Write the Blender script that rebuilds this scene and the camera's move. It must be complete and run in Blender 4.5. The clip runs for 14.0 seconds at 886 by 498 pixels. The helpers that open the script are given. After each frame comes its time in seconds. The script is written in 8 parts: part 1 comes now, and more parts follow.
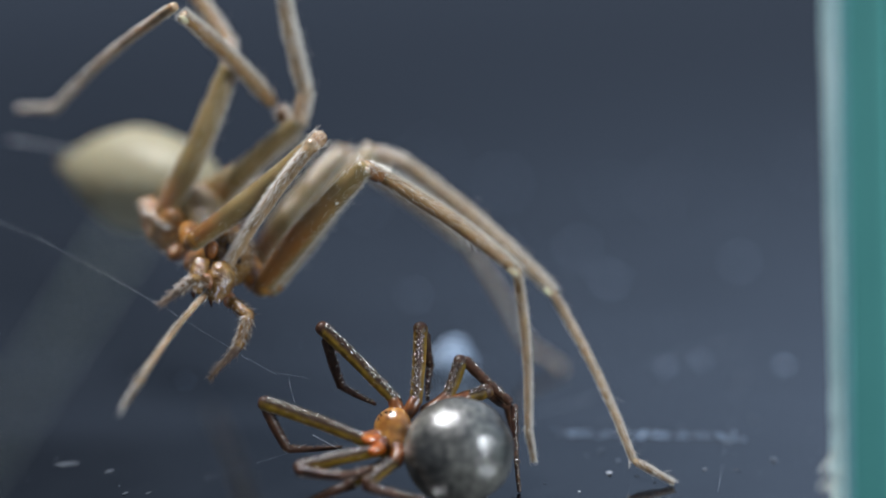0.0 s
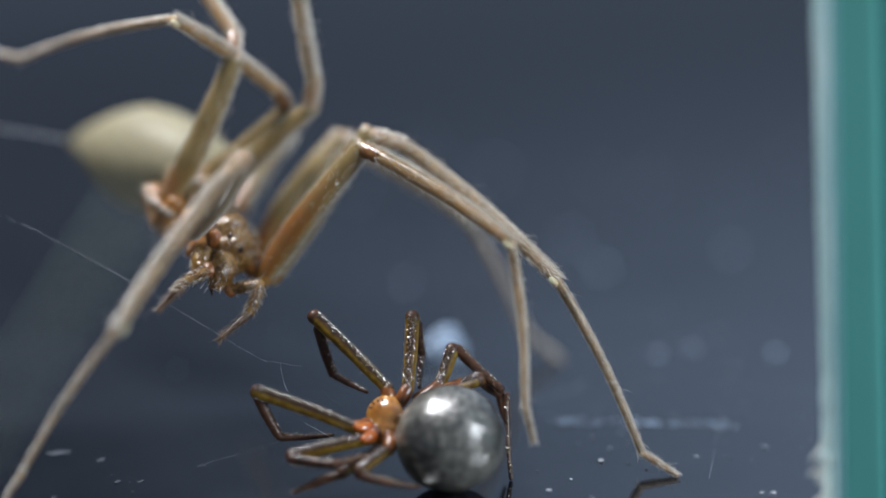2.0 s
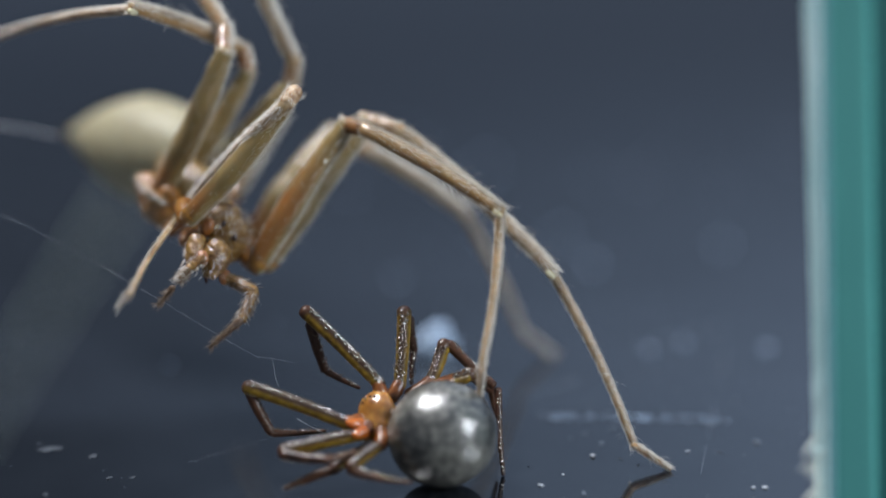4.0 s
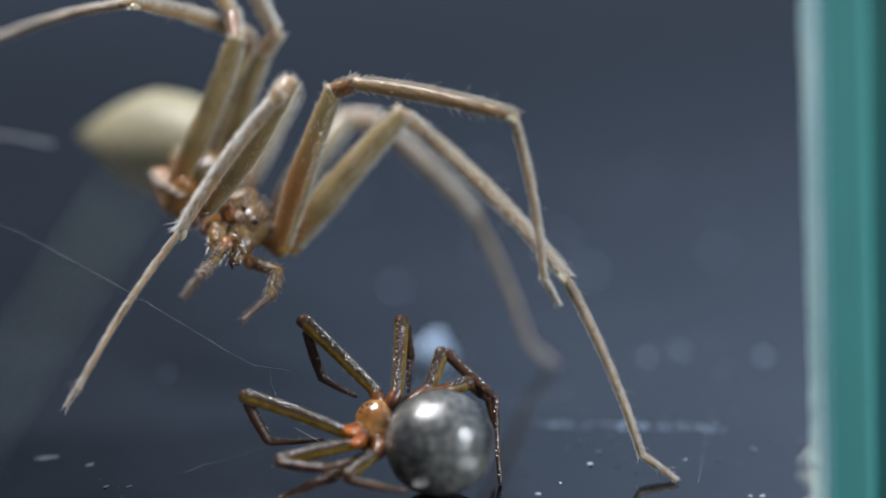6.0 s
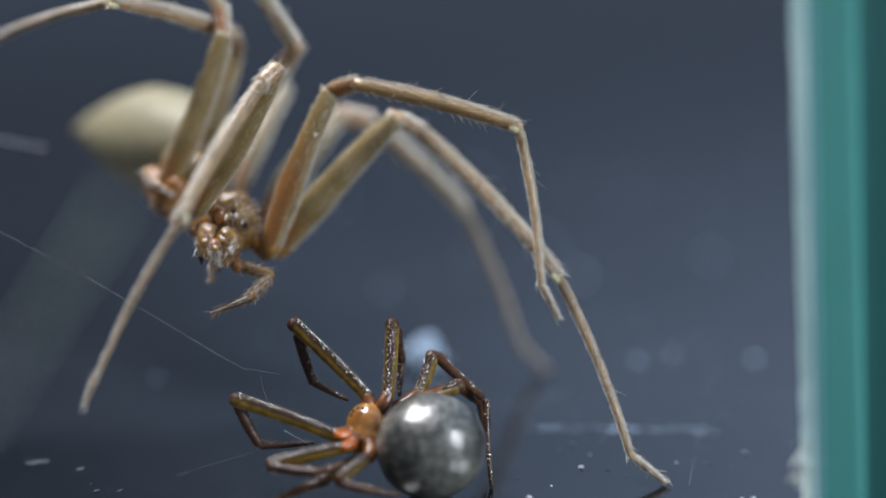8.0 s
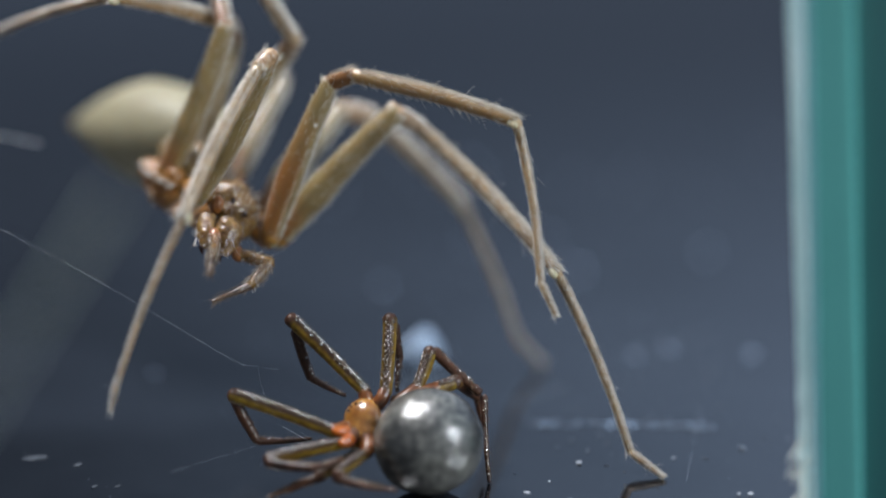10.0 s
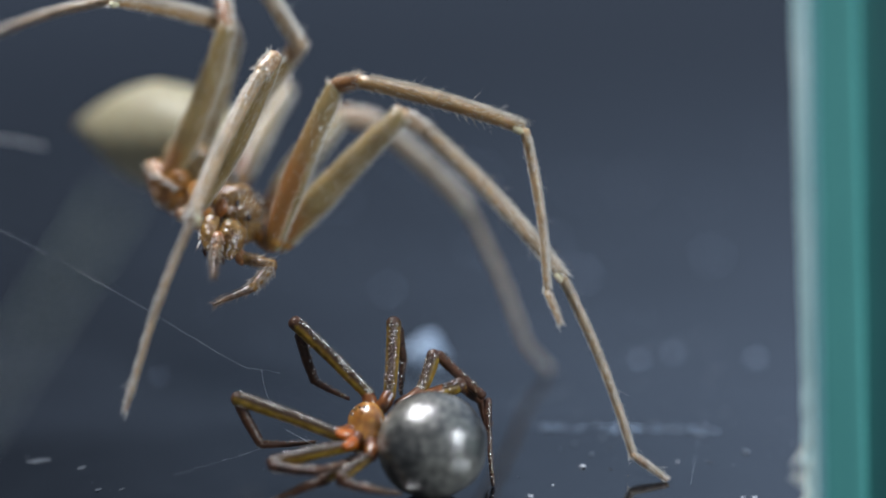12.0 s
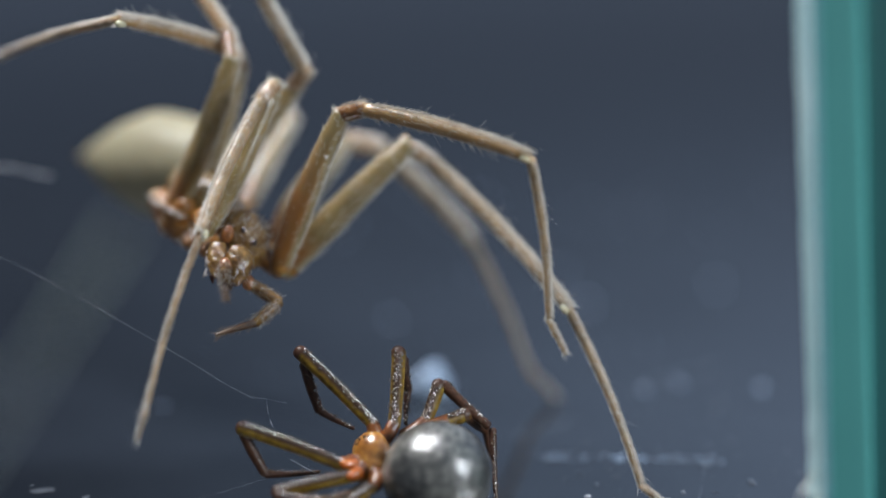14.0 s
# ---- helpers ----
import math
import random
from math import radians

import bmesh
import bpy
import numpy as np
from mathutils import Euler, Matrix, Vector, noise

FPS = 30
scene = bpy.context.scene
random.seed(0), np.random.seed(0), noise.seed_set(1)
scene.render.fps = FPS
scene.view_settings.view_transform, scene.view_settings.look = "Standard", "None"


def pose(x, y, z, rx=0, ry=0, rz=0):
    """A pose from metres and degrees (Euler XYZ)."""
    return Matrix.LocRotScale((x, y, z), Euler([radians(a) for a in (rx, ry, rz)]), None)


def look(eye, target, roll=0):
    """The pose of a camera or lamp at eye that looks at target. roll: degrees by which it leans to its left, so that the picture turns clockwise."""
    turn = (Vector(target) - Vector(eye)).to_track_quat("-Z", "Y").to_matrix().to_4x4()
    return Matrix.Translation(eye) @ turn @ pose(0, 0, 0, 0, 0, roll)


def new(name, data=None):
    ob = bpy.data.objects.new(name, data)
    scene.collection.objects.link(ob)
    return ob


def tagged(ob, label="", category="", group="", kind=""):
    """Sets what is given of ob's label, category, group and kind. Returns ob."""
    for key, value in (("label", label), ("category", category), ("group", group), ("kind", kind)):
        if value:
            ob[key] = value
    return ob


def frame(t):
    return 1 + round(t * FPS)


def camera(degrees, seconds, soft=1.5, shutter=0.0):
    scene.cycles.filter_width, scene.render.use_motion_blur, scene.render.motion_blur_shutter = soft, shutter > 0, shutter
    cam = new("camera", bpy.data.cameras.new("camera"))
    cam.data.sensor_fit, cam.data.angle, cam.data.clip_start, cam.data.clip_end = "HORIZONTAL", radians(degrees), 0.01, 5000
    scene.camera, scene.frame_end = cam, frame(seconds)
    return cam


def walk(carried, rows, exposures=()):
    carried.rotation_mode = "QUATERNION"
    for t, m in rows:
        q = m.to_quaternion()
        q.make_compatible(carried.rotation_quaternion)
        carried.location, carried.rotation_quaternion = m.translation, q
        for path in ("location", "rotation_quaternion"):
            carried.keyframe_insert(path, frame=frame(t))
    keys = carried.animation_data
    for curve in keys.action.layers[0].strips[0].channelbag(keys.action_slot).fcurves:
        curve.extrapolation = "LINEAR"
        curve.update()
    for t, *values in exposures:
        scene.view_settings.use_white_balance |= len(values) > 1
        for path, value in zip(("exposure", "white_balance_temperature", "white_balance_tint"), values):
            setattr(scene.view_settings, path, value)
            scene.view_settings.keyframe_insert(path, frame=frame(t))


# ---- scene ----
# A small glass tank filmed close up: coordinates below are in millimetres.
MM = 0.001

# ---- camera and its way ----
cam = camera(34.0, 14.0, soft=1.7, shutter=0.5)
cam.data.dof.use_dof = True
cam.data.dof.focus_distance = 0.0451
cam.data.dof.aperture_fstop = 16.0
walk(cam, [
    (0.0, pose(0.00000, -0.04518, 0.01674, 77.912, 0, 0.000)),
    (0.5, pose(0.00000, -0.04518, 0.01674, 77.622, 0, -0.022)),
    (1.0, pose(0.00000, -0.04518, 0.01674, 77.532, 0, -0.134)),
    (1.5, pose(0.00000, -0.04518, 0.01674, 77.465, 0, -0.246)),
    (2.0, pose(0.00000, -0.04518, 0.01674, 77.443, 0, -0.335)),
    (2.5, pose(0.00000, -0.04518, 0.01674, 77.398, 0, -0.402)),
    (3.0, pose(0.00000, -0.04518, 0.01674, 77.287, 0, -0.536)),
    (3.2, pose(0.00000, -0.04518, 0.01674, 77.264, 0, -0.581)),
    (5.3, pose(0.00000, -0.04518, 0.01674, 77.331, 0, -0.693)),
    (5.5, pose(0.00000, -0.04518, 0.01674, 77.398, 0, -0.670)),
    (5.7, pose(0.00000, -0.04518, 0.01674, 77.465, 0, -0.737)),
    (6.0, pose(0.00000, -0.04518, 0.01674, 77.600, 0, -0.782)),
    (6.5, pose(0.00000, -0.04518, 0.01674, 77.756, 0, -0.603)),
    (7.0, pose(0.00000, -0.04518, 0.01674, 77.778, 0, -0.670)),
    (7.5, pose(0.00000, -0.04518, 0.01674, 77.734, 0, -1.050)),
    (7.7, pose(0.00000, -0.04518, 0.01674, 77.711, 0, -1.140)),
    (9.8, pose(0.00000, -0.04518, 0.01674, 78.002, 0, -1.184)),
    (10.0, pose(0.00000, -0.04518, 0.01674, 77.555, 0, -1.251)),
    (10.5, pose(0.00000, -0.04518, 0.01674, 76.862, 0, -1.207)),
    (11.0, pose(0.00000, -0.04518, 0.01674, 76.616, 0, -1.117)),
    (11.5, pose(0.00000, -0.04518, 0.01674, 76.974, 0, -1.028)),
    (12.0, pose(0.00000, -0.04518, 0.01674, 77.689, 0, -1.095)),
    (12.5, pose(0.00000, -0.04518, 0.01674, 78.024, 0, -1.184)),
    (13.0, pose(0.00000, -0.04518, 0.01674, 78.292, 0, -1.095)),
    (13.5, pose(0.00000, -0.04518, 0.01674, 78.605, 0, -0.983)),
    (14.0, pose(0.00000, -0.04518, 0.01674, 78.851, 0, -0.894)),
])
scene.view_settings.exposure = 0.0

# ---- light ----
world = bpy.data.worlds.new("dim_room")
scene.world = world
world.use_nodes = True
sky = world.node_tree
room = sky.nodes["Background"]
where = sky.nodes.new("ShaderNodeTexCoord")
split = sky.nodes.new("ShaderNodeSeparateXYZ")
rise = sky.nodes.new("ShaderNodeMapRange")
curve = sky.nodes.new("ShaderNodeMath")
curve.operation = "POWER"
curve.inputs[1].default_value = 1.77
side = sky.nodes.new("ShaderNodeMapRange")
both = sky.nodes.new("ShaderNodeMath")
both.operation = "MULTIPLY"
tone = sky.nodes.new("ShaderNodeMix")
tone.data_type = "RGBA"
# made-up gradient: the surroundings grow lighter upwards and to the right
rise.inputs["From Min"].default_value, rise.inputs["From Max"].default_value = 0.022, 0.332
side.inputs["From Min"].default_value, side.inputs["From Max"].default_value = -0.235, 0.280
tone.inputs["A"].default_value = (0.050, 0.065, 0.094, 1)
tone.inputs["B"].default_value = (0.317, 0.428, 0.625, 1)
sky.links.new(where.outputs["Generated"], split.inputs["Vector"])
sky.links.new(split.outputs["Z"], rise.inputs["Value"])
sky.links.new(split.outputs["X"], side.inputs["Value"])
sky.links.new(rise.outputs["Result"], curve.inputs[0])
sky.links.new(curve.outputs["Value"], both.inputs[0])
sky.links.new(side.outputs["Result"], both.inputs[1])
sky.links.new(both.outputs["Value"], tone.inputs["Factor"])
# fill light added behind the camera to brighten fronts and undersides
front = sky.nodes.new("ShaderNodeMapRange")
front.inputs["From Min"].default_value, front.inputs["From Max"].default_value = 0.0, -0.9
fill = sky.nodes.new("ShaderNodeMix")
fill.data_type = "RGBA"
fill.inputs["B"].default_value = (0.22, 0.25, 0.29, 1)
sky.links.new(split.outputs["Y"], front.inputs["Value"])
sky.links.new(front.outputs["Result"], fill.inputs["Factor"])
sky.links.new(tone.outputs["Result"], fill.inputs["A"])
sky.links.new(fill.outputs["Result"], room.inputs["Color"])
room.inputs["Strength"].default_value = 1.0


def lamp(name, at, to, size, watts, color):
    data = bpy.data.lights.new(name, "AREA")
    data.shape, data.size, data.energy, data.color = "DISK", size * MM, watts, color
    ob = new(name, data)
    ob.matrix_world = look(Vector(at) * MM, Vector(to) * MM)
    return ob


lamp("lamp_above", (-32, 10, 88), (0, 0, 4), 36, 0.155, (0.95, 0.965, 1.0))
lamp("lamp_side", (70, -46, 38), (0, 0, 4), 28, 0.065, (0.88, 0.945, 1.0))



# ---- materials ----
def surface(name, dark, light, grain=(1500, 1500, 1500), rough=0.4, bump=0.25, gloss=0.5, soft=0.0, patch=500, depth=0.00002, coat=0.0, fuzz=0.0, spread=(0.7, 1.3), shine=0.12, bend=1.5, stripe_or_shade=None):
    """A skin, shell or stone: two colours by a fine grain and larger patches, with fine relief."""
    m = bpy.data.materials.new(name)
    m.use_nodes = True
    t = m.node_tree
    b = t.nodes["Principled BSDF"]
    tc = t.nodes.new("ShaderNodeTexCoord")
    mp = t.nodes.new("ShaderNodeMapping")
    mp.inputs["Scale"].default_value = grain
    t.links.new(tc.outputs["Object"], mp.inputs["Vector"])
    fine = t.nodes.new("ShaderNodeTexNoise")
    fine.inputs["Scale"].default_value, fine.inputs["Detail"].default_value = 1.0, 4
    t.links.new(mp.outputs["Vector"], fine.inputs["Vector"])
    wide = t.nodes.new("ShaderNodeTexNoise")
    wide.inputs["Scale"].default_value, wide.inputs["Detail"].default_value = patch, 2
    t.links.new(tc.outputs["Object"], wide.inputs["Vector"])
    both = t.nodes.new("ShaderNodeMath")
    both.operation = "ADD"
    t.links.new(fine.outputs["Fac"], both.inputs[0])
    t.links.new(wide.outputs["Fac"], both.inputs[1])
    ramp = t.nodes.new("ShaderNodeMapRange")
    ramp.inputs["From Min"].default_value, ramp.inputs["From Max"].default_value = spread
    t.links.new(both.outputs[0], ramp.inputs["Value"])
    mix = t.nodes.new("ShaderNodeMix")
    mix.data_type = "RGBA"
    mix.inputs["A"].default_value, mix.inputs["B"].default_value = (*dark, 1), (*light, 1)
    t.links.new(ramp.outputs["Result"], mix.inputs["Factor"])
    colour = mix.outputs["Result"]
    if stripe_or_shade:
        # band along the limb, painted shade or own ridge colour, frayed by grain
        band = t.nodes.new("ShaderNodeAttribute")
        band.attribute_name = "stripe_or_shade"
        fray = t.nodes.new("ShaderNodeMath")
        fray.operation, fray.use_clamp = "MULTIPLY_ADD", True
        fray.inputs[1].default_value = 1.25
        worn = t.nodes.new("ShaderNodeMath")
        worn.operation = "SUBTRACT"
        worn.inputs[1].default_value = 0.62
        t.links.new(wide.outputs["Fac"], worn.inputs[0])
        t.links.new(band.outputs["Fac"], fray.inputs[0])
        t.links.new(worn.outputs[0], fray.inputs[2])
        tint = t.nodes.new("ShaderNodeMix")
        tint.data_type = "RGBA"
        tint.inputs["B"].default_value = (*stripe_or_shade, 1)
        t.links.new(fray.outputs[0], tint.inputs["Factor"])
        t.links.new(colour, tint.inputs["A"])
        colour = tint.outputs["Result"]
    t.links.new(colour, b.inputs["Base Color"])
    bp = t.nodes.new("ShaderNodeBump")
    bp.inputs["Strength"].default_value, bp.inputs["Distance"].default_value = bump, depth
    t.links.new(fine.outputs["Fac"], bp.inputs["Height"])
    t.links.new(bp.outputs["Normal"], b.inputs["Normal"])
    t.links.new(bp.outputs["Normal"], b.inputs["Coat Normal"])
    b.inputs["Sheen Weight"].default_value, b.inputs["Sheen Roughness"].default_value = fuzz, 0.32
    b.inputs["Roughness"].default_value = rough
    b.inputs["Specular IOR Level"].default_value = gloss
    b.inputs["Coat Weight"].default_value = coat
    b.inputs["Coat Roughness"].default_value = shine
    b.inputs["Coat IOR"].default_value = bend
    if soft:
        b.inputs["Subsurface Weight"].default_value = soft
        b.inputs["Subsurface Radius"].default_value = (1.0, 0.6, 0.35)
        b.inputs["Subsurface Scale"].default_value = 0.0003
    return m


LEG_SKIN = surface("leg_skin", (0.15, 0.093, 0.040), (0.43, 0.297, 0.165), (4200, 4200, 1300), 0.34, 0.9, soft=0.5, patch=2400, fuzz=0.6, spread=(0.70, 1.30), coat=0.15, shine=0.24, stripe_or_shade=(0.31, 0.185, 0.075))
FEMUR_SKIN = surface("femur_skin", (0.140, 0.092, 0.030), (0.265, 0.190, 0.078), (3600, 3600, 900), 0.30, 0.6, soft=0.5, patch=900, fuzz=0.75, spread=(0.64, 1.36), coat=0.3, shine=0.18, stripe_or_shade=(0.20, 0.082, 0.016))
JOINT_SKIN = surface("joint_skin", (0.19, 0.092, 0.038), (0.48, 0.345, 0.22), (4600, 4600, 4600), 0.25, 0.8, soft=0.3, patch=2600, coat=0.5, depth=0.00005, spread=(0.72, 1.22), stripe_or_shade=(0.19, 0.085, 0.03))
HAIR = surface("hair", (0.55, 0.51, 0.45), (0.84, 0.81, 0.75), rough=0.4, bump=0)
BROWN_HAIR = surface("brown_hair", (0.10, 0.06, 0.035), (0.30, 0.22, 0.15), rough=0.3, bump=0)
CARAPACE_SKIN = surface("carapace_skin", (0.085, 0.046, 0.014), (0.27, 0.180, 0.075), (4600, 4600, 4600), 0.25, 1.0, soft=0.3, patch=1500, coat=0.9, shine=0.06, depth=0.00009, spread=(0.64, 1.36))
FACE_SKIN = surface("face_skin", (0.055, 0.021, 0.004), (0.25, 0.140, 0.036), (5200, 5200, 5200), 0.2, 1.0, patch=2200, depth=0.00009, coat=0.55, soft=0.35, spread=(0.66, 1.34), shine=0.09)
DARK_PALP = surface("dark_palp_skin", (0.030, 0.013, 0.006), (0.10, 0.055, 0.026), (5200, 5200, 5200), 0.3, 0.8, patch=2200, depth=0.00005, coat=0.4, soft=0.2)
AMBER = surface("amber", (0.12, 0.036, 0.006), (0.31, 0.120, 0.028), (5000, 5000, 5000), 0.3, 0.8, patch=1900, coat=0.5, soft=0.25, spread=(0.70, 1.30), depth=0.00007, shine=0.1)
PALE_JOINT = surface("pale_joint", (0.34, 0.20, 0.11), (0.58, 0.46, 0.34), (3600, 3600, 3600), 0.3, 0.6, soft=0.2, patch=2200, coat=0.12, depth=0.00004)
MEMBRANE = surface("joint_membrane", (0.40, 0.33, 0.19), (0.62, 0.55, 0.37), (3600, 3600, 3600), 0.3, 0.4, soft=0.4, patch=1800, coat=0.4)
COXA_SKIN = surface("coxa_skin", (0.13, 0.044, 0.004), (0.33, 0.145, 0.024), (4200, 4200, 4200), 0.4, 0.9, gloss=0.4, soft=0.3, patch=1500, depth=0.00005, coat=0.35, spread=(0.74, 1.26))
CREAM_SKIN = surface("cream_skin", (0.205, 0.176, 0.102), (0.315, 0.282, 0.182), (2500, 2500, 2500), 0.55, 0.3, soft=0.2, patch=350)
EYE = surface("eye", (0.01, 0.008, 0.006), (0.03, 0.015, 0.01), rough=0.06, bump=0, coat=1.0)
FANG = surface("fang", (0.02, 0.008, 0.004), (0.06, 0.02, 0.01), rough=0.15, bump=0.1)
GREY_SHELL = surface("grey_shell", (0.012, 0.012, 0.010), (0.225, 0.220, 0.192), (5200, 5200, 5200), 0.42, 1.0, gloss=0.7, patch=620, depth=0.00004, coat=1.0, spread=(0.86, 1.36), shine=0.11, bend=1.7)
ORANGE_SHELL = surface("orange_shell", (0.25, 0.088, 0.009), (0.48, 0.225, 0.032), (5000, 5000, 5000), 0.3, 0.5, patch=1300, coat=1.0, soft=0.2, bend=1.7, shine=0.12, spread=(0.74, 1.26))
RED_BROWN = surface("red_brown_shell", (0.050, 0.014, 0.003), (0.19, 0.058, 0.007), (5000, 5000, 5000), 0.3, 0.8, patch=1500, coat=0.4, soft=0.15, shine=0.08, spread=(0.74, 1.26), depth=0.00004)
JAW_RED = surface("jaw_red", (0.22, 0.045, 0.004), (0.46, 0.120, 0.010), (5000, 5000, 5000), 0.25, 0.5, patch=1500, coat=0.5, soft=0.3, shine=0.06)
OLIVE_LEG = surface("olive_leg", (0.080, 0.044, 0.006), (0.29, 0.182, 0.022), (5200, 5200, 5200), 0.40, 0.4, gloss=0.15, patch=1000, depth=0.00003, coat=0.16, shine=0.03, soft=0.3, stripe_or_shade=(0.022, 0.010, 0.007))
WART = surface("wart", (0.030, 0.014, 0.004), (0.12, 0.070, 0.014), (5200, 5200, 5200), 0.15, 0.1, patch=1000, gloss=0.8, coat=1.0, shine=0.04, bend=2.3)
DARK_LEG = surface("dark_leg", (0.016, 0.007, 0.005), (0.085, 0.036, 0.018), (5200, 5200, 5200), 0.36, 0.5, gloss=0.25, patch=1000, depth=0.00003, coat=0.16, shine=0.06)
SILK = surface("silk", (0.36, 0.38, 0.41), (0.60, 0.62, 0.65), rough=0.3, bump=0)
DUST = surface("dust", (0.20, 0.22, 0.25), (0.62, 0.65, 0.70), (4000, 4000, 4000), 0.4, 0.5, patch=300)
FLOOR = surface("dark_acrylic", (0.004, 0.005, 0.007), (0.008, 0.010, 0.013), (400, 400, 400), 0.05, 0.02, patch=60)
FLOOR.node_tree.nodes["Principled BSDF"].inputs["IOR"].default_value = 1.95


def pale_smears(m, light):
    """Paler smears on a sheet, thin in front and thicker behind the line of lint."""
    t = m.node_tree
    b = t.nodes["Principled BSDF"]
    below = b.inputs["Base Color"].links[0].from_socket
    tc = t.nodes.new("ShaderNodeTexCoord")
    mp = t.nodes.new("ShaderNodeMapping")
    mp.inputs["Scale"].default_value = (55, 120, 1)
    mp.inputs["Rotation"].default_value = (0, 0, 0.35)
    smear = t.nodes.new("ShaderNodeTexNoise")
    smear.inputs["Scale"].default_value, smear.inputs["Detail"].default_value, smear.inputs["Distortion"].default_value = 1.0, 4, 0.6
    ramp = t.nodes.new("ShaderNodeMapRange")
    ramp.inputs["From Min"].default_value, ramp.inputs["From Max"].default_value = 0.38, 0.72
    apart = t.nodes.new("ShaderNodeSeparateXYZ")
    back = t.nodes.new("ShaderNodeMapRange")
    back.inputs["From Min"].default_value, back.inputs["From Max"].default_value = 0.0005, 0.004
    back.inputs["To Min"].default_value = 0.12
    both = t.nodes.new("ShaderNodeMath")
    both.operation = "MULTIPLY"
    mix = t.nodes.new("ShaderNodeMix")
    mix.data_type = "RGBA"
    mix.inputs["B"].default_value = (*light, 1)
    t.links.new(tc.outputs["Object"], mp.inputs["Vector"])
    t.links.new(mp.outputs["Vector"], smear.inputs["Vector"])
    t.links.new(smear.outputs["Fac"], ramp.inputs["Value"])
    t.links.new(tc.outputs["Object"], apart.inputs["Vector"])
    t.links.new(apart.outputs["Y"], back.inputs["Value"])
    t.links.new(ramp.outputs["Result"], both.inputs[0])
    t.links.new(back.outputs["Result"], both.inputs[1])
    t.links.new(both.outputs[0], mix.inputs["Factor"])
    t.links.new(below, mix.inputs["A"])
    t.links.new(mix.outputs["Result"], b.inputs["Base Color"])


pale_smears(FLOOR, (0.016, 0.020, 0.027))
LINT = surface("grey_lint", (0.025, 0.030, 0.038), (0.065, 0.075, 0.09), (3000, 3000, 3000), 0.6, 0.5, gloss=0.2, patch=300)
LINT_BLUE = surface("bluish_lint", (0.07, 0.085, 0.11), (0.15, 0.175, 0.21), (3000, 3000, 3000), 0.6, 0.4, gloss=0.2, patch=300)
BLUE_DUST = surface("bluish_dust", (0.22, 0.30, 0.42), (0.40, 0.50, 0.64), (2000, 2000, 2000), 0.5, 0.5, patch=300)
TEAL = surface("teal_glass", (0.075, 0.31, 0.29), (0.125, 0.44, 0.41), (900, 900, 12), 0.16, 0.15, patch=90, coat=0.5)
DEEP_TEAL = surface("deep_teal_glass", (0.025, 0.11, 0.11), (0.04, 0.17, 0.165), (900, 900, 12), 0.12, 0.1, patch=90, coat=0.5)
BLUE_GLASS = surface("blue_glass", (0.125, 0.260, 0.300), (0.185, 0.340, 0.380), (900, 900, 12), 0.22, 0.15, patch=90, coat=0.4)
FROST = surface("frosted_edge", (0.27, 0.47, 0.49), (0.54, 0.71, 0.73), (2600, 2600, 160), 0.45, 0.7, patch=260)
CHIP = surface("glass_chip", (0.36, 0.42, 0.39), (0.78, 0.80, 0.72), (4000, 4000, 4000), 0.2, 0.8, patch=900, coat=0.6)
BAND_STRAND = surface("band_strand", (0.20, 0.24, 0.20), (0.34, 0.385, 0.33), (900, 900, 150), 0.6, 0.4, patch=120)


# ---- builders ----
def frame_of(d):
    d = d.normalized()
    x = d.cross(Vector((0.31, -0.9, 0.3))).normalized()
    return x, d.cross(x), d


def tube(bm, pts, radii, seg=14, mat=0, flat=1.0):
    """A rounded, tapered tube along pts; flat squeezes it sideways."""
    pts = [Vector(p) for p in pts]
    n = len(pts)
    rings, x = [], None
    for i, p in enumerate(pts):
        d = (pts[min(i + 1, n - 1)] - pts[max(i - 1, 0)]).normalized()
        x = frame_of(d)[0] if x is None else (x - d * x.dot(d)).normalized()
        y = d.cross(x)
        caps = [(0.0, 1.0)]
        if i == 0:
            caps = [(-0.6, 0.5), (-0.35, 0.83), (0.0, 1.0)]
        elif i == n - 1:
            caps = [(0.0, 1.0), (0.35, 0.83), (0.6, 0.5)]
        for lift, s in caps:
            c = p + d * lift * radii[i]
            rings.append([bm.verts.new(c + (x * math.cos(a) + y * math.sin(a) * flat) * radii[i] * s) for a in [k * math.tau / seg for k in range(seg)]])
    for a, b in zip(rings, rings[1:]):
        for k in range(seg):
            f = bm.faces.new((a[k], a[(k + 1) % seg], b[(k + 1) % seg], b[k]))
            f.smooth, f.material_index = True, mat
    for r, turn in ((rings[0], -1), (rings[-1], 1)):
        f = bm.faces.new(r[::turn])
        f.smooth, f.material_index = True, mat
    return bm


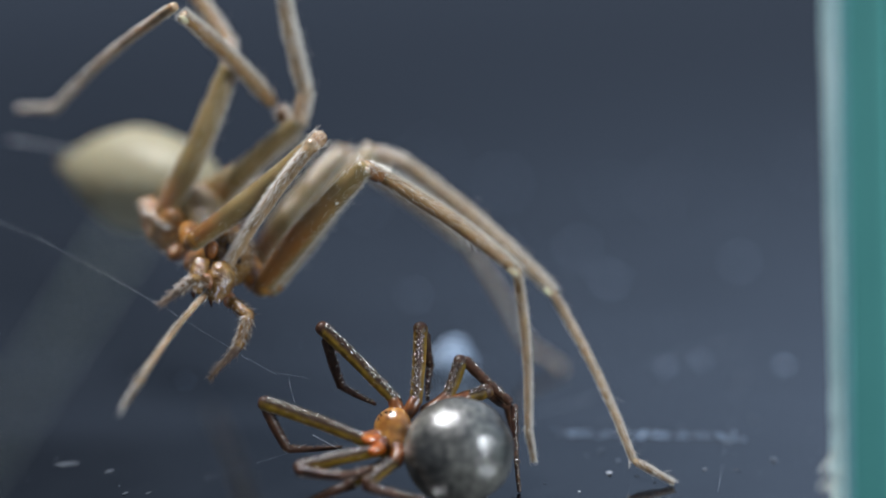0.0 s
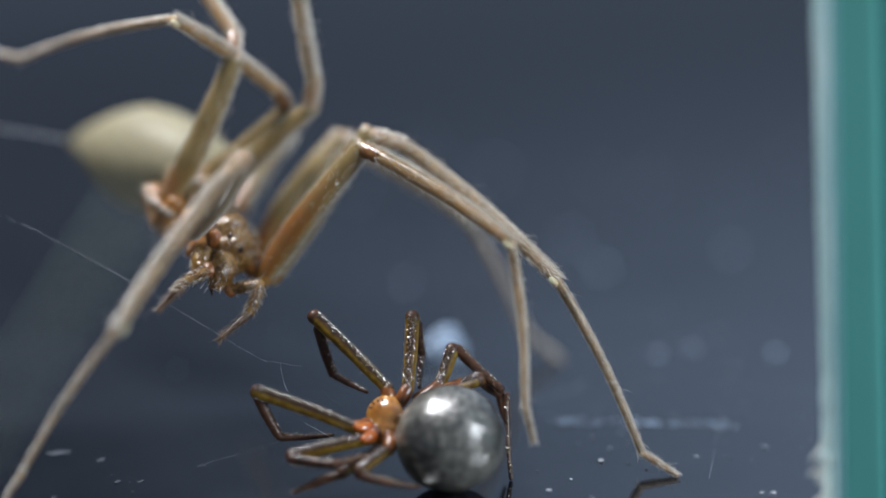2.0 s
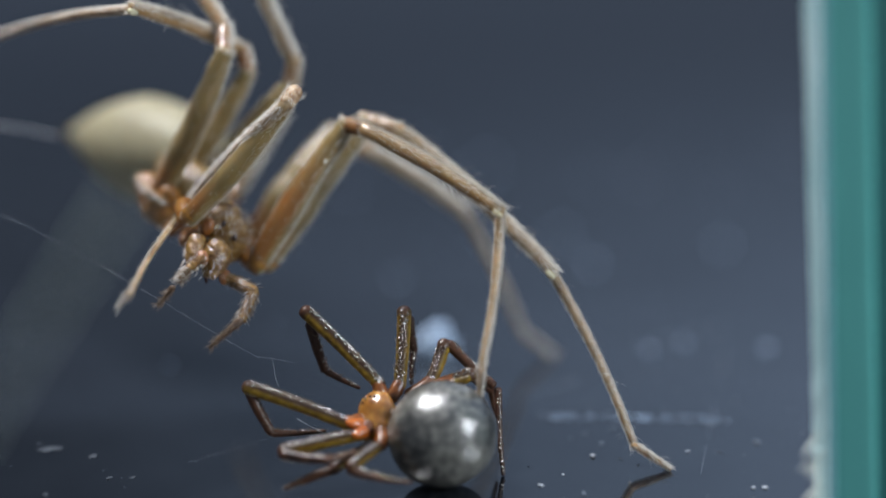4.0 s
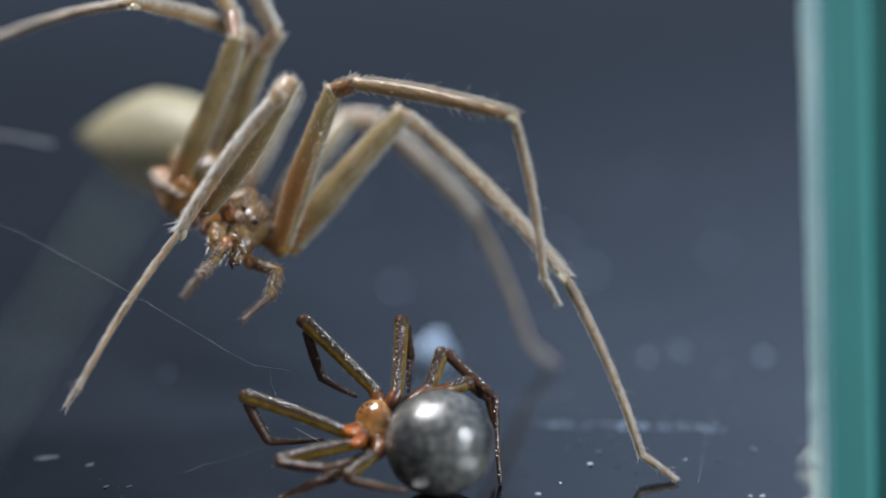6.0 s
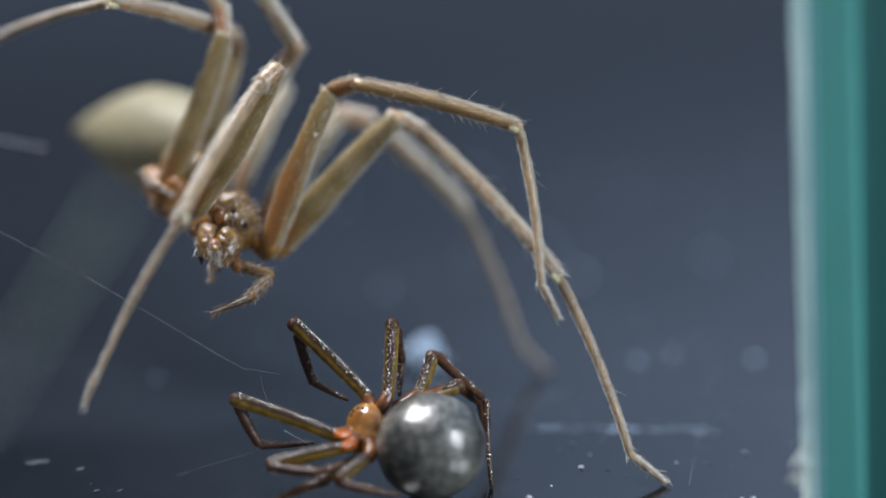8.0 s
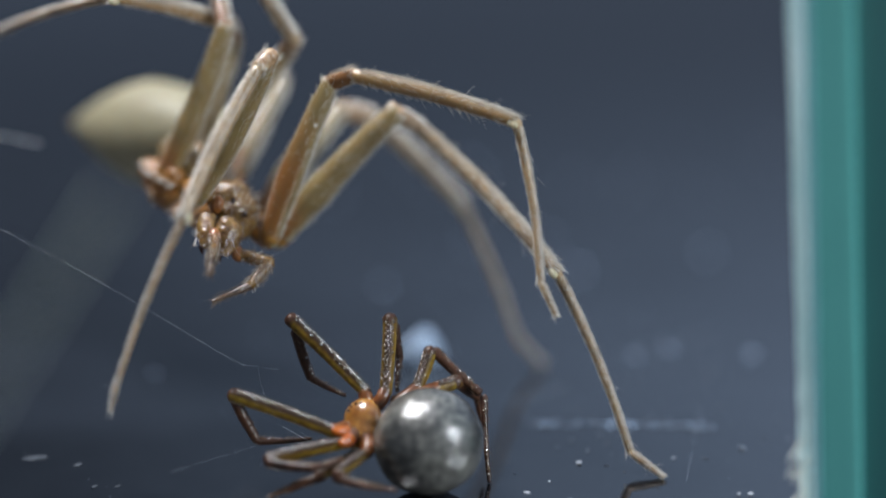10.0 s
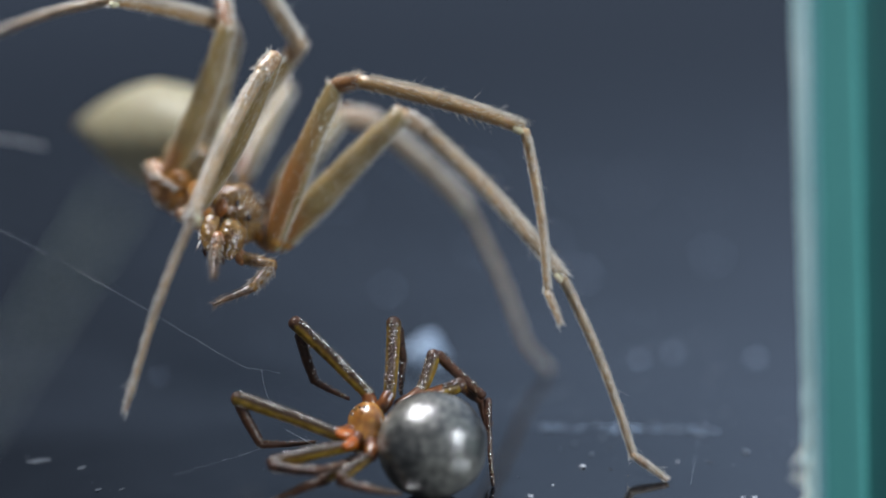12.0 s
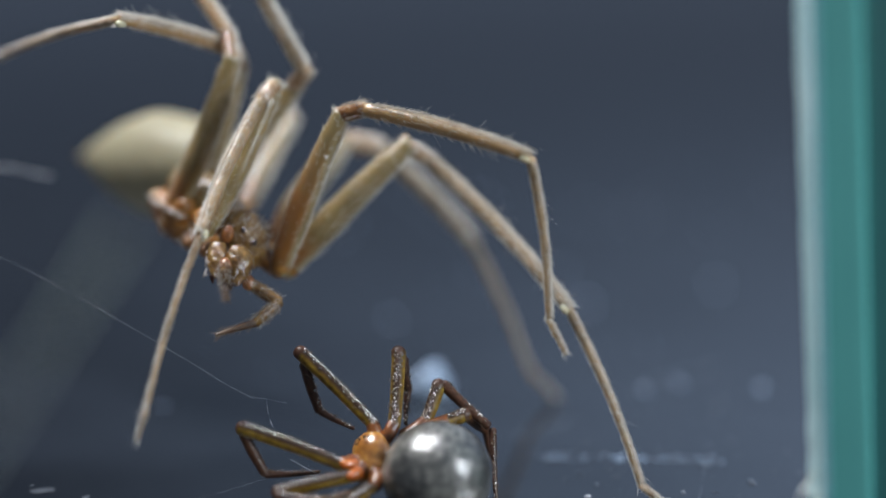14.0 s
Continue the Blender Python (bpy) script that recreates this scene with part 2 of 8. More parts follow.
def blob(bm, c, axis, long, wide, high=None, seg=28, rings=18, shape=None, mat=0, up=(0, 0, 1), wobble=0.0):
    """An egg along axis; shape(u) scales its girth, u from -1 (tail) to 1 (front)."""
    c, d = Vector(c), Vector(axis).normalized()
    x = d.cross(Vector(up)).normalized()
    y = x.cross(d)
    high = high or wide
    loops = []
    for i in range(1, rings):
        u = -math.cos(math.pi * i / rings)
        r = math.sqrt(max(0.0, 1 - u * u)) * (shape(u) if shape else 1)
        ring = []
        for k in range(seg):
            a = math.tau * k / seg
            p = c + d * u * long + x * math.cos(a) * r * wide + y * math.sin(a) * r * high
            if wobble:
                p += (p - c) * wobble * noise.noise(p * 1.4)
            ring.append(bm.verts.new(p))
        loops.append(ring)
    tail, tip = bm.verts.new(c - d * long), bm.verts.new(c + d * long)
    for a, b in zip(loops, loops[1:]):
        for k in range(seg):
            f = bm.faces.new((a[k], a[(k + 1) % seg], b[(k + 1) % seg], b[k]))
            f.smooth, f.material_index = True, mat
    for k in range(seg):
        for f in (bm.faces.new((tail, loops[0][(k + 1) % seg], loops[0][k])), bm.faces.new((tip, loops[-1][k], loops[-1][(k + 1) % seg]))):
            f.smooth, f.material_index = True, mat
    return bm


def warty(bm, a, b, r0, r1, rnd, pitch=0.075, knob=0.045):
    """A tapered, finely ringed limb from a to b, with tiny rounded warts along its upper ridge."""
    a, b = Vector(a), Vector(b)
    x, y, d = frame_of(b - a)
    long = (b - a).length
    n = max(16, int(long / 0.034))
    seed = Vector((rnd.uniform(0, 9), 0, 0))
    radii = [(r0 + (r1 - r0) * k / n) * (1 + 0.07 * noise.noise(seed + Vector((0, k * 5.6 / n, 0)))) + (0.009 * rnd.uniform(0.4, 1.3) if k % 2 else -0.006) for k in range(n + 1)]
    tube(bm, [a.lerp(b, k / n) + x * 0.03 * math.sin(math.pi * k / n) for k in range(n + 1)], radii, 18)
    rows = max(3, int(long / pitch))
    for i in range(rows):
        around = max(5, int(math.tau * r0 / pitch * 0.8))
        for j in range(around):
            u, q = (i + rnd.uniform(-0.3, 0.3)) / rows, (j + 0.5 * (i % 2) + rnd.uniform(-0.25, 0.25)) * math.tau / around
            if not 0.02 < u < 0.98:
                continue
            out = x * math.cos(q) + y * math.sin(q)
            c = a.lerp(b, u) + out * (r0 + (r1 - r0) * u) * 0.98 + x * 0.03 * math.sin(math.pi * u)
            if out.z < 0.72 * math.sqrt(max(0.0, 1 - d.z * d.z)):
                continue
            size = knob * rnd.uniform(0.6, 1.2)
            side = out.cross(d)
            low = [bm.verts.new(c + (d * math.cos(w) * 1.25 + side * math.sin(w)) * size) for w in (0, 1.257, 2.513, 3.77, 5.027)]
            top = [bm.verts.new(c + out * size * 0.9 + (d * math.cos(w) * 1.25 + side * math.sin(w)) * size * 0.55) for w in (0, 1.257, 2.513, 3.77, 5.027)]
            for w in range(5):
                f = bm.faces.new((low[w], low[(w + 1) % 5], top[(w + 1) % 5], top[w]))
                f.smooth, f.material_index = True, 2
            f = bm.faces.new(top)
            f.smooth, f.material_index = True, 2
    return bm


def bristle(bm, at, way, length, r, bend=0.25, mat=1):
    """One hair: a thin, slightly bent, three-sided spike."""
    at, d = Vector(at), Vector(way).normalized()
    x, y, _ = frame_of(d)
    mid = at + d * length * 0.55
    tip = at + d * length + y * length * bend
    a = [bm.verts.new(at + (x * math.cos(q) + y * math.sin(q)) * r) for q in (0, 2.1, 4.2)]
    b = [bm.verts.new(mid + (x * math.cos(q) + y * math.sin(q)) * r * 0.6) for q in (0, 2.1, 4.2)]
    t = bm.verts.new(tip)
    for k in range(3):
        n = (k + 1) % 3
        bm.faces.new((a[k], a[n], b[n], b[k])).material_index = mat
        bm.faces.new((b[k], b[n], t)).material_index = mat


def box(bm, lo, hi, mat=0, bevel=0.0):
    lo, hi = Vector(lo), Vector(hi)
    made = bmesh.ops.create_cube(bm, size=1.0, matrix=Matrix.LocRotScale((lo + hi) / 2, None, hi - lo))
    for f in {f for v in made["verts"] for f in v.link_faces}:
        f.material_index = mat
    if bevel:
        bmesh.ops.bevel(bm, geom=list({e for v in made["verts"] for e in v.link_edges}), offset=bevel, segments=2, profile=0.5, affect="EDGES")
    return bm


def part(name, bm, material, parent=None, label="", at=None):
    """Links a bmesh (millimetres) as one mesh object, under a thing or a part."""
    bmesh.ops.recalc_face_normals(bm, faces=bm.faces)
    bm.transform(Matrix.Scale(MM, 4))
    me = bpy.data.meshes.new(name)
    bm.to_mesh(me)
    bm.free()
    for m in material if isinstance(material, (list, tuple)) else [material]:
        me.materials.append(m)
    ob = new(name, me)
    if parent:
        ob.parent = parent
    if at is not None:
        ob.location = Vector(at) * MM
    if label:
        ob["label"] = label
    return ob


# ---- the tank ----
bm = bmesh.new()
box(bm, (-900, -300, -6), (900, 1500, 0))
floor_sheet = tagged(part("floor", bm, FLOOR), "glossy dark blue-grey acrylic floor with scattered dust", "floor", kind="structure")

# ---- glass panel ----
PANE = (10.93, -7.146, 0.000)


def glass_panel():
    thing = new("glass_panel")
    thing.matrix_world = Matrix.Translation(Vector(PANE) * MM) @ pose(0, 0, 0, 0, -4.3, -17)
    tagged(thing, "teal glass panel standing upright with a frosted ground edge", "glass panel")
    pieces = []
    bm = bmesh.new()
    box(bm, (0.43, 0.0, 0.02), (0.60, 4.0, 48), bevel=0.05)
    pieces.append(part("bevel", bm, BLUE_GLASS, thing, "blue-green glass bevel"))
    bm = bmesh.new()
    box(bm, (0.61, 0.0, 0.02), (1.70, 4.0, 48), bevel=0.08)
    pieces.append(part("edge_face", bm, TEAL, thing))
    bm = bmesh.new()
    box(bm, (1.71, 0.25, 0.02), (14, 3.9, 48), bevel=0.08)
    pieces.append(part("pane", bm, DEEP_TEAL, thing, "deep teal glass pane"))
    bm = bmesh.new()
    prof = [(0.0, 0.75), (0.10, 0.3), (0.42, 0.02), (0.42, 3.9), (0.2, 3.6), (0.0, 3.1)]
    loops = []
    for z in [0.02 + 48 * k / 160 for k in range(161)]:
        j = 0.03 * noise.noise(Vector((0, 3, z * 0.6))) - (0.10 * abs(noise.noise(Vector((0, 8, z * 2.1)))) if z < 4.5 else 0)
        loops.append([bm.verts.new((x + (j if i not in (2, 3) else 0), y, z)) for i, (x, y) in enumerate(prof)])
    for a, b in zip(loops, loops[1:]):
        for k in range(len(prof)):
            bm.faces.new((a[k], a[(k + 1) % len(prof)], b[(k + 1) % len(prof)], b[k]))
    bm.faces.new(loops[0]), bm.faces.new(loops[-1][::-1])
    pieces.append(part("ground_edge", bm, FROST, thing, "pale frosted ground edge of the glass"))
    # slanting flakes broken off the foot of the edge
    rnd = random.Random(5)
    for k in range(17):
        bm = bmesh.new()
        bmesh.ops.create_icosphere(bm, subdivisions=2, radius=1.0)
        long, thin = rnd.uniform(0.18, 0.38), rnd.uniform(0.03, 0.055)
        for v in bm.verts:
            v.co *= 1 + 0.35 * noise.noise(v.co * 1.7 + Vector((k, 0, 0)))
            v.co = Vector((v.co.x * thin, v.co.y * thin * 1.6, v.co.z * long))
        up = 0.15 + 2.7 * (k / 17) ** 1.4
        chip = part("chip", bm, CHIP, thing, "", (rnd.uniform(-0.26, 0.14) + 0.02 * k / 17, rnd.uniform(-0.15, 0.3), up + rnd.uniform(-0.1, 0.1)))
        chip.rotation_euler = (rnd.uniform(-0.4, 0.4), rnd.uniform(0.45, 0.85), 0)
        pieces.append(chip)
    # clear enough to let the lamp shine through
    for ob in pieces:
        ob.visible_shadow = False


glass_panel()


# ---- strand added for a soft light band ----
def fibre():
    # invented thin strand near the lens, blurred into a soft pale band
    tip, low = Vector((-5.313, -19.569, 12.131)), Vector((-8.595, -20.703, 7.096))
    way = low - tip
    foot = tip + way * ((tip.z - 0.06) / -way.z)
    bm = bmesh.new()
    n = 16
    tube(bm, [tip.lerp(foot, k / n) + Vector((0.05 * noise.noise(Vector((k, 0, 2))), 0, 0)) for k in range(n + 1)], [0.054 * (1 - 0.8 * k / n) + 0.003 for k in range(n + 1)], 10)
    tagged(part("fibre", bm, BAND_STRAND), "pale grey-green strand added to give a soft blurred light band", "fibre")


fibre()


# ---- long-legged spider ----
HOME = Vector((-6.060, 1.289, 7.902))
spider = new("spider")
spider.location = HOME * MM
tagged(spider, "pale tan long-legged spider with cream abdomen and lowered head", "spider")

# base of each leg, and the lengths of femur, patella, tibia, metatarsus, tarsus
LEGS = {
    'A': ((-2.198, 1.625, 0.660), (5.42, 1.07, 5.27, 5.76, 1.35)),
    'B': ((-1.712, 3.097, 0.900), (4.56, 0.83, 4.45, 8.41, 1.83)),
    'C': ((-0.837, 3.058, 0.805), (4.66, 0.92, 4.43, 4.24, 0.97)),
    'D': ((-0.781, -0.839, 0.401), (5.31, 0.71, 5.44, 5.48, 1.06)),
    'E': ((1.410, -0.296, -1.126), (5.49, 0.88, 5.46, 4.88, 1.14)),
    'F': ((1.599, 0.609, -1.303), (5.80, 1.19, 7.03, 6.09, 1.35)),
    'G': ((0.859, 3.073, -0.988), (4.85, 1.35, 4.96, 5.67, 1.75)),
    'H': ((-0.075, 3.866, 0.271), (4.39, 0.57, 4.14, 2.83, 0.67)),
    'P': ((0.590, -1.492, -1.231), (1.07, 1.01, 1.31)),
    'Q': ((-0.062, -1.799, -0.577), (1.05, 0.53, 0.77)),
}
GIRTH = {"femur": (0.31, 0.38, 0.27), "patella": (0.26, 0.27, 0.24), "tibia": (0.23, 0.245, 0.195), "metatarsus": (0.155, 0.138, 0.105), "tarsus": (0.11, 0.105, 0.065)}
limb = {}


# the side of each limb painted browner for shade, as an angle round it
SHADE_SIDE = {"A": -135, "B": -133, "C": -135, "D": -175, "E": -32, "F": -38, "G": -40, "H": -112}
COAT = {"femur": 1900, "patella": 420, "tibia": 4600, "metatarsus": 2700, "tarsus": 650}


def mark_shade_side(bm, turn, wide, reach):
    """Stores how far each point lies on the painted shade side, or a thigh's streak."""
    layer = bm.verts.layers.float.new("stripe_or_shade")
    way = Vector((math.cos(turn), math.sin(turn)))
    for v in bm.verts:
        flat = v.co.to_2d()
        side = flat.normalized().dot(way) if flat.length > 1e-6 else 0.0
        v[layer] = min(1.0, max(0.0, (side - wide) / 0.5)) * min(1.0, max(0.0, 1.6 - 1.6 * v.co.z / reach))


def segment(name, length, leg, seed, key, stout=1.0, side=1):
    r0, r1, r2 = [q * stout for q in GIRTH[name]]
    r0 = min(r0, 0.34)
    turn = math.radians(-118 if name == "femur" else SHADE_SIDE[key])
    bm = bmesh.new()
    n = 20
    pts, rad = [], []
    for k in range(n + 1):
        u = k / n
        bow = math.sin(math.pi * u) * length * {"femur": 0.02, "tibia": 0.022, "metatarsus": 0.026}.get(name, 0.0)
        pts.append((-bow * side, bow * 0.3, length * u))
        girth = (r0 + (r1 - r0) * u / 0.35) if u < 0.35 else (r1 + (r2 - r1) * (u - 0.35) / 0.65)
        if name in ("femur", "tibia"):
            # the limb narrows to a neck and flares again at the joint
            girth *= 1 - 0.10 * math.exp(-((u - 0.95) / 0.03) ** 2)
        rad.append(girth * (1 + 0.05 * noise.noise(Vector((seed, 2, u * 5))) + 0.03 * noise.noise(Vector((seed, 7, u * 17)))))
    tube(bm, pts, rad, 20, 0)
    # shade painted on one side of patella and tibia of legs A, B, E
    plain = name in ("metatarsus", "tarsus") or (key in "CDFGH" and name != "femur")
    mark_shade_side(bm, turn, 2.0 if plain else 0.2 if name == "femur" else 0.0, length * ((0.9 if key == "E" else 0.35) if name == "femur" else 3.0))
    # orange ring where the leg leaves the body
    if name == "femur":
        tube(bm, [(0, 0, -0.05), (0, 0, 0.12), (0, 0, 0.3)], [r0 * 0.86, r0 * 1.04, r0 * 1.01], 18, 3)
    # pale lobes at the far joint
    e, q = Vector(pts[-1]), rad[-1]
    if name in ("femur", "tibia"):
        for a in (turn + 1.2, turn - 1.2, turn + 3.1):
            out = Vector((math.cos(a), math.sin(a), 0))
            blob(bm, e + out * q * 0.5 - Vector((0, 0, 0.07)), Vector((0, 0, 1)) + out * 0.25, q * 0.85, q * 0.55, q * 0.42, 12, 8, None, 2, up=out, wobble=0.3)
        if name == "tibia":
            # soft cream membrane under the joint
            out = Vector((math.cos(turn), math.sin(turn), 0))
            blob(bm, e + out * q * 0.75 + Vector((0, 0, -0.02)), Vector((0, 0, 1)) + out * 0.3, 0.21, 0.13, 0.12, 14, 10, None, 4, up=out, wobble=0.2)
    elif name == "patella":
        blob(bm, e + Vector((0, -0.10, -0.03)), (0, 0.2, 1), 0.15, 0.13, 0.11, 12, 8, None, 2, wobble=0.3)
    rnd = random.Random(seed)
    way = Vector((math.cos(turn), math.sin(turn), 0))
    # extra pale hair on C, G, H imitates their brighter light
    for _ in range(int(COAT[name] * (2 if key in "CGH" else 0.6 if key == "D" else 1.35))):
        u, a = rnd.uniform(0.02, 0.985), rnd.uniform(0, math.tau)
        out = Vector((math.cos(a), math.sin(a), 0))
        if rnd.random() < 0.92 * max(0.0, min(1.0, out.dot(way) + (-0.1 if key == "F" else 0.25))):
            continue
        k = min(int(u * n), n - 1)
        p = Vector(pts[k]).lerp(Vector(pts[k + 1]), u * n - k)
        long = rnd.random() < {"tibia": 0.012, "femur": 0.010}.get(name, 0.006)
        lift = rnd.uniform(0.8, 1.6) if long else rnd.uniform(0.25, 0.9)
        around = Vector((-out.y, out.x, 0)) * rnd.uniform(-0.25, 0.25)
        low = 0.78 if name in ("metatarsus", "tarsus") else 1.0
        bristle(bm, p + out * rad[k] * 0.95, out * lift * low + around + Vector((0, 0, 1.0)), rnd.uniform(0.12, 0.28) * (2.2 if long else low), 0.0060 * low, rnd.uniform(-0.35, 0.35))
    # curved spines under one shin
    if name == "tibia" and key == "E":
        for _ in range(22):
            u, a = rnd.uniform(0.60, 0.82), turn + rnd.uniform(0.1, 1.1)
            k = min(int(u * n), n - 1)
            out = Vector((math.cos(a), math.sin(a), 0))
            bristle(bm, Vector(pts[k]) + out * rad[k] * 0.9, out * rnd.uniform(0.7, 1.2) + Vector((0, 0, 1)), rnd.uniform(0.28, 0.5), 0.008, rnd.uniform(0.1, 0.4))
    # a white speck of dust stuck to one thigh
    if name == "femur" and key == "E":
        k = int(n * 0.78)
        blob(bm, Vector(pts[k]) + Vector((math.cos(-1.0), math.sin(-1.0), 0)) * rad[k], (0.3, 0.2, 1), 0.06, 0.045, 0.045, 8, 6, None, 1, wobble=0.4)
    # a spiky tuft over the joint
    for _ in range(60 if name in ("femur", "patella", "tibia") else 8):
        a = rnd.uniform(0, math.tau)
        out = Vector((math.cos(a), math.sin(a), 0))
        bristle(bm, e + out * q * 0.8 - Vector((0, 0, rnd.uniform(0, 0.2))), out * rnd.uniform(0.2, 0.8) + Vector((0, 0, 1.0)), rnd.uniform(0.18, 0.40), 0.010, rnd.uniform(-0.2, 0.2))
    return part(name, bm, [FEMUR_SKIN if name == "femur" else LEG_SKIN if name != "patella" else JOINT_SKIN, HAIR, PALE_JOINT, COXA_SKIN, MEMBRANE], leg)


def walking_leg(key, base, lengths, seed):
    base = Vector(base)
    hub = Vector((-1.2, 0.9, 0.9)) if base.x < -0.6 else Vector((-0.1, 0.8, 0.3))
    bm = bmesh.new()
    inner = base.lerp(hub, 0.5)
    tube(bm, [inner, base.lerp(inner, 0.4), base], [0.36, 0.33, 0.26], 16)
    leg = part("leg", bm, COXA_SKIN, spider)
    limb[key] = [segment(n, lengths[i], leg, seed * 10 + i, key, {"A": 1.15, "E": 1.15, "F": 1.32, "G": 1.35}.get(key, 1.0) if n == "femur" else 1.4 if key == "G" and n == "patella" else 1.15 if key == "G" and n == "tibia" else 0.86 if key == "D" and n == "tibia" else 0.7 if key == "D" and n == "metatarsus" else 0.85 if key == "D" and n == "tarsus" else 1.0, -1 if key in "ABD" else 1) for i, n in enumerate(GIRTH)]


def feeler(key, base, lengths, seed, thin):
    """A palp: three hairy pieces, shorter and darker than a leg's."""
    bm = bmesh.new()
    blob(bm, base, (0.3, -0.5, -0.8), 0.27, 0.22, 0.22, 16, 10, None, wobble=0.1)
    palp = part("palp", bm, AMBER, spider, "hairy brown palp")
    rnd = random.Random(seed)
    limb[key] = []
    for name, length, r0, r1, skin, count in (("palp_femur", lengths[0], 0.19, 0.20, FACE_SKIN, 160), ("palp_tibia", lengths[1], 0.185, 0.15, FACE_SKIN, 300), ("palp_tarsus", lengths[2], 0.135, 0.045, DARK_PALP, 120)):
        bm = bmesh.new()
        n, r0, r1 = 8, r0 * thin, r1 * thin
        tube(bm, [(0, 0, length * k / n) for k in range(n + 1)], [r0 + (r1 - r0) * k / n for k in range(n + 1)], 14)
        for _ in range(count):
            u, a = rnd.random(), rnd.uniform(0, math.tau)
            out = Vector((math.cos(a), math.sin(a), 0))
            bristle(bm, Vector((0, 0, u * length)) + out * (r0 + (r1 - r0) * u) * 0.9, out * rnd.uniform(0.4, 1.0) + Vector((0, 0, 1)), rnd.uniform(0.14, 0.30), 0.007, mat=2 if name == "palp_tarsus" else rnd.choice((1, 2, 2)))
        limb[key].append(part(name, bm, [skin, HAIR, BROWN_HAIR], palp))


for i, (key, (base, lengths)) in enumerate(LEGS.items()):
    if len(lengths) == 5:
        walking_leg(key, base, lengths, i + 1)
    else:
        feeler(key, base, lengths, i + 1, 1.0 if key == "P" else 0.72)


def spider_body():
    # abdomen: a spindle, pointed at the spinnerets
    tail, front = Vector((-7.345, 10.910, 1.333)), Vector((-0.256, 5.545, 1.325))
    bm = bmesh.new()
    blob(bm, (tail + front) / 2, front - tail, (front - tail).length / 2, 2.04, 1.98, 40, 40, lambda u: (1.0 + u) ** 0.5 if u < 0 else 1.0)
    limb["abdomen"] = part("abdomen", bm, CREAM_SKIN, spider, "plump pale cream abdomen")
    bm = bmesh.new()
    d = (tail - front).normalized()
    for s in (-0.12, 0.12):
        tube(bm, [tail - d * 0.3 + Vector((0, s, 0)), tail + d * 0.12 + Vector((0, s, 0))], [0.11, 0.06], 10)
    part("spinneret", bm, CARAPACE_SKIN, limb["abdomen"])
    # carapace
    back, head = Vector((-2.428, 3.544, 1.719)), Vector((0.322, 1.108, -0.308))
    mid = (back + head) / 2
    bm = bmesh.new()
    blob(bm, mid, head - back, (head - back).length / 2, 0.95, 0.75, 32, 20, lambda u: 1.0 if u < 0.1 else 1.0 - 0.2 * (u - 0.1), up=(0.5, -1, 0.4), wobble=0.05)
    rnd = random.Random(3)
    ax = (head - back).normalized()
    x, y, _ = frame_of(ax)
    for _ in range(150):
        u, a = rnd.uniform(-0.8, 0.95), rnd.uniform(0, math.tau)
        r = math.sqrt(1 - u * u) * 0.8
        p = mid + ax * u * (head - back).length / 2 + x * math.cos(a) * r * 0.9 + y * math.sin(a) * r * 0.9
        bristle(bm, p, (p - mid) + ax * 0.6, rnd.uniform(0.12, 0.3), 0.008)
    part("carapace", bm, [CARAPACE_SKIN, HAIR], spider, "tan hairy carapace")
    # head, with its eyes
    bm = bmesh.new()
    face = Vector((0.349, -0.028, -0.089))
    blob(bm, face, (0.5, -0.3, -0.9), 1.02, 0.84, 0.84, 40, 30, lambda u: 1.0 - 0.08 * u + 0.05 * math.sin(7 * u), up=(1, 0, 0.2), wobble=0.22)
    for _ in range(800):
        p = Vector((rnd.gauss(0.2, 0.8), rnd.gauss(-0.7, 0.7), rnd.gauss(0.1, 0.8))).normalized()
        bristle(bm, face + p * 0.84, p + Vector((0.3, 0.1, 0.5)), rnd.uniform(0.1, 0.24), 0.007, mat=rnd.choice((1, 2, 2)))
    head_ob = part("head", bm, [FACE_SKIN, HAIR, BROWN_HAIR], spider, "glossy brown hairy head")
    for spot, r, m in (((-0.109, -0.900, 0.234), 0.25, AMBER), ((-0.390, -1.320, -0.192), 0.16, AMBER), ((0.408, -0.871, 0.366), 0.10, EYE), ((0.779, -0.933, -0.064), 0.09, EYE)):
        bm = bmesh.new()
        blob(bm, spot, (-0.3, -0.2, -1), r * 1.25, r, r * 0.8, 18, 12, None)
        part("eye", bm, m, head_ob, "glossy amber eye" if m == AMBER else "glossy dark eye")
    # underside, with the collar of the hind leg
    bm = bmesh.new()
    blob(bm, (-2.262, 1.916, 0.283), Vector((-1.245, 0.816, -0.665)) - Vector((-2.930, 2.699, 1.124)), 1.24, 0.56, 0.56, 44, 34, lambda u: 0.96 - 0.12 * u + 0.07 * math.sin(13 * u), up=(0.3, -1, 0.2), wobble=0.16)
    for _ in range(50):
        p = Vector((rnd.gauss(-0.5, 0.6), rnd.gauss(-0.6, 0.6), rnd.gauss(-0.4, 0.6))).normalized()
        bristle(bm, Vector((-2.162, 1.778, 0.307)) + p * 0.56, p + Vector((-0.2, -0.1, -0.3)), rnd.uniform(0.12, 0.25), 0.006)
    part("sternum", bm, [COXA_SKIN, HAIR], spider, "orange-brown sternum")
    bm = bmesh.new()
    tube(bm, [(-2.978, 2.316, 1.107), (-2.655, 1.508, 0.930), (-2.133, 1.026, 0.743), (-1.678, 0.924, 0.551)], [0.13, 0.10, 0.07, 0.05], 14)
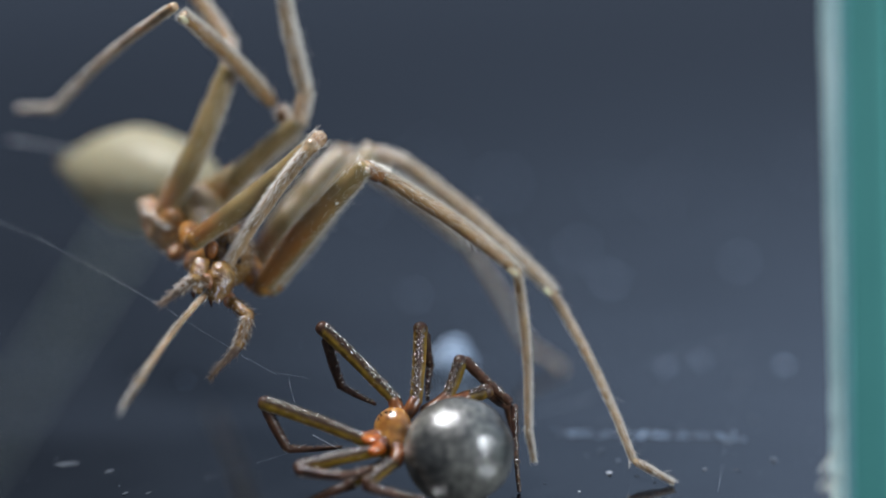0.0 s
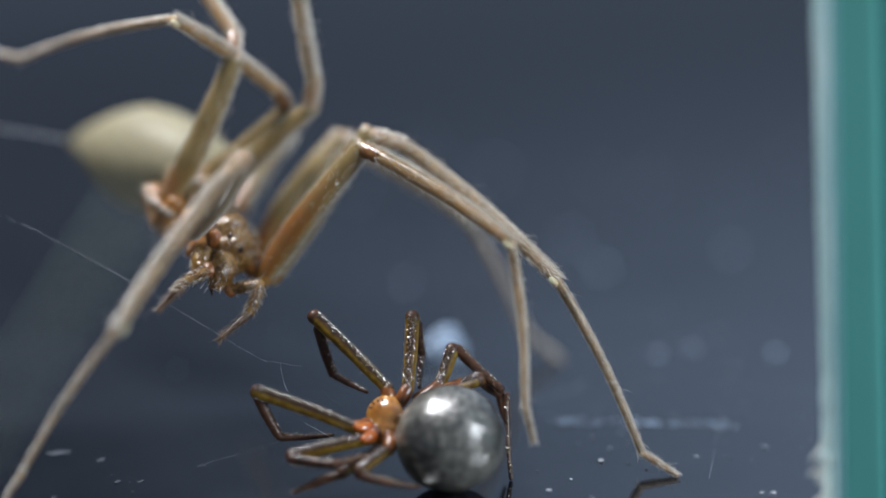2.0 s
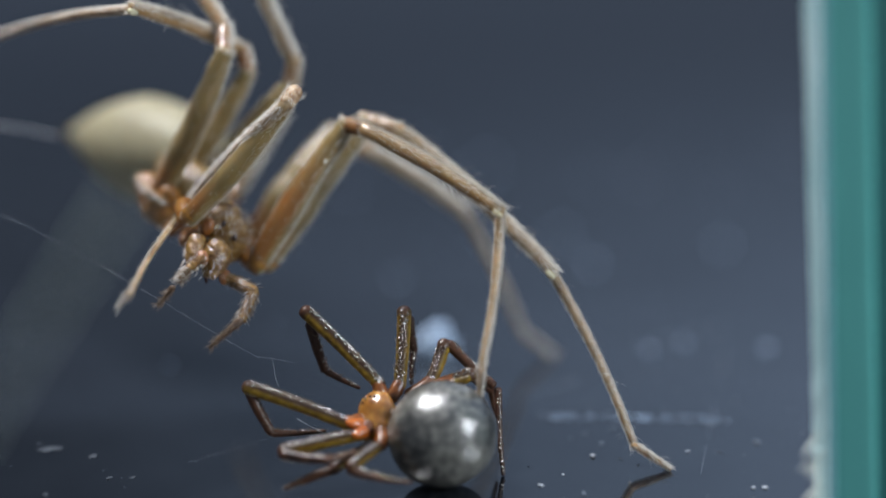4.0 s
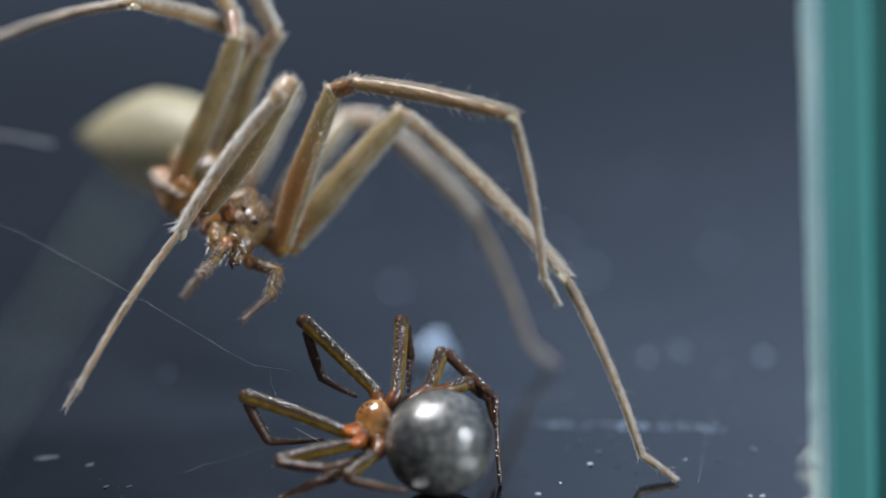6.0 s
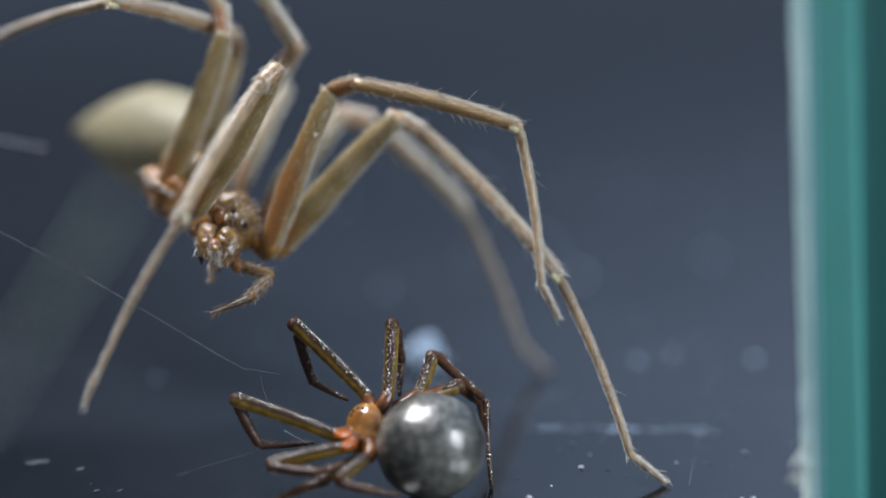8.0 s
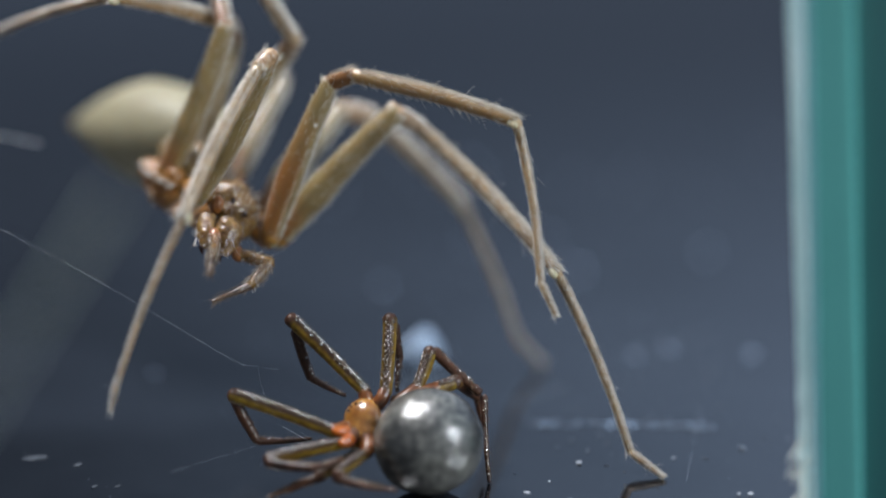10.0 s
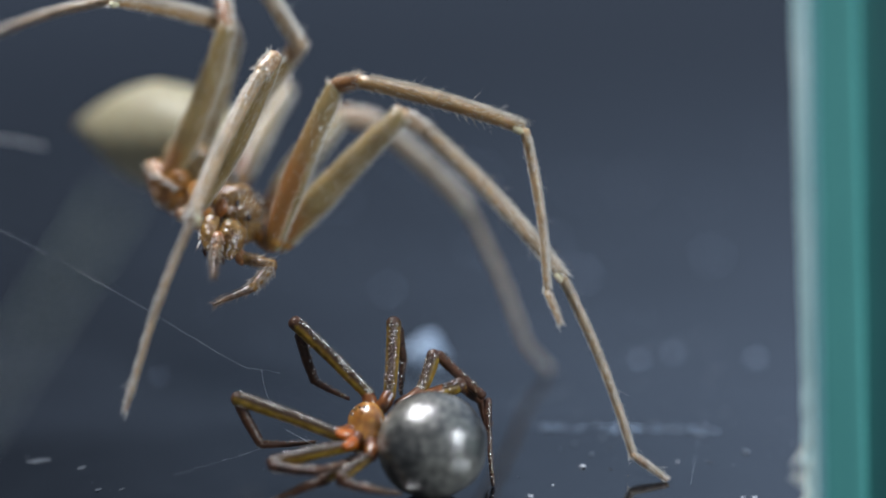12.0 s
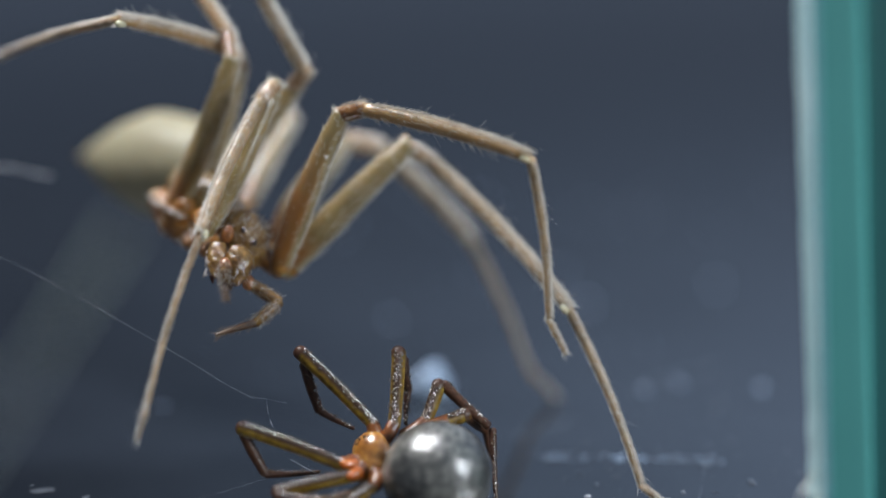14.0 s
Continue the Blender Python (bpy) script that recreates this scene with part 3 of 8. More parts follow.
    rim = [Vector(p) for p in ((-2.978, 2.316, 1.107), (-2.655, 1.508, 0.930), (-2.133, 1.026, 0.743), (-1.678, 0.924, 0.551))]
    for _ in range(80):
        k, u = rnd.randrange(3), rnd.random()
        p = rim[k].lerp(rim[k + 1], u)
        out = Vector((rnd.gauss(-0.6, 0.5), rnd.gauss(-0.5, 0.5), rnd.gauss(0, 0.5))).normalized()
        bristle(bm, p + out * 0.06, out + Vector((-0.2, 0, -0.3)), rnd.uniform(0.12, 0.28), 0.007)
    part("collar", bm, [JOINT_SKIN, HAIR], spider, "pale pinkish hairy collar of the hind leg")
    for inner, outer, r in (((-1.928, 2.837, 0.786), (-2.364, 1.750, 0.774), 0.40), ((-1.248, 1.930, 0.025), (-1.638, 0.657, -0.366), 0.34), ((-0.557, 1.352, -0.352), (-0.976, -0.096, -0.483), 0.36), ((0.481, 1.235, -0.757), (1.153, -0.256, -0.983), 0.27)):
        inner, outer = Vector(inner), Vector(outer)
        bm = bmesh.new()
        tube(bm, [inner, inner.lerp(outer, 0.45), inner.lerp(outer, 0.7), inner.lerp(outer, 0.8), outer], [r * 0.9, r, r * 0.9, r * 0.86, r * 0.52], 20, flat=0.9)
        for _ in range(60):
            q = rnd.uniform(0, math.tau)
            x, y, d = frame_of(outer - inner)
            out = x * math.cos(q) + y * math.sin(q)
            bristle(bm, inner.lerp(outer, rnd.uniform(0.3, 1)) + out * r * 0.85, out + d * 0.8, rnd.uniform(0.1, 0.2), 0.006)
        part("coxa", bm, [COXA_SKIN, HAIR], spider)
    # jaws
    for top, low, m, girth in (((-0.373, -1.141, -0.154), (-0.383, -1.783, -0.857), FACE_SKIN, 1.0), ((0.320, -1.338, -0.352), (0.168, -1.751, -1.099), FACE_SKIN, 1.3)):
        top, low = Vector(top), Vector(low)
        bm = bmesh.new()
        tube(bm, [top, top.lerp(low, 0.35), top.lerp(low, 0.75), low], [0.33 * girth, 0.36 * girth, 0.30 * girth, 0.17 * girth], 20)
        for v in bm.verts:
            v.co += (v.co - top.lerp(low, 0.4)) * 0.16 * noise.noise(v.co * 3.1)
        for _ in range(170):
            a = rnd.uniform(0, math.tau)
            out = Vector((math.cos(a), math.sin(a), 0))
            bristle(bm, top.lerp(low, rnd.uniform(0.0, 1)) + out * 0.33 * girth, out * 0.6 + (low - top), rnd.uniform(0.1, 0.24), 0.007, mat=rnd.choice((1, 2, 2)))
        jaw = part("chelicera", bm, [m, HAIR, BROWN_HAIR], spider, "brown hairy jaw")
        bm = bmesh.new()
        tube(bm, [low, low + Vector((-0.14, -0.05, -0.10)), low + Vector((-0.12, 0, -0.3))], [0.12, 0.09, 0.03], 10)
        part("fang", bm, FANG, jaw, "dark fang")


spider_body()

# ---- round grey spider ----
DEN = Vector((0.136, -3.676, 0.000))


def round_spider():
    thing = new("round_spider")
    thing.location = DEN * MM
    tagged(thing, "small orange-brown spider with shiny round grey abdomen lying on floor", "spider")
    bm = bmesh.new()
    belly = Vector((0.335, -0.026, 1.630))
    blob(bm, belly, (0.88, -0.1, 0.05), 1.68, 1.62, 1.62, 64, 44, None, wobble=0.018)
    part("abdomen", bm, GREY_SHELL, thing, "shiny mottled dark grey globe-shaped abdomen")
    bm = bmesh.new()
    blob(bm, (-1.719, 0.599, 1.977), (0.22, 0.36, 0.77), 0.84, 0.58, 0.40, 40, 28, lambda u: 1.0 + 0.14 * (1 - abs(u)) * abs(u) * 4, up=(-0.45, -0.75, 0.48), wobble=0.03)
    part("carapace", bm, ORANGE_SHELL, thing, "glossy orange carapace")
    for spot in ((-2.089, 0.272, 2.523), (-2.009, 0.369, 2.634), (-1.727, 0.568, 2.642), (-1.868, 0.476, 2.672)):
        bm = bmesh.new()
        bmesh.ops.create_uvsphere(bm, u_segments=12, v_segments=8, radius=0.05, matrix=Matrix.Translation(spot))
        for f in bm.faces:
            f.smooth = True
        part("eye", bm, EYE, thing, "tiny glossy dark eye")
    for a, b in (((-2.166, 0.132, 1.898), (-2.496, -0.072, 2.009)), ((-2.037, -0.140, 1.761), (-2.282, -0.382, 1.725))):
        bm = bmesh.new()
        tube(bm, [a, b], [0.22, 0.12], 14)
        part("chelicera", bm, JAW_RED, thing, "red-orange jaw")
    # joints of each leg, from the body outwards, with their girths
    shapes = (
        (((-1.550, 1.047, 2.797), (-3.927, 2.294, 4.848)), ((-3.788, 2.424, 4.407), (-3.350, 2.303, 2.939)), ((-3.350, 2.303, 2.939), (-2.254, 1.929, 2.456))),
        (((-0.976, 1.036, 2.797), (-0.841, 2.461, 4.804)), ((-0.703, 2.627, 4.518), (-0.549, 2.619, 3.497)), ((-0.549, 2.619, 3.497), (-0.623, 2.151, 2.523))),
        (((-0.036, 1.478, 2.738), (0.417, 2.420, 3.737)), ((0.560, 2.417, 3.737), (1.934, 1.872, 2.560)), ((2.093, 1.836, 2.422), (2.211, 0.656, 0.060))),
        (((0.544, 1.487, 2.823), (1.262, 1.964, 2.888)), ((1.262, 1.964, 2.888), (1.911, 2.501, 2.204)), ((1.911, 2.501, 2.204), (2.145, 2.684, 0.996))),
        (((-2.526, 0.139, 1.898), (-5.624, 0.898, 2.835)), ((-5.549, 0.940, 2.621), (-4.911, 0.778, 1.393)), ((-4.911, 0.778, 1.393), (-3.309, 1.200, 1.302))),
        (((-2.089, -0.159, 1.678), (-4.451, -0.457, 1.230)), ((-4.438, -0.603, 1.214), (-3.100, -0.969, 1.183)), ((-3.100, -0.969, 1.183), (-2.272, -0.709, 1.346))),
        (((-1.535, 0.001, 1.398), (-2.930, -0.596, 0.769)), ((-2.930, -0.604, 0.736), (-3.804, -0.752, 0.441)), ((-3.804, -0.752, 0.441), (-4.389, -0.709, 0.176))),
        (((-1.436, -0.453, 1.494), (-2.397, -1.030, 0.988)), ((-2.431, -1.048, 0.906), (-1.587, -1.336, 0.764)), ((-1.587, -1.336, 0.764), (-0.623, -1.169, 0.548))),
    )
    rnd = random.Random(11)
    core = Vector((-1.636, 0.720, 2.014))
    for index, (femur, tibia, foot) in enumerate(shapes):
        slim = 0.85 if index > 5 else 1.0
        leg, coat = None, bmesh.new()
        for (a, b), name, r0, r1, m in ((femur, "leg", 0.185, 0.22, OLIVE_LEG), (tibia, "tibia", 0.175, 0.14, DARK_LEG), (foot, "metatarsus", 0.12, 0.055, DARK_LEG)):
            a, b, r0, r1 = Vector(a), Vector(b), r0 * slim, r1 * slim
            bm = bmesh.new()
            warty(bm, a, b, r0, r1, rnd, 0.092 if name == "leg" else 0.13)
            layer = bm.verts.layers.float.new("stripe_or_shade")
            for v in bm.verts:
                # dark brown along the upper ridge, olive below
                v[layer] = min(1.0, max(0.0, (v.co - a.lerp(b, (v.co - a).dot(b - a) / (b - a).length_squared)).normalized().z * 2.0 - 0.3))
            if name == "leg":
                # dark knee
                d = (b - a).normalized()
                tube(bm, [b - d * 0.18, b - d * 0.08, b + d * 0.02], [r1 * 0.98, r1 * 1.04, r1 * 1.03], 16, 1)
            x, y, d = frame_of(b - a)
            for _ in range(40):
                q, u = rnd.uniform(0, math.tau), rnd.random()
                out = x * math.cos(q) + y * math.sin(q)
                bristle(coat, a.lerp(b, u) + out * (r0 + (r1 - r0) * u) * 0.95, out * 0.5 + d, rnd.uniform(0.08, 0.16), 0.008, mat=0)
            ob = part(name, bm, [m, DARK_LEG, WART], leg or thing)
            leg = leg or ob
        tagged(part("bristles", coat, BROWN_HAIR, leg), kind="stuff")
        bm = bmesh.new()
        root = Vector(femur[0])
        way = (Vector(femur[1]) - root).normalized()
        near = core.lerp(root, 0.6)
        tube(bm, [near, near.lerp(root, 0.6), root + way * 0.12], [0.235, 0.225, 0.205], 14)
        part("coxa", bm, RED_BROWN, leg, "glossy red-brown coxa")


round_spider()


# ---- silk ----
def silk(pts, r, label, skin=SILK):
    bm = bmesh.new()
    fine = []
    for a, b in zip(pts, pts[1:]):
        fine += [Vector(a).lerp(Vector(b), k / 6) for k in range(6)]
    fine.append(Vector(pts[-1]))
    fine = [p + Vector((0, 0, 0.02 * noise.noise(p * 2))) for p in fine]
    tube(bm, fine, [r * (1 + 0.4 * noise.noise(p * 3)) for p in fine], 6)
    tagged(part("silk_thread", bm, skin), label, "silk thread", "silk threads")


silk([(-14.604, 1.409, 7.705), (-12.790, 0.315, 7.251), (-10.438, -0.455, 6.201), (-8.439, -0.978, 5.167), (-6.227, -1.329, 3.872), (-5.254, -1.472, 3.354)], 0.0023, "long fine white silk thread stretched in the air")
silk([(-5.431, -1.452, 3.423), (-4.863, -1.479, 3.354), (-4.243, -1.516, 3.250)], 0.0017, "short fine silk strand above the grey spider")
silk([(-4.863, -1.479, 3.354), (-4.735, -1.842, 2.838), (-4.607, -2.126, 2.652)], 0.0016, "short fine silk strand above the grey spider")
silk([(-4.049, -2.369, 1.678), (-3.227, -2.705, 1.331)], 0.005, "short white silk strand beside the grey spider")


silk([(-7.306, -3.718, 0.732), (-6.741, -3.464, 0.849), (-5.681, -2.976, 0.987), (-4.923, -2.717, 1.144), (-4.249, -2.581, 1.367)], 0.0011, "faint fine silk strand near the floor")
silk([(8.269, 10.584, 0.000), (10.390, 12.335, 0.000), (12.775, 14.014, 0.000)], 0.03, "faint blurred lint strand lying on the floor", LINT_BLUE)
silk([(3.366, 4.697, 0.000), (4.432, 5.457, 0.000), (5.713, 6.784, 0.000)], 0.028, "faint blurred lint strand lying on the floor", LINT_BLUE)
# this strand stands in for a faint reflection on the floor
silk([(8.502, -2.908, 0.000), (9.964, 2.831, 0.000), (12.241, 11.389, 0.000)], 0.008, "faint pale streak across the floor in place of a reflection", LINT_BLUE)
silk([(-16.177, 8.491, 9.394), (-14.796, 7.966, 9.296), (-13.595, 7.885, 9.054)], 0.025, "loose pale silk tuft beside the cream abdomen")


# ---- dust on the floor ----
def dust():
    bm = bmesh.new()
    rnd = random.Random(21)

    def crumb(x, y, size, long=1.0, mat=0):
        m = Matrix.LocRotScale((x, y, size * (0.06 if mat == 2 else 0.2)), Euler((rnd.uniform(-0.1, 0.1), rnd.uniform(-0.1, 0.1), rnd.uniform(0, 3.1))), (size * long, size, size * (0.15 if mat == 2 else 0.4)))
        made = bmesh.ops.create_icosphere(bm, subdivisions=1, radius=0.5, matrix=m)
        for v in made["verts"]:
            v.co += Vector((rnd.uniform(-1, 1), rnd.uniform(-1, 1), rnd.uniform(0, 0.5) * (0.2 if mat == 2 else 1))) * size * 0.12
        for f in {f for v in made["verts"] for f in v.link_faces}:
            f.material_index = mat

    for (x, y, _), s, l in (((5.323, -1.376, 0.000), 0.20, 1.2), ((8.437, -0.977, 0.000), 0.09, 2.2), ((9.867, -4.093, 0.000), 0.13, 1.2),
                            ((10.227, -4.100, 0.000), 0.16, 1.3), ((10.957, -5.641, 0.000), 0.32, 1.1), ((3.458, -3.832, 0.000), 0.13, 1.8), ((4.216, -2.919, 0.000), 0.09, 1)):
        crumb(x, y, s, l)
    for (x, y, _), s, l in (((10.853, -0.132, 0.000), 0.16, 2.4), ((5.277, 0.737, 0.000), 0.13, 1.6), ((4.750, 0.202, 0.000), 0.09, 1)):
        crumb(x, y, s, l, 3)
    for (x, y, _), s, l in (((-12.239, -0.522, 0.000), 0.34, 2.6), ((-9.793, -3.021, 0.000), 0.15, 2.6), ((-9.088, -2.989, 0.000), 0.12, 2.2), ((-11.418, -4.345, 0.000), 0.2, 1.2), ((-7.491, -5.533, 0.000), 0.12, 1.6), ((-10.726, -1.164, 0.000), 0.25, 1.5)):
        crumb(x, y, s, l, 2)
    for (x, y, _), s in (((8.903, 10.257, 0.000), 0.36), ((10.424, 11.181, 0.000), 0.36), ((13.607, 10.480, 0.000), 0.36), ((14.405, 50.431, 0.000), 0.5), ((8.320, 25.137, 0.000), 0.5), ((4.129, 54.043, 0.000), 0.9), ((-9.942, 8.510, 0.000), 0.25)):
        crumb(x, y, s, 1.0, 1)
    # a faint line of lint
    a, b = Vector((3.900, 2.592, 0.000)), Vector((10.291, 1.998, 0.000))
    for _ in range(130):
        p = a.lerp(b, rnd.random())
        crumb(p.x + rnd.gauss(0, 0.1), p.y + rnd.gauss(0, 0.18), rnd.uniform(0.04, 0.10), rnd.uniform(1, 2.6), rnd.choice((1, 1, 3)))
    for _ in range(85):
        crumb(rnd.uniform(-14, 14), rnd.uniform(-7, 8), rnd.choice((0.02, 0.025, 0.03, 0.035, 0.05)), rnd.uniform(1, 3), rnd.choice((0, 2, 2, 3, 3)))
    for _ in range(50):
        crumb(rnd.uniform(-25, 28), rnd.uniform(8, 60), rnd.uniform(0.05, 0.14), rnd.uniform(1, 2), 1)
    # faint smears of lint, and larger motes far back
    for _ in range(90):
        crumb(rnd.uniform(3.5, 13.5), rnd.uniform(-5, 14), rnd.uniform(0.05, 0.13), rnd.uniform(1.5, 4), rnd.choice((2, 2, 3)))
    for _ in range(26):
        crumb(rnd.uniform(-6, 30), rnd.uniform(18, 70), rnd.uniform(0.25, 0.6), rnd.uniform(1, 1.6), rnd.choice((1, 2)))
    tagged(part("dust", bm, [DUST, BLUE_DUST, LINT, LINT_BLUE]), "white dust specks and lint scattered on the dark floor", "dust", kind="stuff")
    bm = bmesh.new()
    c = Vector((0.492, 9.954, 0.000)) + Vector((0, 0, 0.6))
    blob(bm, c, (1, 0.2, 0.3), 0.60, 0.5, 0.56, 24, 16, None, wobble=0.8)
    blob(bm, c + Vector((-0.55, 0, -0.25)), (1, 0.1, -0.2), 0.48, 0.35, 0.36, 20, 12, None, wobble=0.9)
    tagged(part("crumb", bm, BLUE_DUST), "pale bluish-white crumb on the floor behind grey spider", "crumb")


dust()


# ---- movement ----
def motions():
    walk(spider, [
        (0.0, pose(-0.00728, 0.00089, 0.00679, 0.03, 2.30, -0.55)),
        (0.2, pose(-0.00769, 0.00091, 0.00689, 0.01, 0.43, -0.10)),
        (0.5, pose(-0.00830, 0.00088, 0.00673, 0.04, 5.66, -1.35)),
        (1.0, pose(-0.00835, 0.00089, 0.00669, 0.05, 4.51, -1.07)),
        (1.2, pose(-0.00787, 0.00088, 0.00665, 0.04, 5.59, -1.33)),
        (1.5, pose(-0.00704, 0.00090, 0.00672, 0.02, 0.96, -0.23)),
        (1.8, pose(-0.00699, 0.00091, 0.00673, 0.04, 3.12, -0.74)),
        (2.0, pose(-0.00694, 0.00093, 0.00678, 0.05, 4.25, -1.01)),
        (2.2, pose(-0.00688, 0.00097, 0.00694, 0.04, 3.39, -0.81)),
        (2.5, pose(-0.00692, 0.00099, 0.00704, 0.04, 3.84, -0.91)),
        (2.6, pose(-0.00692, 0.00099, 0.00703, 0.04, 3.92, -0.93)),
        (2.7, pose(-0.00692, 0.00099, 0.00701, 0.04, 3.86, -0.92)),
        (3.0, pose(-0.00690, 0.00100, 0.00698, 0.04, 3.69, -0.88)),
        (5.3, pose(-0.00686, 0.00103, 0.00704, 0.04, 3.72, -0.88)),
        (5.5, pose(-0.00660, 0.00102, 0.00700, 0.05, 4.29, -1.02)),
        (5.7, pose(-0.00612, 0.00114, 0.00754, -0.01, -0.31, 0.07)),
        (5.9, pose(-0.00612, 0.00116, 0.00764, -0.02, -0.88, 0.21)),
        (6.0, pose(-0.00612, 0.00117, 0.00770, -0.03, -1.18, 0.28)),
        (6.2, pose(-0.00609, 0.00118, 0.00775, -0.03, -1.19, 0.28)),
        (6.5, pose(-0.00603, 0.00118, 0.00784, -0.03, -1.20, 0.29)),
        (7.5, pose(-0.00616, 0.00121, 0.00770, 0.03, 1.53, -0.36)),
        (10.0, pose(-0.00611, 0.00128, 0.00792, -0.00, -0.12, 0.03)),
        (11.0, pose(-0.00606, 0.00129, 0.00790, 0.00, -0.00, 0.00)),
        (12.0, pose(-0.00610, 0.00126, 0.00793, 0.01, 0.82, -0.19)),
        (14.0, pose(-0.00607, 0.00124, 0.00803, -0.02, -0.96, 0.23)),
    ])
    walk(limb["abdomen"], [
        (0.0, pose(-0.00075, -0.00009, -0.00044)),
        (0.5, pose(-0.00088, -0.00001, -0.00013)),
        (1.0, pose(-0.00088, -0.00002, -0.00015)),
        (1.5, pose(-0.00063, -0.00004, -0.00022)),
        (2.0, pose(-0.00045, -0.00005, -0.00024)),
        (3.0, pose(-0.00024, -0.00005, -0.00022)),
        (5.3, pose(-0.00020, -0.00004, -0.00018)),
        (6.5, pose(0.00000, 0.00000, 0.00000)),
        (14.0, pose(0.00000, 0.00000, 0.00000)),
    ])
    walk(limb['A'][0], [
        (0.0, pose(-0.00217, 0.00164, 0.00073, -13.1, 20.8, -6.5)),
        (0.2, pose(-0.00216, 0.00164, 0.00073, -14.2, 25.0, -7.6)),
        (0.5, pose(-0.00219, 0.00163, 0.00068, -11.5, 23.0, -7.1)),
        (1.0, pose(-0.00218, 0.00163, 0.00070, -12.7, 24.5, -7.5)),
        (1.2, pose(-0.00217, 0.00164, 0.00073, -13.2, 20.8, -6.6)),
        (1.5, pose(-0.00218, 0.00163, 0.00071, -11.3, 21.1, -6.6)),
        (1.8, pose(-0.00220, 0.00163, 0.00066, -8.0, 22.3, -6.9)),
        (2.0, pose(-0.00219, 0.00163, 0.00067, -6.2, 21.7, -6.8)),
        (2.2, pose(-0.00220, 0.00162, 0.00065, -3.4, 23.0, -6.9)),
        (2.5, pose(-0.00220, 0.00163, 0.00065, -1.1, 23.5, -6.9)),
        (2.6, pose(-0.00220, 0.00163, 0.00065, -0.6, 23.4, -6.9)),
        (2.7, pose(-0.00220, 0.00163, 0.00065, 0.2, 23.5, -6.9)),
        (3.0, pose(-0.00220, 0.00163, 0.00065, 1.2, 23.4, -6.9)),
        (5.3, pose(-0.00221, 0.00163, 0.00064, 0.9, 24.0, -6.9)),
        (5.5, pose(-0.00219, 0.00162, 0.00067, -1.2, 21.2, -6.9)),
        (5.7, pose(-0.00221, 0.00163, 0.00064, 0.3, 24.8, -6.9)),
        (5.9, pose(-0.00220, 0.00163, 0.00065, -1.5, 25.1, -6.9)),
        (6.0, pose(-0.00220, 0.00162, 0.00066, -2.9, 25.2, -6.9)),
        (6.2, pose(-0.00220, 0.00162, 0.00066, -3.9, 24.4, -6.9)),
        (6.5, pose(-0.00220, 0.00162, 0.00066, -4.9, 23.4, -6.8)),
        (7.5, pose(-0.00220, 0.00162, 0.00066, -7.0, 20.0, -6.4)),
        (10.0, pose(-0.00219, 0.00163, 0.00067, -9.2, 22.6, -6.8)),
        (11.0, pose(-0.00217, 0.00164, 0.00073, -12.8, 20.9, -6.5)),
        (12.0, pose(-0.00219, 0.00163, 0.00068, -9.7, 20.3, -6.3)),
        (14.0, pose(-0.00220, 0.00162, 0.00065, -4.3, 23.2, -6.7)),
    ])
    walk(limb['A'][1], [
        (0.0, pose(-0.00014, 0.00266, 0.00572, -41.7, -6.6, 2.0)),
        (0.2, pose(0.00025, 0.00268, 0.00556, -36.5, -4.7, 0.4)),
        (0.5, pose(0.00001, 0.00245, 0.00558, -43.1, -6.9, 2.3)),
        (1.0, pose(0.00017, 0.00254, 0.00554, -42.7, -6.8, 2.2)),
        (1.2, pose(-0.00014, 0.00266, 0.00572, -42.2, -8.8, 4.1)),
        (1.5, pose(-0.00014, 0.00247, 0.00571, -42.1, -4.9, 0.5)),
        (1.8, pose(-0.00008, 0.00213, 0.00563, -43.3, -7.0, 2.5)),
        (2.0, pose(-0.00015, 0.00197, 0.00568, -43.4, -7.7, 3.1)),
        (2.2, pose(-0.00007, 0.00169, 0.00562, -48.3, -7.7, 3.1)),
        (2.5, pose(-0.00005, 0.00147, 0.00561, -51.2, -6.9, 2.1)),
        (2.6, pose(-0.00006, 0.00142, 0.00561, -47.3, -7.9, 3.3)),
        (2.7, pose(-0.00007, 0.00135, 0.00561, -46.7, -7.5, 2.8)),
        (3.0, pose(-0.00009, 0.00126, 0.00560, -44.9, -6.2, 1.5)),
        (5.3, pose(-0.00004, 0.00128, 0.00558, -44.9, -7.5, 2.8)),
        (5.5, pose(-0.00024, 0.00150, 0.00573, -43.7, -6.3, 1.6)),
        (5.7, pose(0.00003, 0.00133, 0.00554, -43.7, -6.8, 2.1)),
        (5.9, pose(0.00009, 0.00149, 0.00555, -42.6, -7.8, 3.0)),
        (6.0, pose(0.00012, 0.00162, 0.00555, -42.0, -8.2, 3.5)),
        (6.2, pose(0.00006, 0.00172, 0.00557, -41.5, -9.4, 4.5)),
        (6.5, pose(-0.00002, 0.00183, 0.00561, -40.6, -11.1, 6.0)),
        (7.5, pose(-0.00030, 0.00207, 0.00571, -33.2, -8.2, 3.8)),
        (10.0, pose(-0.00005, 0.00224, 0.00561, -40.6, -10.2, 5.3)),
        (11.0, pose(-0.00013, 0.00263, 0.00573, -41.6, -10.4, 5.5)),
        (12.0, pose(-0.00024, 0.00233, 0.00571, -39.1, -9.2, 4.5)),
        (14.0, pose(-0.00004, 0.00178, 0.00561, -41.1, -8.3, 3.7)),
    ])
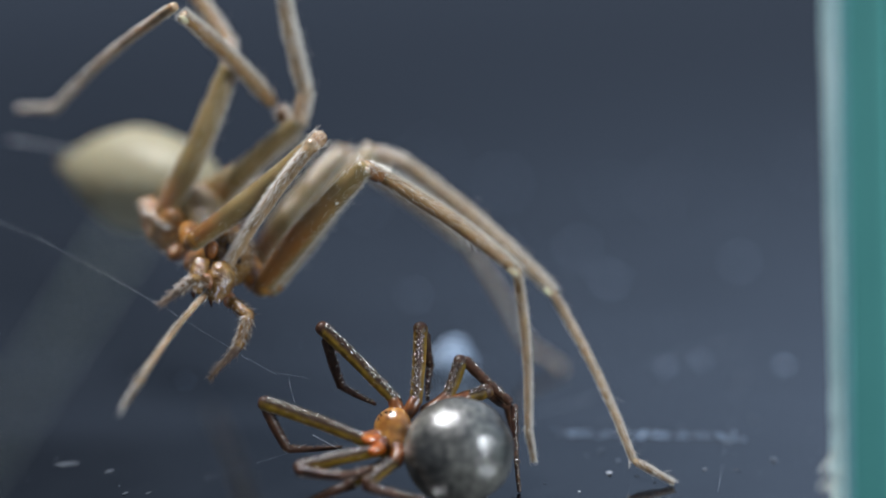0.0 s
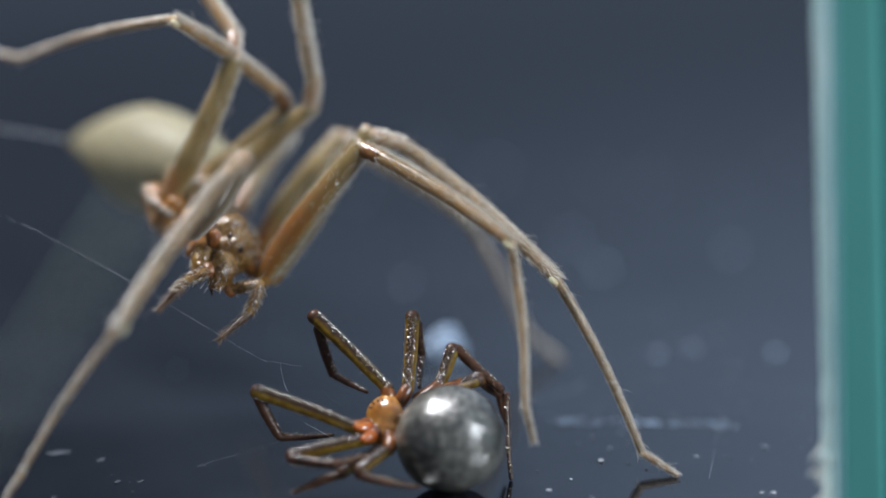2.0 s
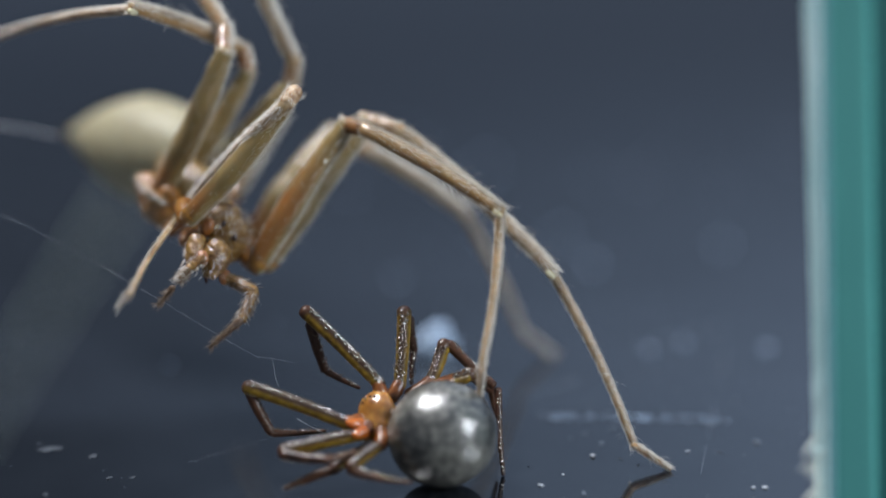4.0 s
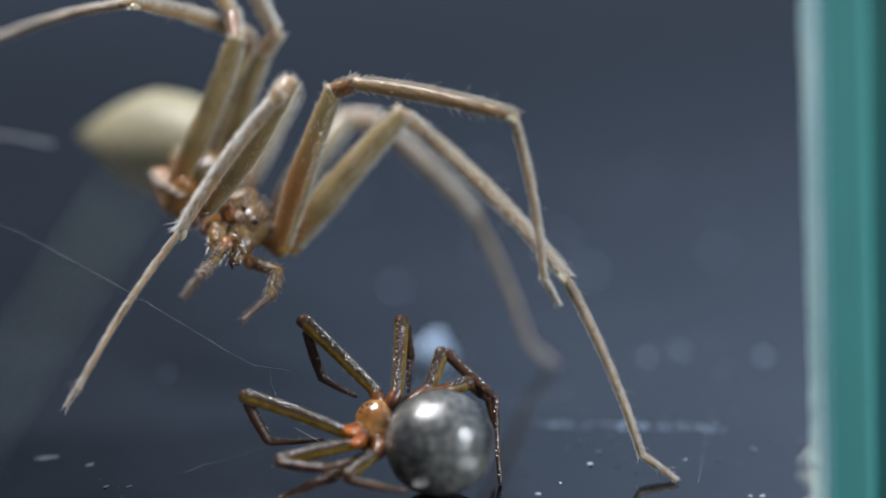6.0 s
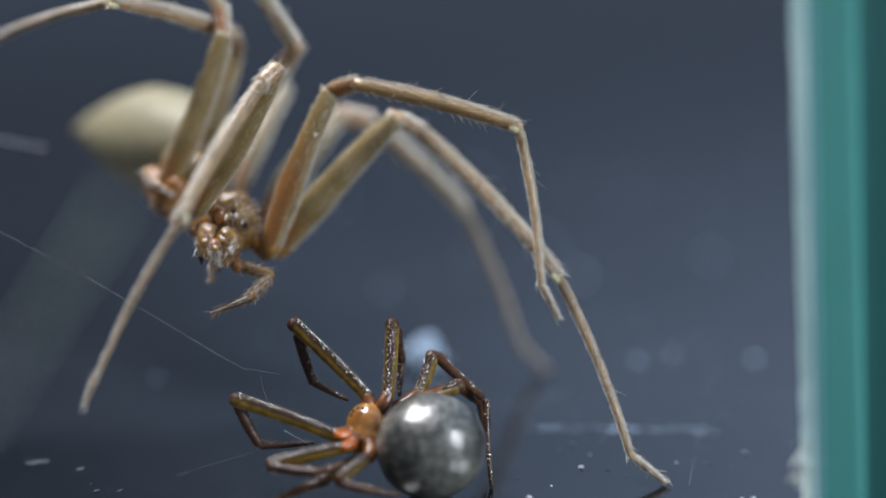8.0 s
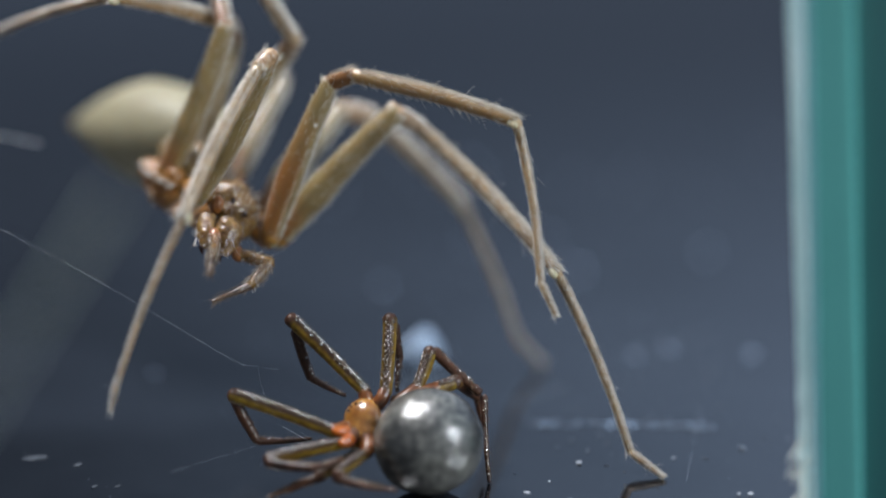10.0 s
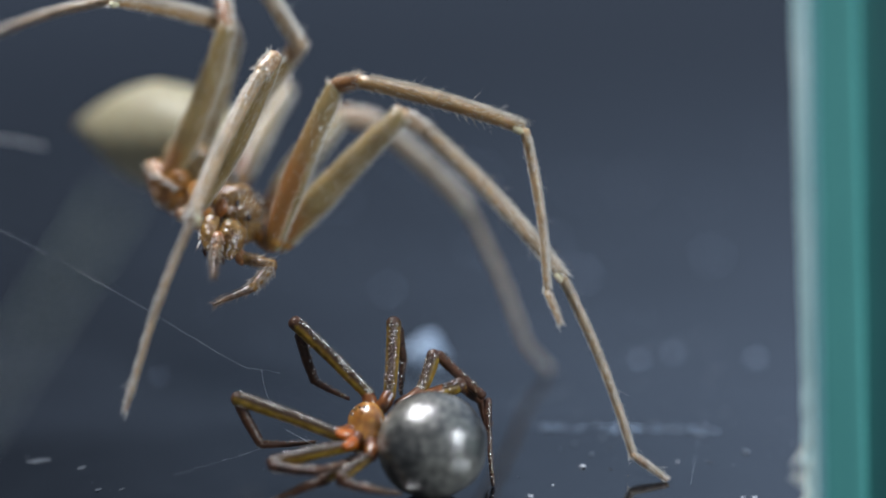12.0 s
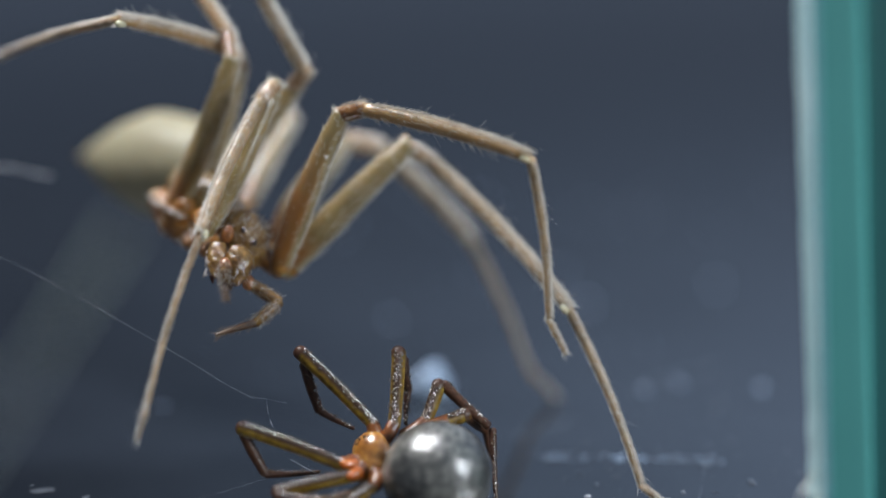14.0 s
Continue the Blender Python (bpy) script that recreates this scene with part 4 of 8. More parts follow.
    walk(limb['A'][2], [
        (0.0, pose(-0.00026, 0.00337, 0.00652, -34.2, -38.3, 13.7)),
        (0.2, pose(0.00017, 0.00331, 0.00642, -33.4, -36.8, 12.5)),
        (0.5, pose(-0.00012, 0.00318, 0.00636, -36.5, -41.2, 16.4)),
        (1.0, pose(0.00004, 0.00326, 0.00632, -35.8, -40.3, 15.5)),
        (1.2, pose(-0.00031, 0.00337, 0.00650, -36.2, -41.0, 16.2)),
        (1.5, pose(-0.00022, 0.00319, 0.00650, -34.1, -37.2, 12.7)),
        (1.8, pose(-0.00021, 0.00286, 0.00641, -35.9, -38.9, 14.2)),
        (2.0, pose(-0.00029, 0.00270, 0.00645, -36.8, -39.7, 15.0)),
        (2.2, pose(-0.00021, 0.00248, 0.00633, -36.7, -39.0, 14.3)),
        (2.5, pose(-0.00016, 0.00231, 0.00628, -37.2, -39.3, 14.7)),
        (2.6, pose(-0.00021, 0.00220, 0.00633, -37.4, -39.4, 14.7)),
        (2.7, pose(-0.00020, 0.00213, 0.00634, -37.5, -39.3, 14.7)),
        (3.0, pose(-0.00019, 0.00202, 0.00636, -37.7, -39.2, 14.5)),
        (5.3, pose(-0.00018, 0.00203, 0.00633, -37.7, -39.2, 14.5)),
        (5.5, pose(-0.00034, 0.00223, 0.00649, -37.5, -39.6, 14.9)),
        (5.7, pose(-0.00009, 0.00207, 0.00631, -35.4, -35.8, 11.4)),
        (5.9, pose(-0.00005, 0.00221, 0.00633, -34.7, -35.3, 11.0)),
        (6.0, pose(-0.00004, 0.00233, 0.00634, -34.3, -35.1, 10.8)),
        (6.2, pose(-0.00013, 0.00242, 0.00637, -34.1, -35.1, 10.8)),
        (6.5, pose(-0.00025, 0.00251, 0.00641, -33.7, -35.1, 10.8)),
        (7.5, pose(-0.00046, 0.00265, 0.00660, -34.9, -37.2, 12.6)),
        (10.0, pose(-0.00026, 0.00292, 0.00642, -33.8, -35.8, 11.4)),
        (11.0, pose(-0.00034, 0.00333, 0.00652, -33.6, -35.9, 11.5)),
        (12.0, pose(-0.00042, 0.00300, 0.00653, -33.9, -36.6, 12.0)),
        (14.0, pose(-0.00021, 0.00248, 0.00641, -33.3, -35.2, 10.9)),
    ])
    walk(limb['A'][3], [
        (0.0, pose(-0.00359, 0.00560, 0.00994, -125.8, -72.5, 108.3)),
        (0.2, pose(-0.00303, 0.00557, 0.00994, -120.6, -73.5, 103.1)),
        (0.5, pose(-0.00368, 0.00540, 0.00955, -133.7, -70.3, 116.3)),
        (1.0, pose(-0.00344, 0.00549, 0.00959, -131.2, -71.0, 114.0)),
        (1.2, pose(-0.00386, 0.00558, 0.00971, -133.5, -70.4, 116.2)),
        (1.5, pose(-0.00344, 0.00550, 0.00997, -122.3, -73.3, 104.2)),
        (1.8, pose(-0.00357, 0.00520, 0.00973, -128.2, -72.2, 109.6)),
        (2.0, pose(-0.00372, 0.00505, 0.00970, -130.8, -71.5, 112.0)),
        (2.2, pose(-0.00357, 0.00487, 0.00962, -128.9, -72.1, 109.7)),
        (2.5, pose(-0.00354, 0.00472, 0.00953, -129.9, -71.9, 110.5)),
        (2.6, pose(-0.00360, 0.00463, 0.00957, -130.1, -71.9, 110.5)),
        (2.7, pose(-0.00358, 0.00457, 0.00958, -130.0, -72.0, 110.3)),
        (3.0, pose(-0.00356, 0.00448, 0.00959, -129.6, -72.1, 109.7)),
        (5.3, pose(-0.00354, 0.00450, 0.00957, -129.7, -72.1, 109.7)),
        (5.5, pose(-0.00374, 0.00465, 0.00972, -130.9, -71.8, 111.1)),
        (5.7, pose(-0.00317, 0.00457, 0.00980, -118.2, -74.5, 97.8)),
        (5.9, pose(-0.00309, 0.00468, 0.00987, -116.3, -74.7, 96.0)),
        (6.0, pose(-0.00305, 0.00478, 0.00990, -115.2, -74.8, 95.1)),
        (6.2, pose(-0.00314, 0.00485, 0.00994, -115.1, -74.8, 95.1)),
        (6.5, pose(-0.00327, 0.00491, 0.01000, -114.9, -74.8, 95.1)),
        (7.5, pose(-0.00368, 0.00503, 0.01005, -123.2, -73.6, 103.5)),
        (10.0, pose(-0.00336, 0.00529, 0.00997, -118.3, -74.3, 98.7)),
        (11.0, pose(-0.00345, 0.00568, 0.01007, -118.5, -74.2, 99.4)),
        (12.0, pose(-0.00359, 0.00533, 0.01005, -121.0, -73.9, 101.7)),
        (14.0, pose(-0.00325, 0.00484, 0.01002, -115.6, -74.7, 95.8)),
    ])
    walk(limb['A'][4], [
        (0.0, pose(-0.00903, 0.00718, 0.00893, -146.5, -55.2, 154.5)),
        (0.2, pose(-0.00849, 0.00719, 0.00911, -145.2, -57.0, 152.3)),
        (0.5, pose(-0.00908, 0.00691, 0.00821, -150.7, -53.0, 156.6)),
        (1.0, pose(-0.00886, 0.00701, 0.00836, -149.1, -53.7, 155.9)),
        (1.2, pose(-0.00925, 0.00708, 0.00838, -148.9, -52.3, 157.3)),
        (1.5, pose(-0.00888, 0.00716, 0.00909, -145.7, -56.6, 152.6)),
        (1.8, pose(-0.00897, 0.00687, 0.00864, -149.3, -55.6, 153.7)),
        (2.0, pose(-0.00909, 0.00673, 0.00850, -150.8, -54.9, 154.4)),
        (2.2, pose(-0.00895, 0.00660, 0.00851, -151.2, -56.1, 153.2)),
        (2.5, pose(-0.00891, 0.00646, 0.00838, -152.0, -55.9, 153.4)),
        (2.6, pose(-0.00896, 0.00639, 0.00842, -152.6, -56.1, 153.2)),
        (2.7, pose(-0.00894, 0.00634, 0.00843, -152.7, -56.3, 153.1)),
        (3.0, pose(-0.00891, 0.00628, 0.00847, -153.2, -56.7, 152.7)),
        (5.3, pose(-0.00890, 0.00630, 0.00844, -153.3, -56.7, 152.7)),
        (5.5, pose(-0.00909, 0.00643, 0.00854, -152.5, -55.6, 153.7)),
        (5.7, pose(-0.00855, 0.00649, 0.00907, -149.8, -60.3, 148.9)),
        (5.9, pose(-0.00848, 0.00659, 0.00919, -148.7, -60.5, 148.6)),
        (6.0, pose(-0.00845, 0.00668, 0.00926, -147.9, -60.5, 148.6)),
        (6.2, pose(-0.00855, 0.00674, 0.00930, -147.6, -60.3, 148.8)),
        (6.5, pose(-0.00868, 0.00678, 0.00937, -147.2, -60.1, 149.1)),
        (7.5, pose(-0.00907, 0.00684, 0.00915, -150.1, -57.9, 151.7)),
        (10.0, pose(-0.00876, 0.00712, 0.00923, -147.6, -58.8, 150.7)),
        (11.0, pose(-0.00887, 0.00746, 0.00933, -145.7, -57.8, 151.9)),
        (12.0, pose(-0.00900, 0.00712, 0.00922, -147.9, -57.7, 152.1)),
        (14.0, pose(-0.00866, 0.00670, 0.00936, -148.1, -60.0, 149.3)),
    ])
    walk(limb['B'][0], [
        (0.0, pose(-0.00171, 0.00310, 0.00090, -19.7, 52.4, -22.9)),
        (0.2, pose(-0.00166, 0.00310, 0.00093, -27.3, 56.0, -25.6)),
        (0.5, pose(-0.00171, 0.00310, 0.00090, -20.4, 56.6, -26.1)),
        (1.0, pose(-0.00171, 0.00310, 0.00090, -20.3, 57.8, -26.9)),
        (1.2, pose(-0.00167, 0.00310, 0.00093, -23.2, 54.6, -24.6)),
        (1.5, pose(-0.00171, 0.00310, 0.00090, -19.3, 58.0, -27.0)),
        (1.8, pose(-0.00169, 0.00310, 0.00092, -18.0, 47.1, -21.0)),
        (2.0, pose(-0.00174, 0.00309, 0.00088, -18.4, 43.6, -19.3)),
        (2.2, pose(-0.00167, 0.00311, 0.00096, -16.9, 32.2, -14.7)),
        (2.5, pose(-0.00172, 0.00310, 0.00089, -8.8, 29.1, -13.9)),
        (2.6, pose(-0.00172, 0.00310, 0.00089, -7.2, 29.1, -13.9)),
        (2.7, pose(-0.00172, 0.00310, 0.00089, -6.1, 29.3, -13.9)),
        (3.0, pose(-0.00172, 0.00310, 0.00089, -4.3, 29.7, -14.0)),
        (5.3, pose(-0.00173, 0.00310, 0.00087, -1.8, 29.5, -14.0)),
        (5.5, pose(-0.00171, 0.00310, 0.00089, -12.2, 22.9, -13.1)),
        (5.7, pose(-0.00173, 0.00309, 0.00086, -17.7, 22.6, -13.0)),
        (5.9, pose(-0.00171, 0.00310, 0.00090, -16.6, 22.6, -13.0)),
        (6.0, pose(-0.00170, 0.00310, 0.00092, -15.3, 22.8, -13.1)),
        (6.2, pose(-0.00170, 0.00310, 0.00092, -14.1, 22.3, -12.9)),
        (6.5, pose(-0.00170, 0.00310, 0.00093, -13.0, 21.3, -12.6)),
        (7.5, pose(-0.00171, 0.00310, 0.00091, -12.4, 19.6, -12.2)),
        (10.0, pose(-0.00171, 0.00310, 0.00090, -16.1, 20.2, -12.4)),
        (11.0, pose(-0.00171, 0.00310, 0.00089, -16.9, 17.2, -11.5)),
        (12.0, pose(-0.00171, 0.00310, 0.00090, -14.6, 17.1, -11.4)),
        (14.0, pose(-0.00169, 0.00310, 0.00095, -9.7, 20.3, -12.2)),
    ])
    walk(limb['B'][1], [
        (0.0, pose(0.00199, 0.00319, 0.00357, 0.2, -31.6, 10.6)),
        (0.2, pose(0.00232, 0.00354, 0.00325, 9.5, -34.3, 10.3)),
        (0.5, pose(0.00216, 0.00295, 0.00330, -1.3, -27.8, 10.9)),
        (1.0, pose(0.00221, 0.00287, 0.00323, -5.0, -26.7, 10.8)),
        (1.2, pose(0.00217, 0.00331, 0.00346, -7.1, -37.6, 12.2)),
        (1.5, pose(0.00221, 0.00278, 0.00322, 0.3, -15.4, 10.7)),
        (1.8, pose(0.00180, 0.00328, 0.00391, 2.3, -39.2, 10.1)),
        (2.0, pose(0.00154, 0.00346, 0.00399, 22.8, -32.4, 12.0)),
        (2.2, pose(0.00095, 0.00382, 0.00474, -16.6, -20.6, 12.7)),
        (2.5, pose(0.00057, 0.00325, 0.00484, -25.0, -21.4, 13.0)),
        (2.6, pose(0.00054, 0.00313, 0.00485, -21.6, -19.8, 12.3)),
        (2.7, pose(0.00055, 0.00304, 0.00485, -21.9, -19.4, 12.1)),
        (3.0, pose(0.00054, 0.00289, 0.00485, -23.0, -18.4, 11.7)),
        (5.3, pose(0.00047, 0.00271, 0.00483, -26.5, -11.6, 8.4)),
        (5.5, pose(0.00019, 0.00364, 0.00500, 14.2, -16.5, 9.0)),
        (5.7, pose(0.00019, 0.00406, 0.00483, 43.2, -12.0, 11.5)),
        (5.9, pose(0.00022, 0.00399, 0.00493, 40.5, -11.4, 12.1)),
        (6.0, pose(0.00024, 0.00390, 0.00499, 39.2, -11.0, 12.4)),
        (6.2, pose(0.00019, 0.00382, 0.00503, 38.9, -13.0, 10.8)),
        (6.5, pose(0.00011, 0.00376, 0.00509, 38.1, -16.1, 8.3)),
        (7.5, pose(-0.00004, 0.00374, 0.00512, 38.4, -17.3, 7.3)),
        (10.0, pose(0.00004, 0.00401, 0.00501, 32.5, -15.4, 8.7)),
        (11.0, pose(-0.00019, 0.00414, 0.00506, 28.9, -14.7, 9.1)),
        (12.0, pose(-0.00021, 0.00398, 0.00512, 38.5, -16.9, 7.6)),
        (14.0, pose(0.00001, 0.00353, 0.00520, 38.4, -16.1, 8.2)),
    ])
    walk(limb['B'][2], [
        (0.0, pose(0.00127, 0.00286, 0.00462, 16.8, -47.6, 19.2)),
        (0.2, pose(0.00156, 0.00299, 0.00433, 19.4, -46.7, 19.6)),
        (0.5, pose(0.00147, 0.00264, 0.00441, 16.5, -46.9, 19.5)),
        (1.0, pose(0.00159, 0.00269, 0.00428, 14.4, -44.7, 20.4)),
        (1.2, pose(0.00133, 0.00308, 0.00450, 15.9, -46.6, 19.6)),
        (1.5, pose(0.00193, 0.00265, 0.00430, 12.0, -21.7, 27.0)),
        (1.8, pose(0.00129, 0.00315, 0.00456, 19.3, -55.0, 15.4)),
        (2.0, pose(0.00120, 0.00306, 0.00463, 18.9, -57.2, 14.0)),
        (2.2, pose(0.00062, 0.00399, 0.00549, 38.3, -58.3, 12.8)),
        (2.5, pose(0.00022, 0.00353, 0.00554, 40.8, -64.3, 2.5)),
        (2.6, pose(0.00022, 0.00338, 0.00559, 41.8, -64.8, 1.7)),
        (2.7, pose(0.00023, 0.00329, 0.00559, 42.0, -64.9, 1.4)),
        (3.0, pose(0.00024, 0.00317, 0.00558, 42.4, -65.4, 0.3)),
        (5.3, pose(0.00027, 0.00306, 0.00557, 42.0, -67.3, -4.1)),
        (5.5, pose(-0.00000, 0.00341, 0.00577, 45.7, -68.2, -6.1)),
        (5.7, pose(0.00017, 0.00347, 0.00542, 40.2, -66.9, -3.0)),
        (5.9, pose(0.00021, 0.00345, 0.00554, 42.5, -67.1, -3.5)),
        (6.0, pose(0.00024, 0.00337, 0.00561, 43.7, -67.1, -3.7)),
        (6.2, pose(0.00015, 0.00329, 0.00565, 44.7, -67.6, -4.7)),
        (6.5, pose(0.00001, 0.00324, 0.00571, 46.2, -68.2, -6.4)),
        (7.5, pose(-0.00016, 0.00321, 0.00573, 45.0, -69.4, -9.9)),
        (10.0, pose(-0.00008, 0.00355, 0.00568, 48.4, -69.6, -10.5)),
        (11.0, pose(-0.00030, 0.00372, 0.00576, 51.0, -70.3, -12.8)),
        (12.0, pose(-0.00032, 0.00345, 0.00573, 51.5, -70.3, -12.8)),
        (14.0, pose(-0.00009, 0.00301, 0.00582, 44.1, -67.9, -5.5)),
    ])
    walk(limb['B'][3], [
        (0.0, pose(-0.00155, 0.00039, 0.00779, 169.4, -60.7, 147.7)),
        (0.2, pose(-0.00115, 0.00025, 0.00759, 168.1, -60.3, 147.6)),
        (0.5, pose(-0.00133, 0.00017, 0.00765, 163.2, -59.3, 147.1)),
        (1.0, pose(-0.00108, 0.00041, 0.00761, 163.2, -59.7, 147.3)),
        (1.2, pose(-0.00146, 0.00066, 0.00775, 167.2, -57.8, 146.4)),
        (1.5, pose(0.00085, 0.00101, 0.00856, 165.4, -70.8, 153.7)),
        (1.8, pose(-0.00164, 0.00083, 0.00696, 163.9, -76.6, 159.3)),
        (2.0, pose(-0.00189, 0.00080, 0.00692, 166.0, -74.4, 156.9)),
        (2.2, pose(-0.00166, 0.00066, 0.00732, 149.0, -82.7, 174.1)),
        (2.5, pose(-0.00268, 0.00049, 0.00700, 155.9, -80.4, 166.0)),
        (2.6, pose(-0.00269, 0.00034, 0.00700, 158.1, -79.3, 163.4)),
        (2.7, pose(-0.00270, 0.00025, 0.00699, 159.0, -78.7, 162.2)),
        (3.0, pose(-0.00273, 0.00015, 0.00695, 161.2, -76.9, 159.1)),
        (5.3, pose(-0.00298, 0.00031, 0.00684, 160.6, -77.2, 159.6)),
        (5.5, pose(-0.00321, 0.00056, 0.00693, 163.0, -76.3, 158.2)),
        (5.7, pose(-0.00311, 0.00077, 0.00676, 159.6, -78.4, 161.4)),
        (5.9, pose(-0.00299, 0.00063, 0.00682, 159.3, -78.5, 161.6)),
        (6.0, pose(-0.00291, 0.00050, 0.00686, 159.0, -78.5, 161.7)),
        (6.2, pose(-0.00301, 0.00041, 0.00685, 159.2, -78.4, 161.4)),
        (6.5, pose(-0.00319, 0.00037, 0.00685, 159.6, -78.1, 160.9)),
        (7.5, pose(-0.00360, 0.00062, 0.00683, 164.4, -74.8, 156.3)),
        (10.0, pose(-0.00340, 0.00078, 0.00671, 162.8, -76.0, 157.7)),
        (11.0, pose(-0.00364, 0.00093, 0.00670, 162.1, -76.6, 158.5)),
        (12.0, pose(-0.00364, 0.00063, 0.00667, 162.8, -75.9, 157.7)),
        (14.0, pose(-0.00333, 0.00022, 0.00702, 161.4, -76.9, 159.0)),
    ])
    walk(limb['B'][4], [
        (0.0, pose(-0.00683, 0.00555, 0.00373, -106.8, -72.5, 72.4)),
        (0.2, pose(-0.00626, 0.00556, 0.00350, -122.9, -70.1, 88.4)),
        (0.5, pose(-0.00582, 0.00598, 0.00354, -146.1, -59.8, 112.7)),
        (1.0, pose(-0.00561, 0.00621, 0.00354, -138.3, -64.8, 104.5)),
        (1.2, pose(-0.00621, 0.00605, 0.00338, -132.2, -67.5, 98.0)),
        (1.5, pose(-0.00511, 0.00633, 0.00589, -71.9, -71.3, 50.5)),
        (1.8, pose(-0.00818, 0.00579, 0.00509, -80.3, -71.3, 51.4)),
        (2.0, pose(-0.00832, 0.00576, 0.00472, -79.5, -71.3, 51.1)),
        (2.2, pose(-0.00833, 0.00571, 0.00640, -104.5, -71.1, 70.1)),
        (2.5, pose(-0.00920, 0.00565, 0.00572, -96.7, -71.5, 63.5)),
        (2.6, pose(-0.00915, 0.00554, 0.00556, -101.2, -71.3, 67.7)),
        (2.7, pose(-0.00911, 0.00548, 0.00546, -108.3, -70.7, 74.5)),
        (3.0, pose(-0.00901, 0.00545, 0.00514, -126.3, -67.4, 92.3)),
        (5.3, pose(-0.00926, 0.00563, 0.00509, -126.2, -67.4, 92.4)),
        (5.5, pose(-0.00955, 0.00574, 0.00502, -128.5, -66.6, 94.8)),
        (5.7, pose(-0.00949, 0.00600, 0.00517, -118.4, -69.1, 85.0)),
        (5.9, pose(-0.00936, 0.00589, 0.00525, -119.1, -69.0, 85.6)),
        (6.0, pose(-0.00928, 0.00577, 0.00529, -119.4, -68.9, 85.8)),
        (6.2, pose(-0.00937, 0.00570, 0.00527, -119.4, -69.0, 85.7)),
        (6.5, pose(-0.00952, 0.00567, 0.00522, -119.3, -69.0, 85.7)),
        (7.5, pose(-0.00985, 0.00584, 0.00470, -124.9, -67.6, 91.5)),
        (10.0, pose(-0.00967, 0.00604, 0.00476, -124.5, -67.7, 91.3)),
        (11.0, pose(-0.00994, 0.00619, 0.00484, -124.5, -67.6, 91.5)),
        (12.0, pose(-0.00991, 0.00589, 0.00472, -126.1, -67.3, 92.8)),
        (14.0, pose(-0.00962, 0.00551, 0.00521, -122.5, -68.3, 88.9)),
    ])
    walk(limb['C'][0], [
        (0.0, pose(-0.00084, 0.00306, 0.00080, -0.5, 45.1, -17.5)),
        (0.2, pose(-0.00084, 0.00306, 0.00080, -1.5, 49.9, -17.6)),
        (0.5, pose(-0.00083, 0.00306, 0.00081, -5.2, 46.2, -17.3)),
        (1.0, pose(-0.00084, 0.00306, 0.00080, -0.6, 48.4, -17.5)),
        (1.2, pose(-0.00082, 0.00306, 0.00082, -6.8, 42.5, -16.9)),
        (1.5, pose(-0.00085, 0.00307, 0.00079, 7.4, 52.1, -16.8)),
        (1.8, pose(-0.00084, 0.00306, 0.00080, -3.9, 41.1, -17.3)),
        (2.0, pose(-0.00083, 0.00306, 0.00081, -9.1, 43.3, -17.7)),
        (2.2, pose(-0.00083, 0.00306, 0.00081, -10.4, 43.5, -17.7)),
        (2.5, pose(-0.00084, 0.00306, 0.00081, -10.9, 33.5, -15.3)),
        (2.6, pose(-0.00081, 0.00306, 0.00084, -12.6, 30.8, -14.7)),
        (2.7, pose(-0.00082, 0.00306, 0.00083, -12.4, 31.9, -15.0)),
        (3.0, pose(-0.00084, 0.00306, 0.00080, -10.6, 35.7, -15.9)),
        (5.3, pose(-0.00084, 0.00306, 0.00080, -9.4, 36.2, -16.0)),
        (5.5, pose(-0.00082, 0.00306, 0.00083, -9.2, 31.5, -15.1)),
        (5.7, pose(-0.00084, 0.00306, 0.00080, -7.3, 37.6, -16.1)),
        (5.9, pose(-0.00084, 0.00306, 0.00080, -3.6, 29.7, -15.2)),
        (6.0, pose(-0.00085, 0.00306, 0.00077, 2.5, 23.6, -15.2)),
        (6.2, pose(-0.00082, 0.00306, 0.00083, -6.7, 32.9, -15.6)),
        (6.5, pose(-0.00085, 0.00306, 0.00079, -1.8, 34.9, -15.7)),
        (7.5, pose(-0.00083, 0.00306, 0.00081, -7.7, 31.7, -15.4)),
        (10.0, pose(-0.00082, 0.00306, 0.00083, -11.2, 33.1, -15.7)),
        (11.0, pose(-0.00085, 0.00306, 0.00079, -3.1, 35.2, -16.0)),
        (12.0, pose(-0.00084, 0.00306, 0.00081, -6.3, 33.6, -15.9)),
        (14.0, pose(-0.00084, 0.00306, 0.00080, -5.6, 35.7, -16.1)),
    ])
